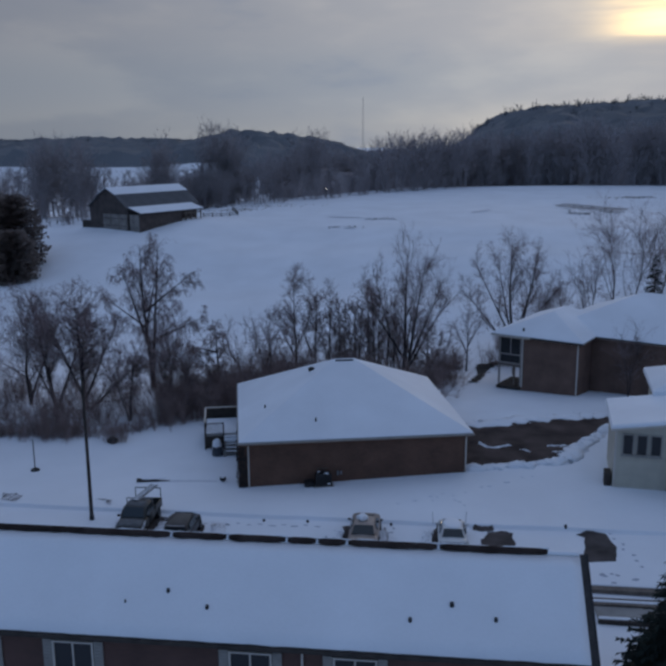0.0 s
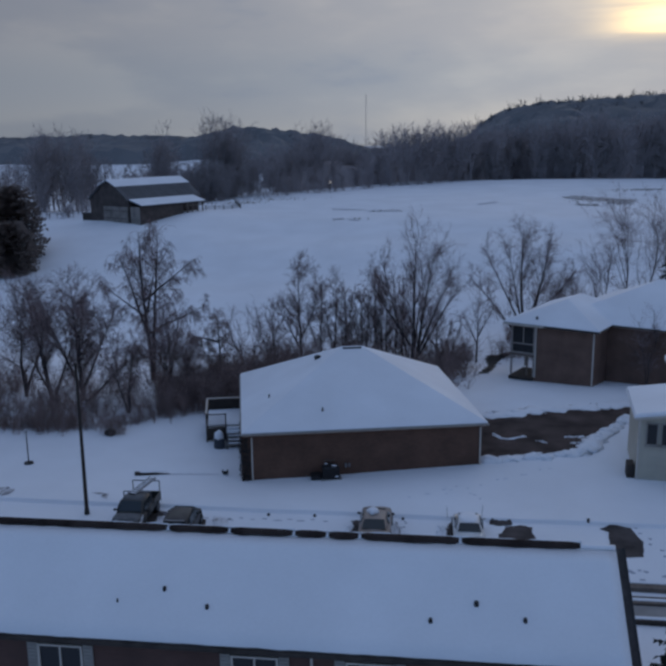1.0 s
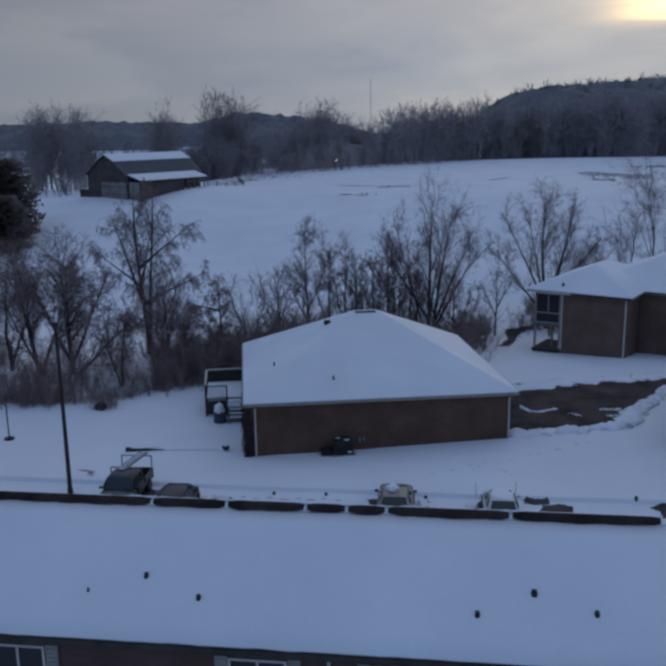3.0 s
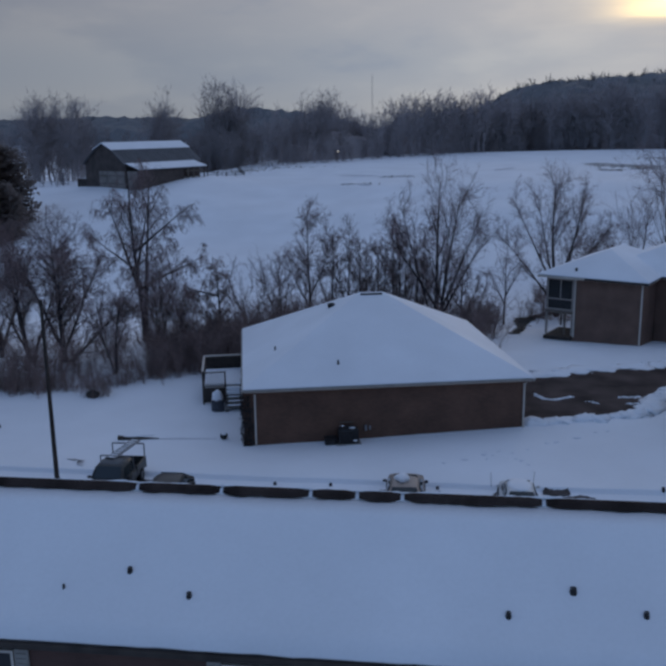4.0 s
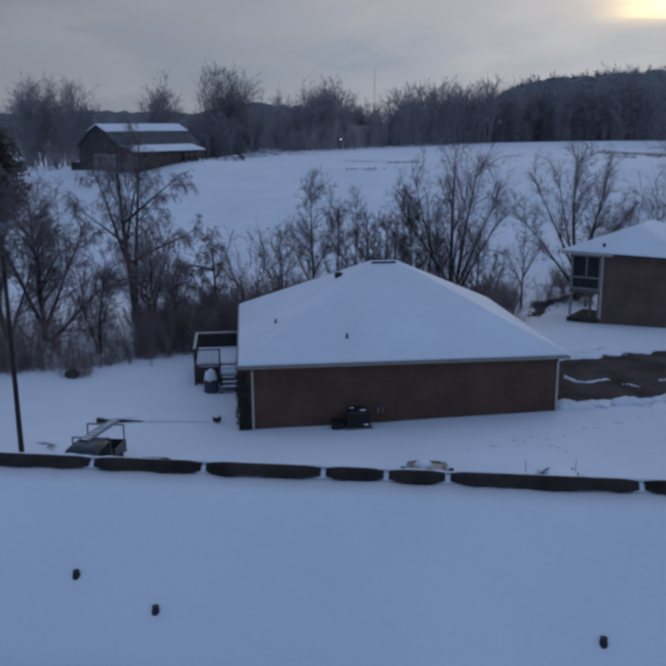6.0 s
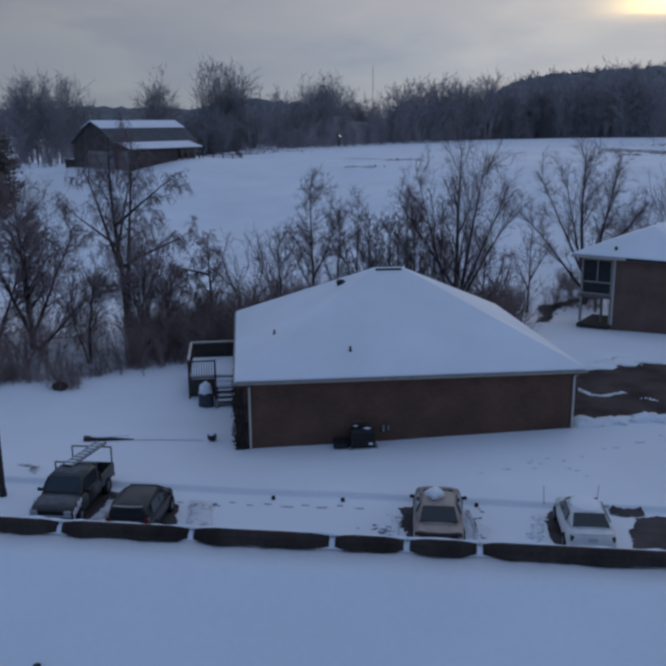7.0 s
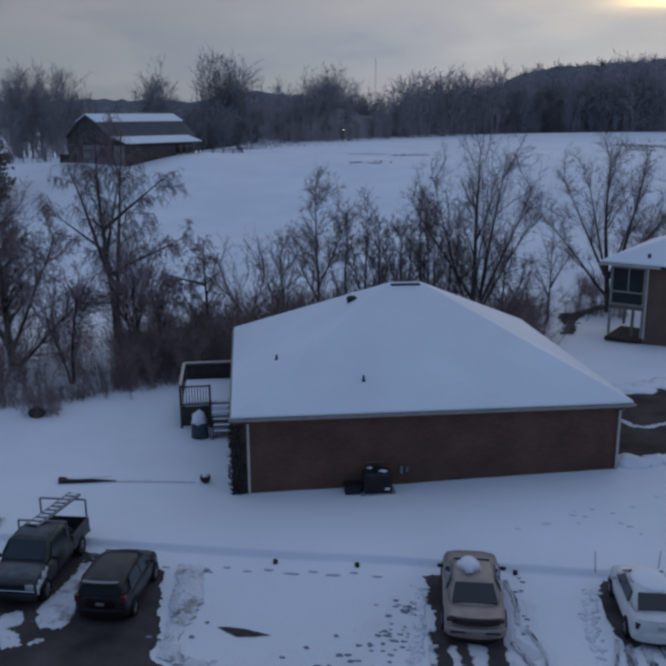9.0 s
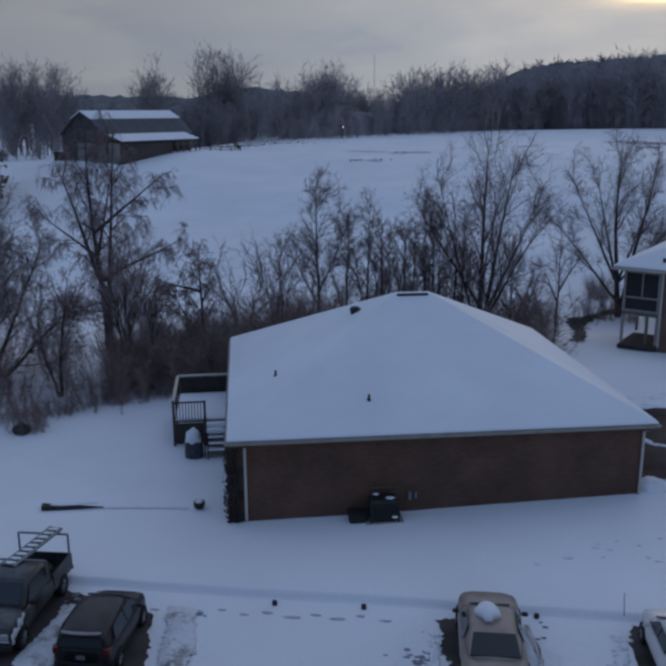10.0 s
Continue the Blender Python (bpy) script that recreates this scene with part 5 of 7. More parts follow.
for k, (tx, ty, th) in enumerate(((-2.6, 57.0, 9.6), (-1.0, 56.4, 9.8), (0.4, 57.6, 8.2), (1.6, 57.0, 8.4), (3.0, 56.2, 10.5), (4.2, 57.2, 9.8), (5.2, 55.4, 8.0), (9.2, 56.0, 7.4), (2.2, 55.5, 9.0), (3.8, 55.6, 9.4), (0.0, 56.5, 8.8), (5.8, 56.5, 9.4))):
    tree("bare_tree", "slender leafless tree in the thicket", tx, ty, 100 + k, th, 0.12, limbs=15, spread=0.65, detail=4, reach=0.45, crown_from=0.22, wiggle=0.12, leaders=((0, 0.0, 0.0, 1, 0.98, 1.0, 0.03), (0.2, -0.3 + 0.1 * (k % 8), 0.1, 0.9, 0.6, 0.7, 0.08)))


for k, (tx, ty, th) in enumerate(((-31, 37.5, 10.5), (-16.5, 38.0, 6.0), (-34, 42, 11.5), (-14.2, 43.0, 6.4), (24.0, 74.0, 8.0), (-15.8, 46.5, 7.4), (-12.6, 42.4, 5.4))):
    tree("bare_tree", "thin leafless tree standing in the brush", tx, ty, 70 + k, th, 0.13, forks=3, limbs=8, spread=0.55, detail=4)


def thicket_segments(seed, height):
    """Many thin stems from one foot."""
    rng = random.Random(seed)
    segs = []
    for k in range(11):
        a, t = rng.uniform(0, 2 * math.pi), rng.uniform(0.05, 0.5)
        d = Vector((math.cos(a) * math.sin(t), math.sin(a) * math.sin(t), math.cos(t)))
        p, r = Vector((rng.gauss(0, 0.35), rng.gauss(0, 0.35), -0.1)), rng.uniform(0.006, 0.012)
        n = 5
        h = height * rng.uniform(0.6, 1.05)
        for i in range(n):
            d = (d + Vector((rng.gauss(0, 0.16), rng.gauss(0, 0.16), 0.05))).normalized()
            q = p + d * h / n
            segs.append((p, q, r, r * 0.75, 1))
            r *= 0.75
            for m in range(6):
                e = (d + Vector((rng.gauss(0, 0.8), rng.gauss(0, 0.8), rng.gauss(0.1, 0.5)))).normalized()
                s = p.lerp(q, rng.random())
                u = s + e * h * rng.uniform(0.16, 0.36)
                segs.append((s, u, 0.004, 0.003, 3))
                for c in range(3):
                    e2 = (e + Vector((rng.gauss(0, 0.7), rng.gauss(0, 0.7), rng.gauss(0, 0.5)))).normalized()
                    s2 = s.lerp(u, rng.random())
                    segs.append((s2, s2 + e2 * h * rng.uniform(0.10, 0.20), 0.003, 0.002, 4))
            p = q
    return segs


def thicket_edge(x):
    return smooth_steps(x, (-40, -25, -18.8, -16, -13, -9), (31.0, 31.6, 32.4, 33.6, 36.8, 38.9))


def thickets():
    meshes = [raw_mesh("thicket", segs_to_geo(thicket_segments(40 + i, 1.0), (1, 3, 4), 0.0045, 0.0034), BRUSH) for i in range(5)]
    rng = random.Random(5)
    spots = []
    for k in range(48):      # west of the house
        t = rng.random()
        x = -38 + 29.5 * t
        edge = thicket_edge(x) + 0.4
        spots.append((x, edge + 15 * rng.random() ** 1.3, rng.uniform(1.2, 3.2)))
    for k in range(75):      # low dense growth along the edge of the lawn
        x = -38 + 29.5 * (k + rng.random()) / 75
        spots.append((x, thicket_edge(x) + rng.uniform(0.3, 1.8), rng.uniform(0.7, 1.7)))
    for k in range(60):      # behind the house
        spots.append((rng.uniform(-9, 10.5), rng.uniform(46, 61), rng.uniform(2.0, 4.6)))
    for k in range(20):      # along the creek to the east
        spots.append((rng.uniform(19, 38), rng.uniform(66, 80), rng.uniform(1.2, 3.0)))
    spots += [(10.8, 57.6, 2.6), (11.5, 58.8, 2.4), (11.7, 58.0, 1.7), (10.9, 57.0, 2.2), (16.6, 68.2, 2.4), (17.6, 69.0, 2.6), (18.6, 68.4, 2.3)]
    for k in range(34):      # dense vines beside the deck
        spots.append((rng.uniform(-13.4, -8.0), rng.uniform(39.6, 44.5), rng.uniform(2.2, 4.0)))
    for k in range(12):      # undergrowth between the willow and the lawn
        x = rng.uniform(-26, -12)
        spots.append((x, thicket_edge(x) + rng.uniform(1, 9), rng.uniform(2.0, 4.2)))
    spots += [(-15.8, 32.5, 1.7), (-15.4, 32.7, 1.4), (-16.1, 32.8, 1.5)]
    spots += [(10.4, 54.5, 2.5)]
    spots += [(18.2, 75.2, 1.9), (18.9, 75.6, 2.2), (19.5, 75.3, 2.0), (18.6, 76.0, 2.1), (11.7, 67.0, 2.4), (12.2, 67.3, 2.0), (11.3, 67.6, 2.6), (12.8, 67.6, 1.5)]
    for x, y, hgt in spots:
        ob = new("shrub", rng.choice(meshes))
        ob.matrix_basis = Matrix.Translation((x, y, land(x, y))) @ Matrix.Rotation(rng.uniform(0, 6.28), 4, "Z") @ Matrix.Diagonal((hgt * 0.95, hgt * 0.95, hgt, 1))
        tagged(ob, "tangled leafless brush growing out of the snow", "shrub", "brush along the creek")


thickets()


def conifer_geo(seed, height, width, rows=16, each=16, taper=0.8, dome=False):
    """A trunk with whorls of drooping sprays, each a fan of narrow blades."""
    rng = random.Random(seed)
    g = Geo()
    for i in range(rows):
        t = i / (rows - 1)
        z = height * (0.08 + 0.9 * t)
        shape = math.sqrt(max(0.0, 1 - ((t - 0.35) / 0.66) ** 2)) if dome else (1 - t) ** taper
        ln = width * shape * rng.uniform(0.85, 1.1) + 0.12
        for k in range(max(5, int(each * (1 - (0.3 if dome else 0.6) * t)))):
            a = rng.uniform(0, 2 * math.pi)
            l2 = ln * (rng.uniform(0.85, 1.02) if dome else rng.uniform(0.65, 1.1))
            d = Vector((math.cos(a), math.sin(a), (0.5 * (t - 0.4) if dome else -0.22) + rng.uniform(-0.12, 0.15)))
            s = Vector((-math.sin(a), math.cos(a), 0))
            base = Vector((0, 0, z + rng.uniform(-0.2, 0.2)))
            for j in range(9 if dome else 14):
                u = 0.2 + 0.8 * j / (8 if dome else 13)
                c = base + d * l2 * u
                wd = l2 * 0.26 * (1.15 - u)
                for sg in (-1, 1):
                    tip = c + s * sg * (wd + 0.14) * (1 if dome else rng.uniform(0.4, 1.0)) + d * 0.16 + (Vector((0, 0, 0)) if dome else Vector((rng.gauss(0, 0.07), rng.gauss(0, 0.07), rng.gauss(0, 0.06)))) + Vector((0, 0, rng.uniform(-0.55, 0.5) if dome else rng.uniform(-0.16, 0.02)))
                    g.add([c - d * 0.045 * l2, c + d * 0.05 * l2 + Vector((0, 0, 0.03)), tip], [(0, 1, 2)])
    return g


def conifer(x, y, seed, height, width, label, rows=16, each=16, taper=0.8, mat=None, dome=False):
    t = thing("evergreen_tree", label, "tree", Matrix.Translation((x, y, land(x, y) - 0.1)))
    part("trunk", Geo().tube((0, 0, -0.2), (0, 0, height * 0.97), height * 0.018 + 0.04, 0.02, 7), BARK, t)
    ob = new("crown", raw_mesh("crown", conifer_geo(seed, height, width, rows, each, taper, dome), mat or PINE))
    ob.parent = t
    return t


conifer(19.95, 0.4, 61, 8.4, 2.9, "dark evergreen dusted with snow beside the apartment block", 26, 30)
for cx, cy, ch, cw, cs in ((-62.6, 110.0, 12.2, 5.6, 62), (-69.5, 113.0, 13.0, 5.5, 63), (-59.6, 103.0, 8.0, 4.2, 64)):
    conifer(cx, cy, cs, ch, cw, "dark brownish rounded cedar at the edge of the field", 34, 22, 0.42, CEDAR, True)
conifer(36.5, 76.0, 65, 12.0, 3.0, "dark evergreen beyond the porch house", 22, 20)


# ---- woods beyond the field ----
def woods(name, label, mat, spots, detail, thin, seed, spread=(0.5, 0.85), fork=(1, 1, 2, 2), limbs=10, reach=0.75, bole=0.25, tilt=(0.08, 0.22), dome=(0.12, 0.68)):
    """Many leafless trees joined into one mesh; each spot is x, y, height."""
    rng = random.Random(seed)
    kinds = []
    for i in range(7):
        segs = grow_tree(random.Random(seed * 10 + i), 1.0, 0.016, forks=rng.choice(fork), limbs=limbs, spread=rng.uniform(*spread), detail=detail, crown_from=bole, tilt_range=tilt, dome=dome, wiggle=0.05, steps=(6, 3, 2, 1, 1), reach=reach, lift=0.16)
        vs, fs = [], []
        for p0, p1, r0, r1, lv in segs:
            if lv >= 2:
                blade(vs, fs, p0, p1 + (p1 - p0) * 0.3, thin, rng)
                continue
            d = (p1 - p0).normalized()
            a = d.orthogonal().normalized()
            b = d.cross(a)
            o = len(vs)
            ring = [a, -0.5 * a + 0.87 * b, -0.5 * a - 0.87 * b]
            rr0, rr1 = max(thin, min(r0, 0.016)), max(thin, min(r1, 0.016))
            vs += [p0 + rr0 * q for q in ring] + [p1 + rr1 * q for q in ring]
            fs += [(o, o + 1, o + 4), (o, o + 4, o + 3), (o + 1, o + 2, o + 5), (o + 1, o + 5, o + 4), (o + 2, o, o + 3), (o + 2, o + 3, o + 5)]
        kinds.append((np.array([tuple(v) for v in vs]), np.array(fs)))
    V, F, off = [], [], 0
    for x, y, hgt in spots:
        v, f = kinds[rng.randrange(len(kinds))]
        a = rng.uniform(0, 6.28)
        c, s = math.cos(a), math.sin(a)
        w = rng.uniform(0.85, 1.2)
        p = np.stack([(v[:, 0] * c - v[:, 1] * s) * hgt * w + x, (v[:, 0] * s + v[:, 1] * c) * hgt * w + y, v[:, 2] * hgt + land(x, y)], 1)
        V.append(p)
        F.append(f + off)
        off += len(v)
    V, F = np.concatenate(V), np.concatenate(F)
    me = bpy.data.meshes.new(name)
    me.from_pydata(V.tolist(), [], F.tolist())
    me.materials.append(mat)
    tagged(new(name, me), label, "woods", kind="stuff")


TALL_X = (-190, -62, -40, -30, -20, -16, -11, -8, 20, 60, 190)     # how tall the wood stands along its edge
TALL_Z = (13, 11.5, 12.5, 15.5, 15.5, 12.5, 12.5, 18.2, 20.2, 23, 26)


def edge_y(x):
    """Where the woods begin beyond the field."""
    return smooth_steps(x, (-220, -120, -70, -45, -36, 0, 30, 70, 130, 260), (150, 158, 165, 172, 178, 225, 252, 245, 235, 250))


def woods_spots():
    rng = random.Random(77)
    near, far, deep, tall_ones, open_ones = [], [], [], [], []
    for k in range(70):      # belt behind the barn
        x = rng.uniform(-64, -38)
        near.append((x, edge_y(x) + rng.uniform(4, 34), rng.uniform(8, 12)))
    for k in range(300):
        x = rng.uniform(-64, 126)
        y = edge_y(x) + 4 + 70 * rng.random() ** 1.4
        tall = smooth_steps(x, TALL_X, TALL_Z)
        if x > -36 or k % 2:
            near.append((x, y, tall * rng.uniform(0.82, 1.02)))
    for k in range(160):     # low growth at the wood's edge
        x = rng.uniform(-62, 130)
        near.append((x, edge_y(x) + 1 + 14 * rng.random(), rng.uniform(3, 8)))
    for k in range(26):      # open grove west of the barn, with snow between the boles
        x = rng.uniform(-112, -63)
        open_ones.append((x, 146 + 36 * rng.random(), rng.uniform(13, 18)))
    for k in range(100):      # hedge along its field side
        x = rng.uniform(-104, -62)
        near.append((x, 144 + rng.uniform(-1.5, 1.5), rng.uniform(2.0, 3.6)))
    # taller groups west of the notch
    for cx, cy, ch, count, wide in ((-82.5, 166, 22.5, 4, 3.5), (-76, 168, 22.5, 3, 3), (-58.2, 184, 22.0, 3, 1.6), (-46, 188, 23.5, 5, 2.8), (-25, 218, 20.5, 5, 4)):
        for k in range(count):
            tall_ones.append((cx + rng.uniform(-wide, wide), cy + rng.uniform(-5, 8), ch * rng.uniform(0.88, 1.05)))
    for k in range(330):     # deeper rows
        x = rng.uniform(-150, 170)
        y = edge_y(x) + 40 + 110 * rng.random()
        tall = smooth_steps(x, TALL_X, TALL_Z)
        if x > -0.36 * y:
            deep.append((x, y, tall * rng.uniform(0.75, 1.05)))
    for k in range(120):     # low country to the west
        x, y = rng.uniform(-260, -14), rng.uniform(290, 460)
        if x > -0.36 * y or k % 3:
            deep.append((x, y, rng.uniform(9, 14)))
    for k in range(300):
        x, y = rng.uniform(-420, 640), rng.uniform(600, 860)
        if land(x, y) > 12:
            far.append((x, y, rng.uniform(11, 16)))
    for k in range(150):     # along the crest of the hill
        x, y = rng.uniform(36, 330), rng.uniform(690, 800)
        far.append((x, y, rng.uniform(12, 20)))
    return near, far, deep, tall_ones, open_ones


near_spots, far_spots, deep_spots, tall_spots, open_spots = woods_spots()
woods("deep_woods", "leafless grey-brown woods behind the edge trees", WOODS, deep_spots, 2, 0.008, 6, limbs=8)
woods("woods_edge", "leafless grey-brown woods along the far edge of the field", WOODS, near_spots, 3, 0.0029, 3, (0.32, 0.55), (1, 1, 2, 2), 10)
woods("tall_woods", "tall leafless trees standing above the wood behind the barn", WOODS, tall_spots, 3, 0.0017, 9, (0.34, 0.50), (3, 4, 4), 10, 0.62, 0.34, (0.05, 0.24), (0.05, 0.60))
woods("open_grove", "tall leafless trees standing apart on the snow beside the barn", WOODS, open_spots, 3, 0.0022, 12, (0.40, 0.60), (2, 2, 3), 8, 0.55, 0.42, (0.06, 0.16), (0.08, 0.60))
woods("hill_woods", "leafless woods on the far hills, haze put into their colour", WOODS_FAR, far_spots, 2, 0.012, 4)


def canopy(name, label, mat, xs, depths, front, height, lump):
    """The closed tops of a wood: a lumpy sheet below the tallest trees, falling to the ground in front."""
    rng = random.Random(8)
    V, F = [], []
    n = len(depths)
    for x in xs:
        for j, d in enumerate(depths):
            y = front(x) + d
            z = 0 if j == 0 else height(x) * (1 + 0.25 * noise.noise(Vector((x * lump, y * lump, 2))) + rng.uniform(-0.30, 0.30))
            V.append((x + rng.uniform(-2, 2), y + rng.uniform(-2, 2), land(x, y) + z))
    for i in range(len(xs) - 1):
        for j in range(n - 1):
            a, b = i * n + j, (i + 1) * n + j
            F += [(a, b, b + 1), (a, b + 1, a + 1)]
    me = bpy.data.meshes.new(name)
    me.from_pydata(V, [], F)
    me.materials.append(mat)
    tagged(new(name, me), label, "woods", kind="stuff")


canopy("hill_canopy", "tree tops covering the far hills, haze put into their grey", WOODS_FAR, list(range(-700, 720, 8)), list(range(0, 520, 9)), lambda x: smooth_steps(x, (-700, -150, -60, 720), (610, 610, 480, 480)), lambda x: 10.0, 0.05)
canopy("wood_tops", "closed grey-brown tops of the leafless woods", WOODS, list(range(-34, 230, 4)), list(range(0, 126, 5)), lambda x: edge_y(x) + 22,
       lambda x: smooth_steps(x, (-190, -14, -8, 230), (0.34, 0.38, 0.50, 0.56)) * smooth_steps(x, TALL_X, TALL_Z), 0.09)


wall_vine()


# ---- parked vehicles ----
def wheel(parent, x, y, r, w=0.22, rim=GREY_METAL):
    """A wheel whose axle runs along x."""
    s = 1 if x > 0 else -1
    g = Geo()
    n = 20
    prof = [(-w / 2, r * 0.62), (-w / 2, r * 0.93), (-w / 2 + 0.03, r), (w / 2 - 0.03, r), (w / 2, r * 0.93), (w / 2, r * 0.62)]
    g.loft([[(x + dx, y + rr * math.cos(2 * math.pi * i / n), r + rr * math.sin(2 * math.pi * i / n)) for dx, rr in prof] for i in range(n)] + [[(x + dx, y + rr, r) for dx, rr in prof]], False)
    t = part("wheel", g, RUBBER, parent, "black tyre", True)
    g = Geo().tube((x - w * 0.35, y, r), (x + w * 0.35, y, r), r * 0.63, n=16)
    for k in range(5):
        a = 2 * math.pi * k / 5
        g.tube((x + s * w * 0.4, y, r), (x + s * w * 0.38, y + r * 0.58 * math.cos(a), r + r * 0.58 * math.sin(a)), 0.035, n=5)
    part("rim", g, rim, t, "metal rim")


def section(y, hw, z0, z1, tuck=0.07, crown=0.03):
    """A rounded cross-section of a body at one station along y."""
    h = z1 - z0
    half = [(hw - tuck, z0), (hw - 0.02, z0 + 0.16 * h), (hw, z0 + 0.45 * h), (hw - 0.015, z0 + 0.74 * h), (hw - 0.07, z1 - 0.03), (hw * 0.6, z1 + crown * 0.7), (0, z1 + crown)]
    return [(-x, y, z) for x, z in half] + [(x, y, z) for x, z in reversed(half[:-1])]


def cabin_section(y, hb, ht, zb, zt):
    half = [(hb, zb), (ht + (hb - ht) * 0.45, zb + (zt - zb) * 0.55), (ht, zt - 0.09), (ht - 0.10, zt - 0.01), (ht * 0.5, zt + 0.02), (0, zt + 0.028)]
    return [(-x, y, z) for x, z in half] + [(x, y, z) for x, z in reversed(half[:-1])]


def dense(stations, n=4):
    """Stations with smooth ones put in between."""
    out = []
    k = len(stations)
    for i in range(k - 1):
        p = [stations[max(0, i - 1)], stations[i], stations[i + 1], stations[min(k - 1, i + 2)]]
        for j in range(n):
            t = j / n
            out.append(tuple(0.5 * (2 * b + (c - a) * t + (2 * a - 5 * b + 4 * c - d) * t * t + (3 * b - a - 3 * c + d) * t ** 3) for a, b, c, d in zip(*p)))
    return out + [tuple(stations[-1])]


def curved_bar(hw, y, z, depth, height, bulge, n=12):
    """A bar across the car whose ends curve forwards, with rounded edges."""
    rings = []
    for i in range(n + 1):
        u = -1 + 2 * i / n
        k = 0.6 if i in (0, n) else 1.0
        yy = y + bulge * abs(u) ** 2.6
        a, b = depth / 2 * k, height / 2 * k
        rings.append([(u * hw, yy + dy, z + dz) for dy, dz in ((-a, -b * 0.6), (-a, b * 0.6), (-a * 0.5, b), (a, b), (a, -b), (-a * 0.5, -b))])
    return Geo().loft(rings)


def quad_panel(pts, out):
    """A thin glass panel on four corners, moved outwards by out."""
    p = [Vector(q) + Vector(out) * 2.6 for q in pts]
    return Geo().loft([p, [q - Vector(out) * 2.4 for q in p]])


def car(name, label, m, paint, body, cabin, glass, wheels, wr, tail, head, front_up=True):
    """A car with its nose towards +y. body: stations (y, half width, sill, top); cabin: (y, base, roof half width, belt, roof)."""
    c = thing(name, label, "car", m, "vehicles in the parking lot")
    sh = part("body", Geo().loft([section(*s) for s in dense(body)]), paint, c, "", True)
    part("roof", Geo().loft([cabin_section(*s) for s in dense(cabin)]), paint, c, "", True)
    for nm, pts, out in glass:
        part(nm, quad_panel(pts, out), CAR_GLASS, c, "dark glass")
    for x, y in wheels:
        s = 1 if x > 0 else -1
        n = 14
        arch = [(y + (wr + 0.05) * math.cos(math.pi * i / n), wr + (wr + 0.05) * math.sin(math.pi * i / n)) for i in range(n + 1)]
        part("wheel_arch", Geo().loft([[(xx, yy, zz) for yy, zz in arch] for xx in (s * (abs(x) - 0.2), s * (abs(x) + 0.105))]), RUBBER, c, "dark wheel arch")
        wheel(c, x + s * 0.02, y, wr)
    for pts, mat in tail:
        g = Geo()
        g.box(*pts, None, 0.02)
        part("tail_light", g, mat, c)
    for pts in head:
        part("headlight", Geo().box(*pts, None, 0.03), LAMP_CLEAR, c)
    return c


PAINT_TAN = material("tan_paint", (0.345, 0.282, 0.246), 0.4, 0.3, vary=0.12, scale=2, bump=0.02)
PAINT_WHITE = material("white_paint", (0.66, 0.66, 0.66), 0.45, vary=0.08, scale=2, bump=0.02)
TRIM_BLACK = material("black_plastic_and_shade", (0.012, 0.011, 0.012), 0.6, vary=0.2, scale=3, bump=0.05)
PAINT_DARK = material("charcoal_paint", (0.036, 0.033, 0.034), 0.33, 0.1, vary=0.3, scale=2, bump=0.05)
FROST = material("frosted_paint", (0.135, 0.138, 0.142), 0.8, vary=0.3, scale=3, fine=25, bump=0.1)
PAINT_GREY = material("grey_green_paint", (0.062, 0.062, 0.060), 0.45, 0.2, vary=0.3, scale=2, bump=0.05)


def mirrors(c, hw, y, z, mat):
    for s in (-1, 1):
        part("mirror", Geo().box(s * (hw + 0.11), y, z, 0.20, 0.10, 0.15, None, 0.04), mat, c)


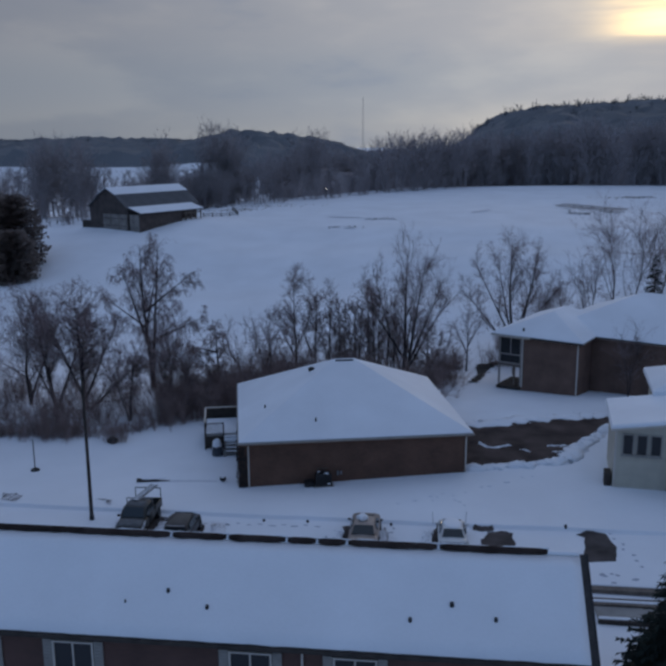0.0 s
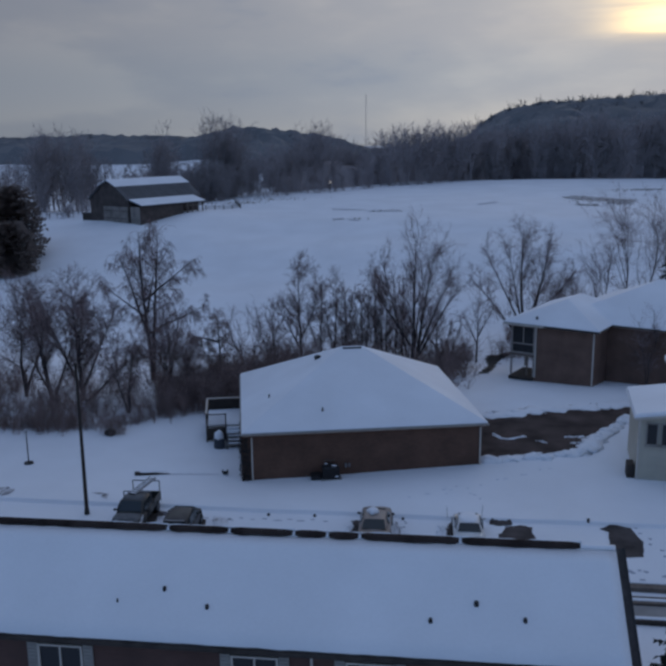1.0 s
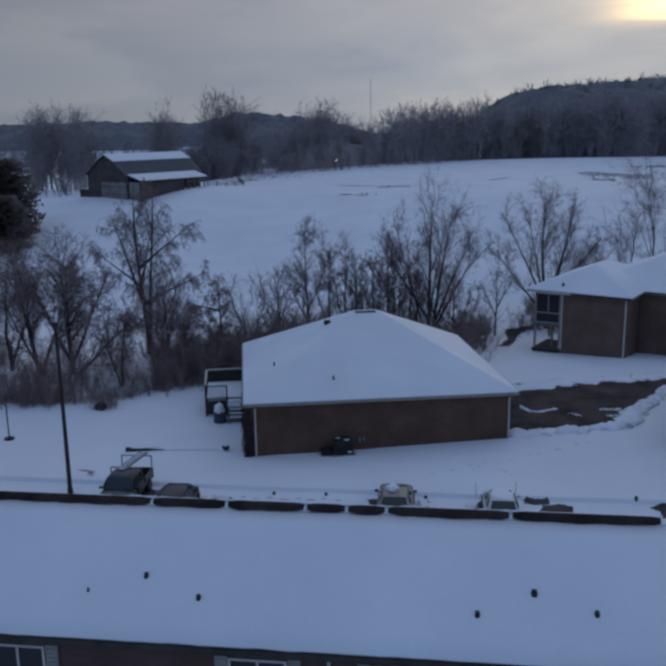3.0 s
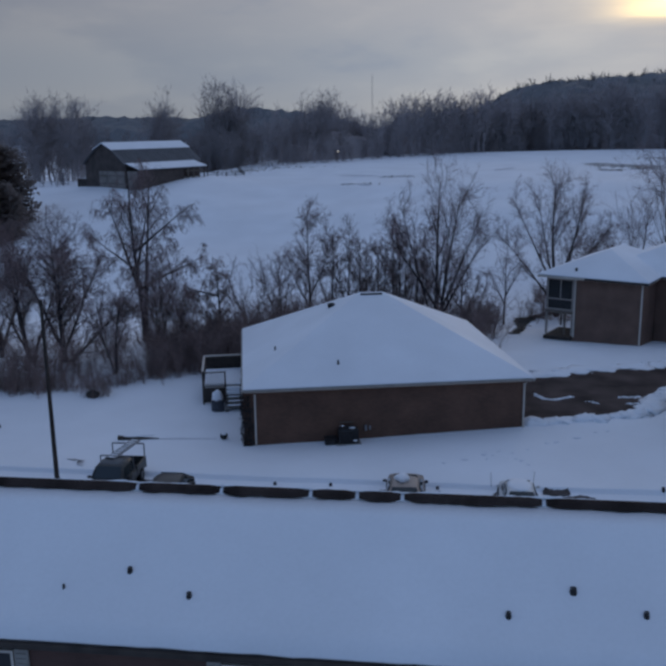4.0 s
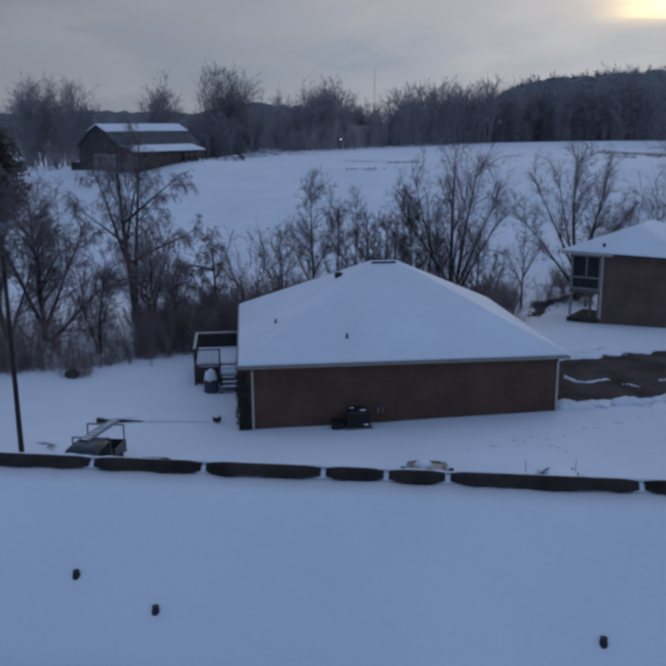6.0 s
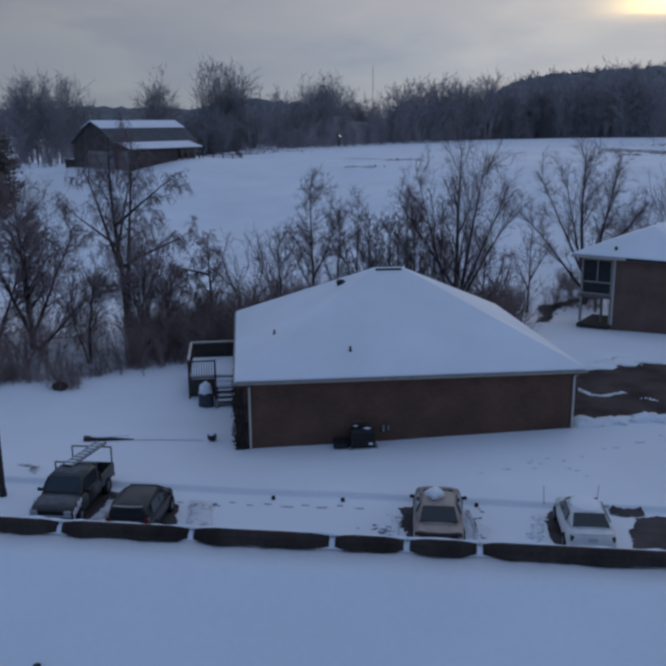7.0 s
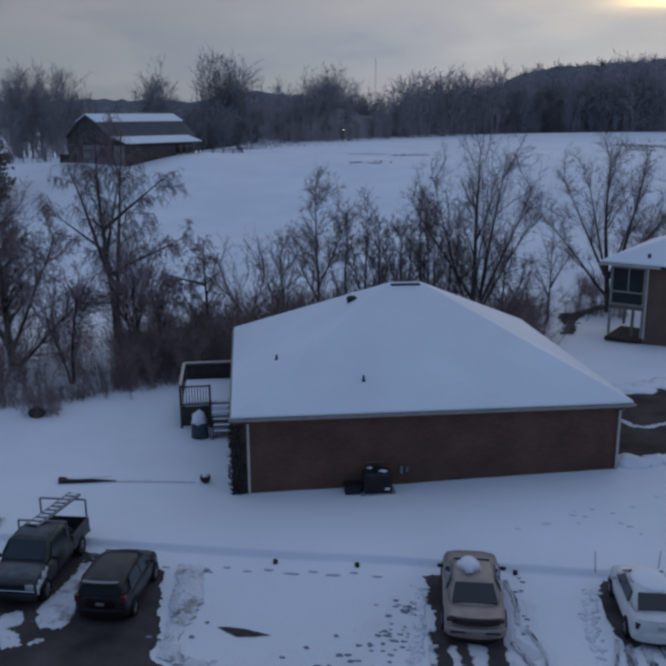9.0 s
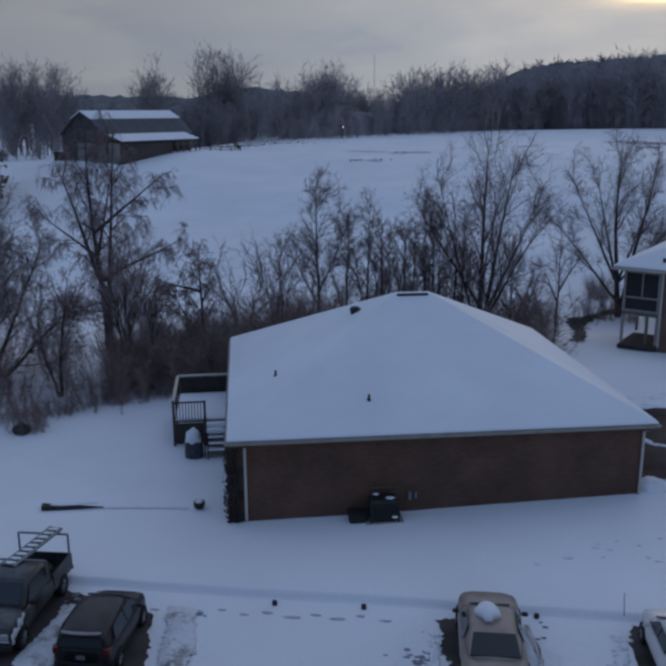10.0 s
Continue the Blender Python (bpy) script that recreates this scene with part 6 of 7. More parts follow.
def tan_coupe():
    m = pose(6.0, 16.58, land(5.98, 16.4) + 0.02, 0, 0, 1.0) @ Matrix.Diagonal((0.96, 0.90, 0.93, 1))
    c = car("coupe", "tan two-door coupe with a lump of snow on its roof", m, PAINT_TAN,
            [(-2.44, 0.66, 0.44, 0.86), (-2.38, 0.80, 0.36, 0.95), (-2.2, 0.89, 0.30, 1.0), (-1.6, 0.94, 0.25, 1.0), (0, 0.95, 0.24, 0.97), (1.2, 0.95, 0.25, 0.96), (2.0, 0.92, 0.27, 0.90), (2.42, 0.78, 0.38, 0.78)],
            [(-1.75, 0.74, 0.62, 0.98, 1.02), (-0.95, 0.82, 0.64, 0.98, 1.40), (0.1, 0.84, 0.66, 0.97, 1.45), (0.5, 0.84, 0.64, 0.97, 1.42), (1.25, 0.80, 0.66, 0.96, 1.0)],
            [("rear_window", [(-0.70, -1.66, 1.07), (0.70, -1.66, 1.07), (0.59, -0.98, 1.39), (-0.59, -0.98, 1.39)], (0, -0.012, 0.022)),
             ("windscreen", [(-0.62, 1.15, 1.06), (0.62, 1.15, 1.06), (0.55, 0.57, 1.40), (-0.55, 0.57, 1.40)], (0, 0.012, 0.022)),
             ("side_window", [(-0.835, -0.75, 1.02), (-0.835, 0.95, 1.02), (-0.70, 0.45, 1.33), (-0.70, -0.6, 1.33)], (-0.016, 0, 0.008)),
             ("side_window", [(0.835, -0.75, 1.02), (0.835, 0.95, 1.02), (0.70, 0.45, 1.33), (0.70, -0.6, 1.33)], (0.016, 0, 0.008))],
            [(-0.86, -1.45), (0.86, -1.45), (-0.86, 1.5), (0.86, 1.5)], 0.35,
            [], [(-0.6, 2.4, 0.66, 0.3, 0.08, 0.12), (0.6, 2.4, 0.66, 0.3, 0.08, 0.12)])
    part("trunk_lid", Geo().box(0, -2.05, 0.995, 1.5, 0.5, 0.06, None, 0.03), PAINT_TAN, c)
    part("trunk_lip", curved_bar(0.80, -2.40, 1.0, 0.14, 0.06, 0.14), PAINT_TAN, c)
    part("tail_light", curved_bar(0.86, -2.45, 0.855, 0.12, 0.22, 0.16), TAIL_DARK, c, "dark full-width tail light band")
    for s in (-1, 1):
        part("tail_lens", Geo().box(s * 0.46, -2.505, 0.86, 0.50, 0.03, 0.06, None, 0.01), TAIL_DULL, c, "red lens")
    part("rear_bumper", curved_bar(0.92, -2.47, 0.50, 0.22, 0.34, 0.20), PAINT_TAN, c)
    # shadow below the bumper is put into this dark apron bar
    part("apron_shade", curved_bar(0.84, -2.42, 0.28, 0.18, 0.14, 0.20), DARK, c, "lower apron darkened for the shadow below the bumper")
    for s in (-1, 1):
        part("bumper_vent", Geo().box(s * 0.52, -2.575, 0.58, 0.44, 0.03, 0.05), DARK, c)
    mirrors(c, 0.92, 0.75, 1.05, PAINT_DARK)
    part("snow_lump", Geo().blob((-0.14, -0.05, 1.50), 0.36, 0.50, 0.24, 6, 14, 0.5), SNOW_ROOF, c, "lump of snow", True)


def white_sedan():
    m = pose(11.28, 16.62, land(11.2, 16.5) + 0.02, 0, 0, 1.0) @ Matrix.Diagonal((0.95, 0.81, 0.88, 1))
    c = car("sedan", "white four-door sedan with snow on its roof", m, PAINT_WHITE,
            [(-2.34, 0.62, 0.46, 0.92), (-2.27, 0.76, 0.38, 1.02), (-2.08, 0.86, 0.30, 1.06), (-1.5, 0.90, 0.25, 1.05), (0, 0.90, 0.24, 0.98), (1.2, 0.90, 0.25, 0.96), (1.9, 0.87, 0.27, 0.88), (2.30, 0.74, 0.38, 0.74)],
            [(-1.75, 0.72, 0.60, 1.04, 1.08), (-1.05, 0.78, 0.60, 1.02, 1.43), (-0.2, 0.80, 0.62, 0.98, 1.48), (0.4, 0.80, 0.62, 0.97, 1.45), (1.3, 0.76, 0.64, 0.95, 0.99)],
            [("rear_window", [(-0.66, -1.70, 1.13), (0.66, -1.70, 1.13), (0.56, -1.08, 1.42), (-0.56, -1.08, 1.42)], (0, -0.012, 0.022)),
             ("windscreen", [(-0.60, 1.2, 1.05), (0.60, 1.2, 1.05), (0.54, 0.5, 1.42), (-0.54, 0.5, 1.42)], (0, 0.012, 0.022)),
             ("side_window", [(-0.795, -1.0, 1.05), (-0.795, -0.1, 1.03), (-0.66, -0.1, 1.37), (-0.66, -0.85, 1.35)], (-0.016, 0, 0.008)),
             ("side_window", [(-0.795, -0.02, 1.03), (-0.795, 0.95, 1.02), (-0.66, 0.42, 1.35), (-0.66, -0.02, 1.37)], (-0.016, 0, 0.008)),
             ("side_window", [(0.795, -1.0, 1.05), (0.795, 0.95, 1.02), (0.66, 0.42, 1.35), (0.66, -0.85, 1.35)], (0.016, 0, 0.008))],
            [(-0.82, -1.4), (0.82, -1.4), (-0.82, 1.4), (0.82, 1.4)], 0.33,
            [((-0.69, -2.20, 0.86, 0.22, 0.20, 0.22), TAIL_DARK), ((0.69, -2.20, 0.86, 0.22, 0.20, 0.22), TAIL_DARK)], [(-0.58, 2.27, 0.66, 0.28, 0.08, 0.14), (0.58, 2.27, 0.66, 0.28, 0.08, 0.14)])
    part("rear_bumper", curved_bar(0.88, -2.34, 0.50, 0.22, 0.34, 0.22), PAINT_WHITE, c)
    part("trunk_lip", curved_bar(0.74, -2.26, 1.06, 0.12, 0.05, 0.14), PAINT_WHITE, c)
    # dark apron bar carries the shadow under the tail
    part("apron_shade", curved_bar(0.80, -2.30, 0.28, 0.18, 0.12, 0.22), DARK, c, "lower apron darkened for the shadow below the bumper")
    part("number_plate", Geo().box(0, -2.345, 0.84, 0.34, 0.04, 0.15), PLATE, c, "pale plate with plain bars")
    mirrors(c, 0.86, 0.75, 1.02, PAINT_WHITE)
    part("roof_snow", Geo().blob((0, -0.15, 1.46), 0.60, 0.95, 0.10, 8, 14, 0.15), SNOW_ROOF, c, "thin snow on the roof", True)


def dark_hatchback():
    m = pose(-5.16, 15.80, land(-4.9, 16.2) + 0.02, 0, 0, 1.5) @ Matrix.Diagonal((0.95, 0.80, 0.89, 1))
    c = car("hatchback", "charcoal hatchback with an upright tail and a red tail light", m, PAINT_DARK,
            [(-2.06, 0.70, 0.40, 0.98), (-2.0, 0.82, 0.34, 1.03), (-1.85, 0.88, 0.28, 1.05), (-1.3, 0.90, 0.25, 1.05), (0, 0.90, 0.24, 1.02), (1.1, 0.89, 0.25, 1.0), (1.8, 0.85, 0.27, 0.92), (2.05, 0.76, 0.34, 0.84), (2.15, 0.62, 0.40, 0.76)],
            [(-2.02, 0.74, 0.60, 1.0, 1.10), (-1.96, 0.79, 0.64, 1.02, 1.40), (-1.78, 0.82, 0.67, 1.02, 1.55), (-1.1, 0.84, 0.69, 1.02, 1.62), (-0.3, 0.84, 0.69, 1.02, 1.63), (0.3, 0.83, 0.67, 1.0, 1.58), (0.85, 0.80, 0.66, 0.99, 1.32), (1.4, 0.77, 0.64, 0.98, 1.03)],
            [("rear_window", [(-0.66, -2.03, 1.10), (0.66, -2.03, 1.10), (0.57, -1.94, 1.42), (-0.57, -1.94, 1.42)], (0, -0.022, 0.004)),
             ("windscreen", [(-0.64, 1.28, 1.10), (0.64, 1.28, 1.10), (0.57, 0.5, 1.51), (-0.57, 0.5, 1.51)], (0, 0.012, 0.022)),
             ("side_window", [(0.835, -1.5, 1.09), (0.835, -0.35, 1.08), (0.715, -0.35, 1.48), (0.725, -1.3, 1.46)], (0.016, 0, 0.008)),
             ("side_window", [(0.835, -0.27, 1.08), (0.825, 0.9, 1.06), (0.70, 0.35, 1.46), (0.715, -0.27, 1.48)], (0.016, 0, 0.008)),
             ("side_window", [(-0.835, -1.5, 1.09), (-0.825, 0.9, 1.06), (-0.70, 0.35, 1.46), (-0.725, -1.3, 1.46)], (-0.016, 0, 0.008))],
            [(-0.81, -1.3), (0.81, -1.3), (-0.81, 1.32), (0.81, 1.32)], 0.34,
            [((-0.74, -1.97, 0.98, 0.20, 0.22, 0.25), TAIL_RED), ((0.74, -1.97, 0.98, 0.20, 0.22, 0.25), TAIL_RED)], [(-0.55, 2.1, 0.72, 0.28, 0.08, 0.14), (0.55, 2.1, 0.72, 0.28, 0.08, 0.14)])
    part("spoiler", curved_bar(0.60, -1.98, 1.555, 0.16, 0.035, 0.08), GREY_METAL, c, "pale edge of the hatch spoiler")
    # small pale bars stand in for the glint on each tail lens
    for s in (-1, 1):
        part("lens_glint", Geo().box(s * 0.76, -2.06, 1.05, 0.10, 0.03, 0.05, None, 0.01), LAMP_CLEAR, c, "pale glint built onto the tail light lens")
    part("rear_bumper", curved_bar(0.86, -2.09, 0.46, 0.18, 0.34, 0.18), TRIM_BLACK, c, "black bumper")
    # the tail's shadow side is painted on as a black panel
    part("hatch_shade", curved_bar(0.66, -2.06, 0.80, 0.06, 0.32, 0.06), TRIM_BLACK, c, "black panel for the shade on the tail")
    part("number_plate", Geo().box(0, -2.12, 0.80, 0.26, 0.04, 0.11), CONCRETE, c, "pale plate with plain bars")
    mirrors(c, 0.86, 0.75, 1.08, PAINT_DARK)


def pickup():
    """Nose towards -y in the lot; built nose towards +y and turned."""
    m = pose(-8.28, 16.72, land(-7.9, 16.8) + 0.02, 0, 0, 181.5) @ Matrix.Diagonal((0.97, 0.83, 0.95, 1))
    c = thing("pickup_truck", "old grey pickup truck carrying a ladder on its rack", "truck", m, "vehicles in the parking lot")
    hood = [(0.65, 0.90, 0.40, 1.12), (1.2, 0.90, 0.40, 1.12), (2.0, 0.88, 0.42, 1.08), (2.45, 0.84, 0.45, 1.02), (2.58, 0.78, 0.5, 0.92)]
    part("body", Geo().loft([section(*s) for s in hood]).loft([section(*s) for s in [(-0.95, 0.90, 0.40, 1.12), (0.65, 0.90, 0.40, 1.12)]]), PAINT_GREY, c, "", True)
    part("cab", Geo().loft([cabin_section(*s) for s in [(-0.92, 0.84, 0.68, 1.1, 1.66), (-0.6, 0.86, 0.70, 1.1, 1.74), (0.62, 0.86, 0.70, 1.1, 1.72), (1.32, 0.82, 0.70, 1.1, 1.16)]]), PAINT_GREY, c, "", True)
    for nm, pts, out in (("windscreen", [(-0.68, 1.27, 1.19), (0.68, 1.27, 1.19), (0.60, 0.71, 1.66), (-0.60, 0.71, 1.66)], (0, 0.014, 0.02)),
                         ("rear_window", [(-0.6, -0.925, 1.2), (0.6, -0.925, 1.2), (0.56, -0.9, 1.58), (-0.56, -0.9, 1.58)], (0, -0.02, 0)),
                         ("side_window", [(-0.85, -0.7, 1.15), (-0.85, 1.08, 1.15), (-0.72, 0.62, 1.60), (-0.72, -0.6, 1.60)], (-0.016, 0, 0.008)),
                         ("side_window", [(0.85, -0.7, 1.15), (0.85, 1.08, 1.15), (0.72, 0.62, 1.60), (0.72, -0.6, 1.60)], (0.016, 0, 0.008))):
        part(nm, quad_panel(pts, out), CAR_GLASS, c, "dark glass")
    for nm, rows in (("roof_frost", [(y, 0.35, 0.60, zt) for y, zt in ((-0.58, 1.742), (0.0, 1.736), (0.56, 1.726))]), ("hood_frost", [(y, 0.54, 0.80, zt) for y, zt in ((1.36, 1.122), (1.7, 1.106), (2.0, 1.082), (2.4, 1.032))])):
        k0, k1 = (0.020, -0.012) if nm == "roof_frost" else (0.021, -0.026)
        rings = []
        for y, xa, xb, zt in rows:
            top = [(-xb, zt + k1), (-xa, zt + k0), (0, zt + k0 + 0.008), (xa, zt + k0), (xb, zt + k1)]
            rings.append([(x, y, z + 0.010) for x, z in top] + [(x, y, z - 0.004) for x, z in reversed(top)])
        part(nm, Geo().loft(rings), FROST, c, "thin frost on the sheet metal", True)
    # open bed
    bed = Geo()
    for s in (-1, 1):
        bed.box(s * 0.86, -1.85, 0.84, 0.10, 1.75, 0.6, None, 0.03)
    bed.box(0, -1.0, 0.84, 1.62, 0.06, 0.6).box(0, -1.85, 0.58, 1.62, 1.75, 0.08)
    part("bed", bed, PAINT_GREY, c)
    part("tailgate", Geo().box(0, -2.74, 0.82, 1.72, 0.07, 0.56, None, 0.02), PAINT_GREY, c)
    part("bed_load", Geo().blob((0.1, -2.0, 0.75), 0.6, 0.6, 0.18, 3, 12, 0.4), DARK, c, "dark load in the bed")
    part("front_bumper", Geo().box(0, 2.62, 0.52, 1.80, 0.14, 0.26, None, 0.05), DARK, c, "dark bumper")
    part("grille_bar", Geo().box(0, 2.63, 0.72, 1.70, 0.06, 0.06, None, 0.02), CHROME, c, "chrome bar above the bumper")
    part("rear_bumper", Geo().box(0, -2.84, 0.52, 1.74, 0.14, 0.18, None, 0.04), DARK, c)
    part("grille", Geo().box(0, 2.58, 0.83, 1.0, 0.08, 0.22, None, 0.02), DARK, c)
    for s in (-1, 1):
        part("headlight", Geo().box(s * 0.66, 2.56, 0.83, 0.28, 0.08, 0.2, None, 0.02), LAMP_CLEAR, c)
        g = Geo()
        for k in range(6):
            g.blob((s * 0.875, 1.55 + 0.17 * k, 1.02 - 0.05 * k - 0.07 * (k % 2)), 0.035, 0.10, 0.10 + 0.05 * (k % 3), 5 + s + k, 8, 0.5)
        part("fender_snow", g, SNOW_ROOF, c, "snow caught in streaks on the fender", True)
    mirrors(c, 0.88, 1.0, 1.2, DARK)
    for x, y in ((-0.82, -1.75), (0.82, -1.75), (-0.82, 1.72), (0.82, 1.72)):
        wheel(c, x, y, 0.38, 0.25)
    # rack and ladder
    for y, top in ((-2.6, 1.86), (-0.55, 1.84)):
        g = Geo()
        for s in (-0.86, 0.86):
            g.tube((s, y, 1.1), (s, y, top), 0.04, n=6)
        g.tube((-0.86, y, top), (0.86, y, top), 0.04, n=6)
        part("rack", g, GREY_METAL, c, "tubular ladder rack")
    g = Geo()
    a, b = Vector((0.22, -0.15, 1.82)), Vector((-0.42, -2.75, 2.02))
    side = (b - a).cross(Vector((0, 0, 1))).normalized() * 0.21
    for s in (-1, 1):
        g.tube(a + side * s, b + side * s, 0.06, n=5)
    for k in range(9):
        p = a + (b - a) * (k + 0.5) / 9
        g.tube(p - side, p + side, 0.022, n=5)
    part("ladder", g, GREY_METAL, c, "metal ladder")
    q = [a - side * 0.95, a + side * 0.95, b + side * 0.95, b - side * 0.95]
    part("plank", Geo().loft([[v + Vector((0, 0, dz)) for v in q] for dz in (-0.03, 0.02)]), PAINT_GREY, c, "grey scaffold plank under the ladder")
    g = Geo()
    for k in range(9):
        p = a + (b - a) * (k + 0.5) / 9
        g.blob(p + Vector((0, 0, 0.03)), 0.22, 0.10, 0.03, k, 8, 0.4)
    part("ladder_snow", g, SNOW_ROOF, c, "snow on the rungs", True)


tan_coupe()
white_sedan()
dark_hatchback()
pickup()


# ---- yard and lot details ----
def bollard(x, y):
    z = land(x, y)
    b = thing("marker_post", "short dark post at the head of a parking bay", "post", Matrix.Translation((x, y, z)), "posts along the kerb")
    part("post", Geo().tube((0, 0, -0.2), (0, 0, 0.10), 0.085, 0.08, 12).blob((0, 0, 0.10), 0.082, 0.082, 0.07, 1, 12, 0.05), DARK, b, "", True)
    part("snow_cap", Geo().blob((0.01, 0.03, 0.155), 0.04, 0.035, 0.02, 1, 8), SNOW_ROOF, b, "dab of snow", True)


for px, py in ((-0.62, 18.5), (2.2, 18.55), (7.5, 18.7), (18.3, 19.0)):
    bollard(px, py)


def stake(x, y, tilt):
    t = thing("stake", "thin grey marker stake in the snow", "stake", Matrix.Translation((x, y, land(x, y))), "stakes along the kerb")
    part("rod", Geo().tube((0, 0, -0.2), (tilt, 0, 0.75), 0.016, 0.012, 6), GREY_METAL, t)


stake(10.15, 18.95, -0.06)
stake(12.15, 19.05, 0.05)


def utility_pole():
    x, y = -11.7, 17.55
    t = thing("utility_pole", "slim dark pole standing in the snow", "pole", Matrix.Translation((x, y, land(x, y))))
    part("shaft", Geo().tube((0, 0, -0.4), (0, 0, 9.5), 0.13, 0.08, 10), WOOD_DARK, t)
    part("foot_collar", Geo().tube((0, 0, -0.1), (0, 0, 0.3), 0.17, 0.15, 10), DARK, t)


utility_pole()


def sign_post():
    x, y = -19.3, 25.5
    t = thing("sign_post", "thin dark post with a round foot", "post", Matrix.Translation((x, y, land(x, y))))
    part("shaft", Geo().tube((0, 0, -0.2), (0, 0, 2.4), 0.045, 0.04, 8), DARK, t)
    part("foot", Geo().tube((0, 0, -0.05), (0, 0, 0.12), 0.36, 0.30, 12), DARK, t)


sign_post()


def fire_pit():
    x, y = -5.0, 25.35
    t = thing("kettle", "small dark round kettle with snow inside", "kettle", Matrix.Translation((x, y, land(x, y))) @ Matrix.Scale(0.75, 4))
    g = Geo().loft([[(r * math.cos(2 * math.pi * i / 14), r * math.sin(2 * math.pi * i / 14), z) for i in range(14)] for r, z in ((0.14, 0.0), (0.27, 0.12), (0.31, 0.28), (0.29, 0.40), (0.24, 0.40), (0.2, 0.3))])
    part("bowl", g, DARK, t, "", True)
    part("snow", Geo().blob((0, 0.02, 0.38), 0.22, 0.22, 0.1, 2, 10), SNOW_ROOF, t, "snow in the bowl", True)


fire_pit()


def timber():
    x, y = -9.9, 24.45
    t = thing("timber", "dark timber beam half buried in snow", "timber", Matrix.Translation((x, y, land(x, y))) @ pose(0, 0, 0, 0, 0, 15))
    part("beam", Geo().loft([[(-1.15, -0.16, -0.05), (-1.15, 0.16, -0.05), (-1.15, 0.16, 0.26), (-1.15, -0.16, 0.26)], [(1.2, -0.04, -0.12), (1.2, 0.04, -0.12), (1.2, 0.04, 0.0), (1.2, -0.04, 0.0)]]), WOOD_DARK, t)
    part("snow", Geo().blob((0.0, 0.05, 0.2), 1.1, 0.14, 0.05, 7, 10), SNOW_ROOF, t, "snow along the top", True)


timber()


def stump(x, y, r, seed):
    t = thing("stump", "dark tree stump at the edge of the thicket", "stump", Matrix.Translation((x, y, land(x, y))))
    part("wood", Geo().blob((0, 0, 0.1), r * 0.9, r * 0.7, 0.42, seed, 16, 0.35), WOOD_DARK, t, "", True)


stump(-15.9, 32.3, 0.5, 2)


def dark_clods(name, label, spots, mat, category, seed=1, long=1.0):
    rng = random.Random(seed)
    g = Geo()
    for x, y, r in spots:
        g.blob((x, y, land(x, y) + 0.016), r * long * rng.uniform(0.8, 1.5), r * rng.uniform(0.5, 1.0), r * 0.22, rng.randint(0, 99), 8, 1.0)
    ob = new(name, g.mesh(name, mat))
    tagged(ob, label, category, kind="stuff")


rng = random.Random(9)
# creek cut with dark banks
creek_line = ((14.0, 55.8), (14.7, 59.0), (15.2, 63.4), (15.7, 66.6), (16.6, 68.3), (18.4, 70.3), (21.5, 72.6))
creek = []
for (xa, ya), (xb, yb) in zip(creek_line, creek_line[1:]):
    for k in range(7):
        t = (k + rng.random()) / 7
        creek.append((xa + (xb - xa) * t + rng.gauss(0, 0.22), ya + (yb - ya) * t + rng.gauss(0, 0.3), rng.uniform(0.12, 0.36)))
creek += [(11.9 + 0.5 * rng.gauss(0, 1), 67.2 + rng.gauss(0, 0.5), rng.uniform(0.4, 0.9)) for t in range(8)]
patch("creek_bed", [(13.7, 55.6), (14.4, 55.7), (15.3, 59.8), (15.8, 64.6), (16.7, 67.2), (17.6, 68.8), (19.3, 70.2), (22.0, 72.2), (22.0, 73.3), (19.4, 71.7), (17.2, 69.6), (15.9, 68.7), (14.8, 68.2), (14.8, 63.2), (14.3, 59.0)], MUD, "dark narrow creek bed winding through the snow", lift=0.07, ragged=0.4, seed=51, category="creek")
dark_clods("creek_bank", "dark wet bank of the creek showing through the snow", creek, MUD, "bank", 2)
# footprints across the lot: raised blobs, the hollows' shade put into their colour
prints = [(-4.3 + 0.72 * k + rng.gauss(0, 0.06), 17.82 + 0.02 * k + (0.09 if k % 2 else -0.09), 0.075) for k in range(11)]
dark_clods("footprints", "row of footprints beside the kerb", prints, PRINT, "snow", 4, 2.4)
prints = []
for k in range(11):      # two people's way across the lot
    prints += [(0.9 + 0.26 * k + rng.gauss(0, 0.05), 12.0 + 0.27 * k + (0.12 if k % 2 else -0.12), rng.uniform(0.07, 0.10)), (1.0 + 0.30 * k + rng.gauss(0, 0.05), 11.7 + 0.28 * k + (0.12 if k % 2 else -0.12), rng.uniform(0.055, 0.085))]
prints += [(4.05 + rng.gauss(0, 0.2), 16.1 + rng.gauss(0, 0.28), rng.uniform(0.05, 0.10)) for k in range(22)]
prints += [(3.6 + rng.gauss(0, 0.3), 14.2 + rng.gauss(0, 0.9), rng.uniform(0.04, 0.075)) for k in range(34)]
prints += [(3.1 + rng.gauss(0, 0.15), 12.5 + rng.gauss(0, 0.1), rng.uniform(0.06, 0.11)) for k in range(4)]
prints += [(0.6, 13.2, 0.07), (1.2, 13.75, 0.08), (2.0, 14.4, 0.07)]
dark_clods("footprints", "trodden footprints crossing the snowy lot", prints, PRINT_DARK, "snow", 3, 1.2)
prints = [(7.5 + 0.15 * math.sin(k) + rng.gauss(0, 0.05), 15.2 + 3.2 * k / 9 + rng.gauss(0, 0.1), rng.uniform(0.04, 0.08)) for k in range(10)]
prints += [(-2.9 + rng.gauss(0, 0.35), 13.2 + 4.6 * rng.random(), rng.uniform(0.03, 0.09)) for k in range(26)]
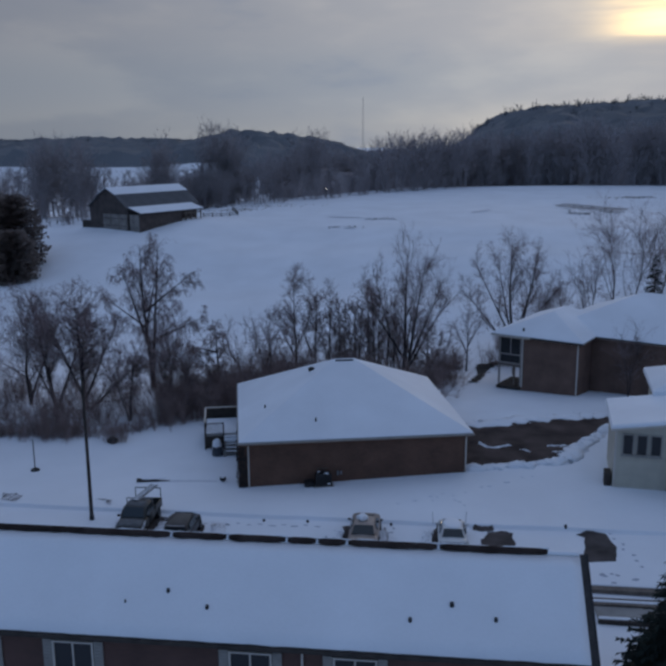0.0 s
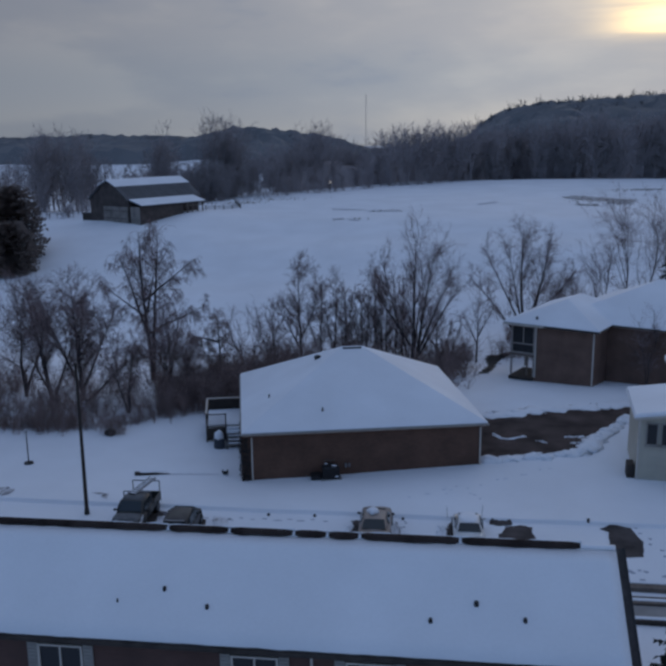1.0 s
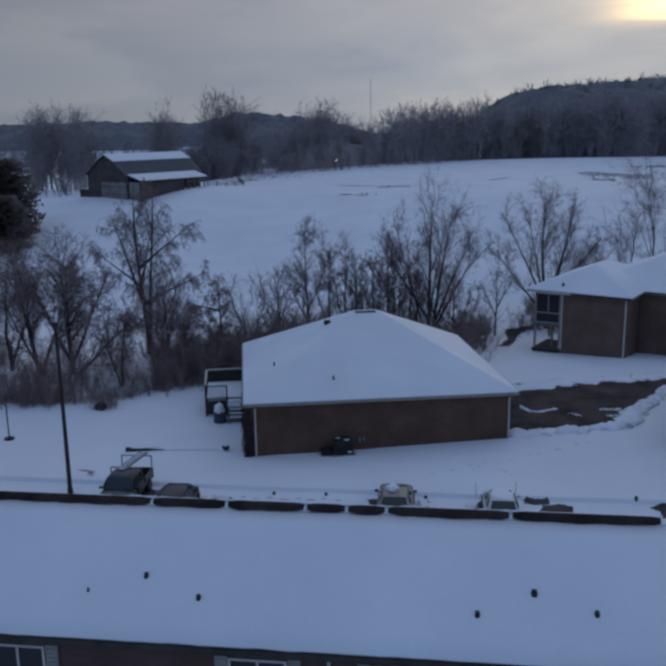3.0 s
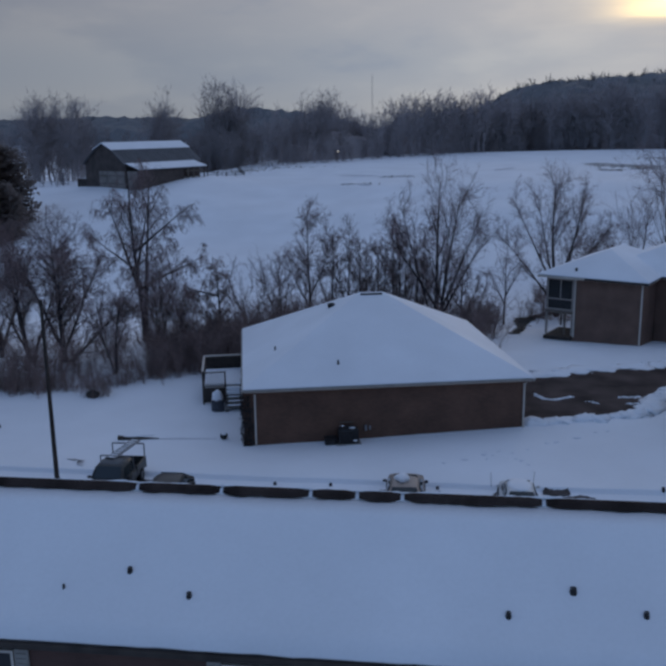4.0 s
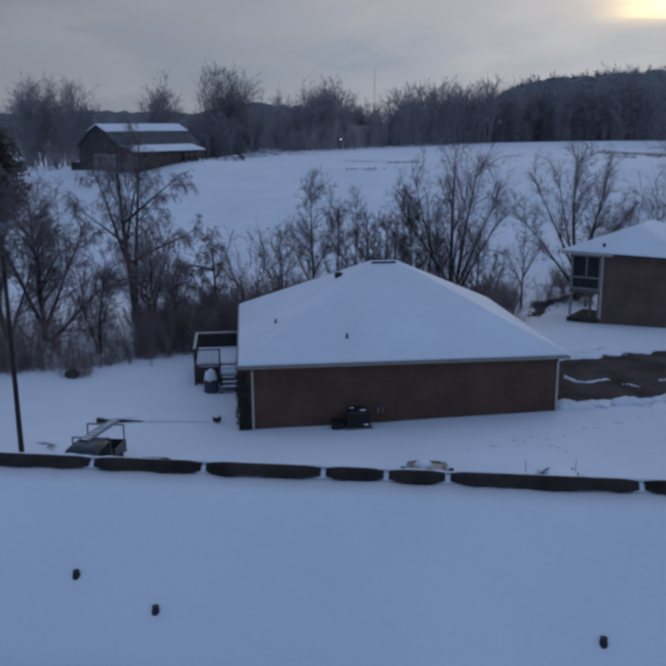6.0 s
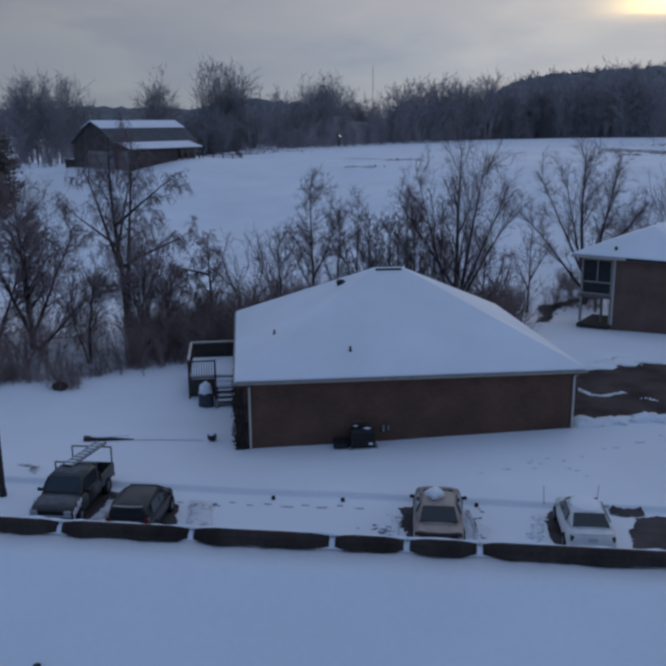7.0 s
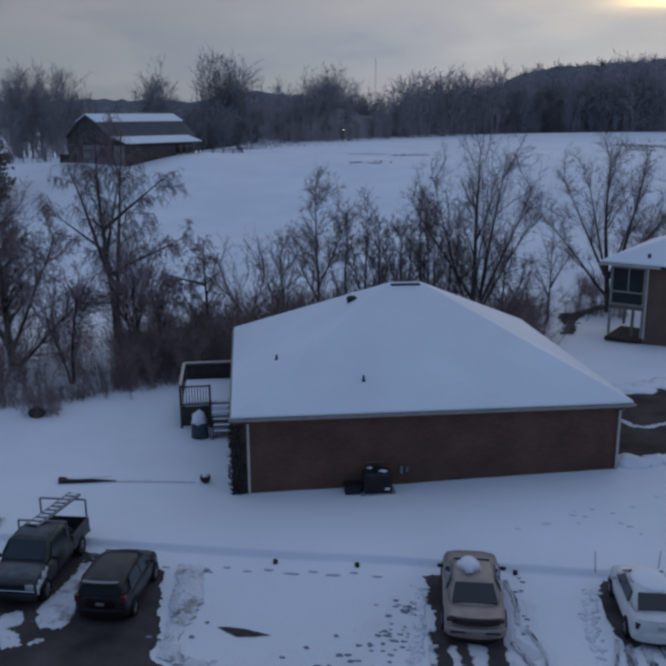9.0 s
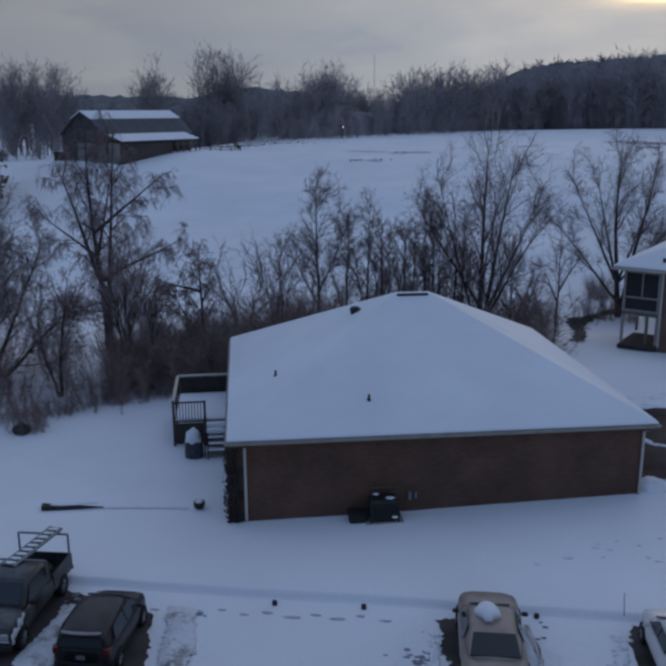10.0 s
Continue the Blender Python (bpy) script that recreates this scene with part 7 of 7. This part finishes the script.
prints += [(-7.0 + rng.gauss(0, 0.25), 14.0 + 4.4 * rng.random(), rng.uniform(0.03, 0.09)) for k in range(20)]
dark_clods("slush_clods", "dark clods thrown up on the trampled snow", prints, PRINT_DARK, "snow", 6)
prints = [(20.3 + rng.gauss(0, 1.0), 13.6 + rng.gauss(0, 0.7), rng.uniform(0.08, 0.16)) for k in range(9)]
prints += [(21.0 + 0.15 * k + rng.gauss(0, 0.1), 18.8 - 0.7 * k, 0.1) for k in range(7)]
dark_clods("footprints", "footprints leading off the lot", prints, PRINT, "snow", 5)
prints = [(8.0 + 0.85 * k + rng.gauss(0, 0.3), 21.4 + 0.52 * k + rng.gauss(0, 0.25), rng.uniform(0.06, 0.11)) for k in range(12)]
prints += [(10 + rng.gauss(0, 1.6), 23 + rng.gauss(0, 0.7), rng.uniform(0.06, 0.10)) for k in range(6)]
dark_clods("footprints", "faint old footprints across the snowy lawn", prints, FAINT_PRINT, "snow", 5, 1.3)
patch("drift_hollow", [(-1.64, 14.46), (-1.02, 14.46), (-0.44, 14.28), (0.12, 14.2), (-0.39, 14.05), (-0.97, 13.98)], ASPHALT, "dark hollow where a shovel bit to the asphalt", lift=0.03, step=0.12, ragged=0.09, seed=11, category="ground")
patch("drift_hollow", [(-0.52, 12.15), (-0.15, 12.2), (0.1, 12.05), (-0.4, 11.95)], ASPHALT, "small dark scrape in the snow", lift=0.03, step=0.12, ragged=0.09, seed=14, category="ground")
patch("bare_grass", [(-19.3, 20.7), (-18.2, 20.6), (-17.5, 19.9), (-17.9, 19.4), (-18.8, 19.6)], SLUSH, "patch of thin snow over wet grass", lift=0.03, ragged=0.5, seed=12, crumble=0.3, category="ground")
patch("bare_grass", [(-12.7, 20.5), (-11.4, 20.4), (-11.2, 19.6), (-11.6, 19.7), (-11.8, 20.1)], SLUSH, "patch of thin snow over wet grass", lift=0.03, ragged=0.3, seed=13, crumble=0.2, category="ground")


def snow_bank(name, label, line, width, height, seed):
    """A ragged ridge of thrown-up snow along a line: a few broad heaps and many crumbs."""
    rng = random.Random(seed)
    g = Geo()
    for (x0, y0), (x1, y1) in zip(line[:-1], line[1:]):
        ln = math.hypot(x1 - x0, y1 - y0)
        a = math.atan2(y1 - y0, x1 - x0)
        for k in range(max(2, int(ln / (width * 0.8)))):
            t = rng.random()
            x, y = x0 + (x1 - x0) * t + rng.gauss(0, width * 0.3), y0 + (y1 - y0) * t + rng.gauss(0, width * 0.3)
            r = width * rng.uniform(0.35, 1.2)
            el = rng.uniform(1.0, 2.4)
            c, s = abs(math.cos(a)), abs(math.sin(a))
            g.blob((x, y, land(x, y) - 0.02), r * (c * el + s), r * (s * el + c), height * rng.uniform(0.3, 1.0), rng.randint(0, 99), 14, 0.7)
        for k in range(int(ln / (width * 0.35))):
            t = rng.random()
            x, y = x0 + (x1 - x0) * t + rng.gauss(0, width * 0.8), y0 + (y1 - y0) * t + rng.gauss(0, width * 0.8)
            r = rng.uniform(0.03, 0.09)
            g.blob((x, y, land(x, y) + 0.02), r * 1.3, r, r * 0.7, rng.randint(0, 99), 6, 0.5)
    ob = new(name, g.mesh(name, SNOW, True))
    tagged(ob, label, "snow bank", kind="stuff")


snow_bank("snow_bank", "ploughed snow heaped along the driveway", [(13.0, 28.6), (16.6, 29.4), (19.75, 30.6), (21.0, 33.0), (22.8, 36.0), (24.6, 39.0)], 0.38, 0.30, 1)
snow_bank("snow_bank", "ploughed snow along the far side of the driveway", [(13.2, 39.6), (16, 40.1), (20, 41.5), (26, 43.2)], 0.6, 0.22, 2)
snow_bank("snow_bank", "thin bent ridge of ploughed snow on the driveway", [(13.7, 34.6), (14.2, 33.5), (14.9, 33.3), (16.0, 33.9)], 0.10, 0.10, 6)
snow_bank("snow_bank", "crumbs of snow on the driveway", [(16.9, 32.9), (17.5, 32.5)], 0.10, 0.05, 7)
snow_bank("snow_bank", "streak of snow left on the driveway", [(19.0, 34.0), (20.6, 34.3)], 0.13, 0.07, 8)
snow_bank("snow_bank", "streak of snow left on the driveway", [(19.2, 32.6), (20.4, 32.9)], 0.11, 0.06, 9)
snow_bank("snow_bank", "crumbled snow edge beside the coupe", [(4.35, 12.4), (4.45, 15), (4.4, 17.6)], 0.16, 0.09, 10)
snow_bank("snow_bank", "crumbled snow edge beside the sedan", [(9.55, 13.6), (9.5, 16), (9.8, 18.2)], 0.16, 0.09, 11)


def low_wall():
    t = thing("timber_steps", "low timber steps half covered with snow", "steps", Matrix.Translation((19.9, 9.6, land(19.9, 9.6))))
    for y, z, deep, mat in ((1.95, 0.10, 0.5, WOOD), (0.3, 0.12, 0.26, WOOD), (-1.3, 0.08, 0.2, WOOD_DARK)):
        b = part("timber", Geo().box(0.6, y, z, 4.2, deep, 0.26, None, 0.02), mat, t)
        part("timber_snow", Geo().box(0.6, y + deep / 2 + 0.08, z + 0.12, 4.1, 0.24, 0.12, None, 0.05), SNOW_ROOF, b, "strip of snow")
    part("landing", Geo().box(0.55, -0.5, 0.06, 4.0, 1.3, 0.16, None, 0.02), CONCRETE, t, "pale concrete landing swept of snow")
    part("riser_edge", Geo().box(0.6, 1.15, 0.02, 4.0, 0.10, 0.10, None, 0.02), WOOD, t, "board edge showing through the snow")


low_wall()


LIT = bpy.data.materials.new("lit_lamp")
LIT.use_nodes = True
LIT.node_tree.nodes["Principled BSDF"].inputs["Emission Color"].default_value = (1.0, 0.95, 0.85, 1)
LIT.node_tree.nodes["Principled BSDF"].inputs["Emission Strength"].default_value = 2.0


def field_weeds():
    rng = random.Random(21)
    g = Geo()
    for cx, cy, sx, sy, n in ((44, 168, 7, 5, 130), (-36, 166, 6, 2, 110), (58, 203, 6, 2, 60), (-36, 176, 14, 2, 160), (-2, 149, 4, 0.6, 30), (-8.5, 138, 4, 0.6, 25)):
        for k in range(n):
            x, y = rng.gauss(cx, sx * 0.6), rng.gauss(cy, sy * 1.1)
            z = land(x, y)
            h = rng.uniform(0.08, 0.34)
            for j in range(3):
                dx, dy = rng.gauss(0, 0.25), rng.gauss(0, 0.25)
                g.add([(x - 0.05, y, z - 0.05), (x + 0.05, y, z - 0.05), (x + dx, y + dy, z + h)], [(0, 1, 2)])
    ob = new("weeds", raw_mesh("weeds", g, WEEDS))
    tagged(ob, "dry weeds poking through the snow of the field", "weeds", kind="stuff")


field_weeds()
for k, poly in enumerate(([(37, 178), (41, 184), (47, 176), (53, 170), (50, 165), (43, 168)], [(38, 157), (42, 157), (42, 159), (38, 160)], [(46, 160), (50, 161), (49, 164), (45, 163)], [(58, 203), (66, 204), (66, 208), (59, 207)])):
    patch("thin_snow", poly, SLUSH, "wet ground showing through thin snow in the field", lift=0.10, step=1.0, ragged=1.6, seed=60 + k, category="ground")
for k, poly in enumerate(([(-5, 148.6), (1.2, 148.2), (1.2, 149.4), (-4.6, 150.0)], [(-11.4, 138.2), (-9, 138), (-8.8, 138.8), (-11.3, 139.2)], [(-8, 137), (-5.8, 136.8), (-5.8, 137.7), (-8, 137.8)], [(17.8, 158), (22, 163), (21.2, 163.8), (17.2, 159)], [(-13, 152), (-5.5, 150.4), (-5.6, 151), (-13, 152.8)])):
    patch("wheel_rut", poly, RUT, "shallow rut in the snowy field", lift=0.10, step=0.8, ragged=0.5, seed=70 + k, category="track")


def yard_light():
    """A lamp on a post at the edge of the far wood."""
    x, y = -19.2, edge_y(-19.2) - 1
    t = thing("yard_light", "small lit lamp on a post before the woods", "lamp", Matrix.Translation((x, y, land(x, y))))
    part("post", Geo().tube((0, 0, -0.3), (0, 0, 2.6), 0.06, n=6), DARK, t)
    part("lamp", Geo().blob((0, -0.05, 2.66), 0.1, 0.1, 0.1, 1, 10, 0.05), LIT, t, "glowing white lamp head", True)


yard_light()


def radio_tower():
    t = thing("radio_tower", "thin lattice radio mast far beyond the woods", "tower", Matrix.Translation((-62, 820, land(-62, 820))))
    for a in range(3):
        c, s = math.cos(a * 2.094), math.sin(a * 2.094)
        part("leg", Geo().tube((1.2 * c, 1.2 * s, 0), (0.5 * c, 0.5 * s, 62), 0.07, n=5), GREY_METAL, t)
    g = Geo()
    for k in range(20):
        z = 3 * k
        for a in range(3):
            r0, r1 = 1.2 - 0.7 * z / 62, 1.2 - 0.7 * (z + 3) / 62
            g.tube((r0 * math.cos(a * 2.094), r0 * math.sin(a * 2.094), z), (r1 * math.cos((a + 1) * 2.094), r1 * math.sin((a + 1) * 2.094), z + 3), 0.03, n=4)
    part("bracing", g, GREY_METAL, t)


radio_tower()
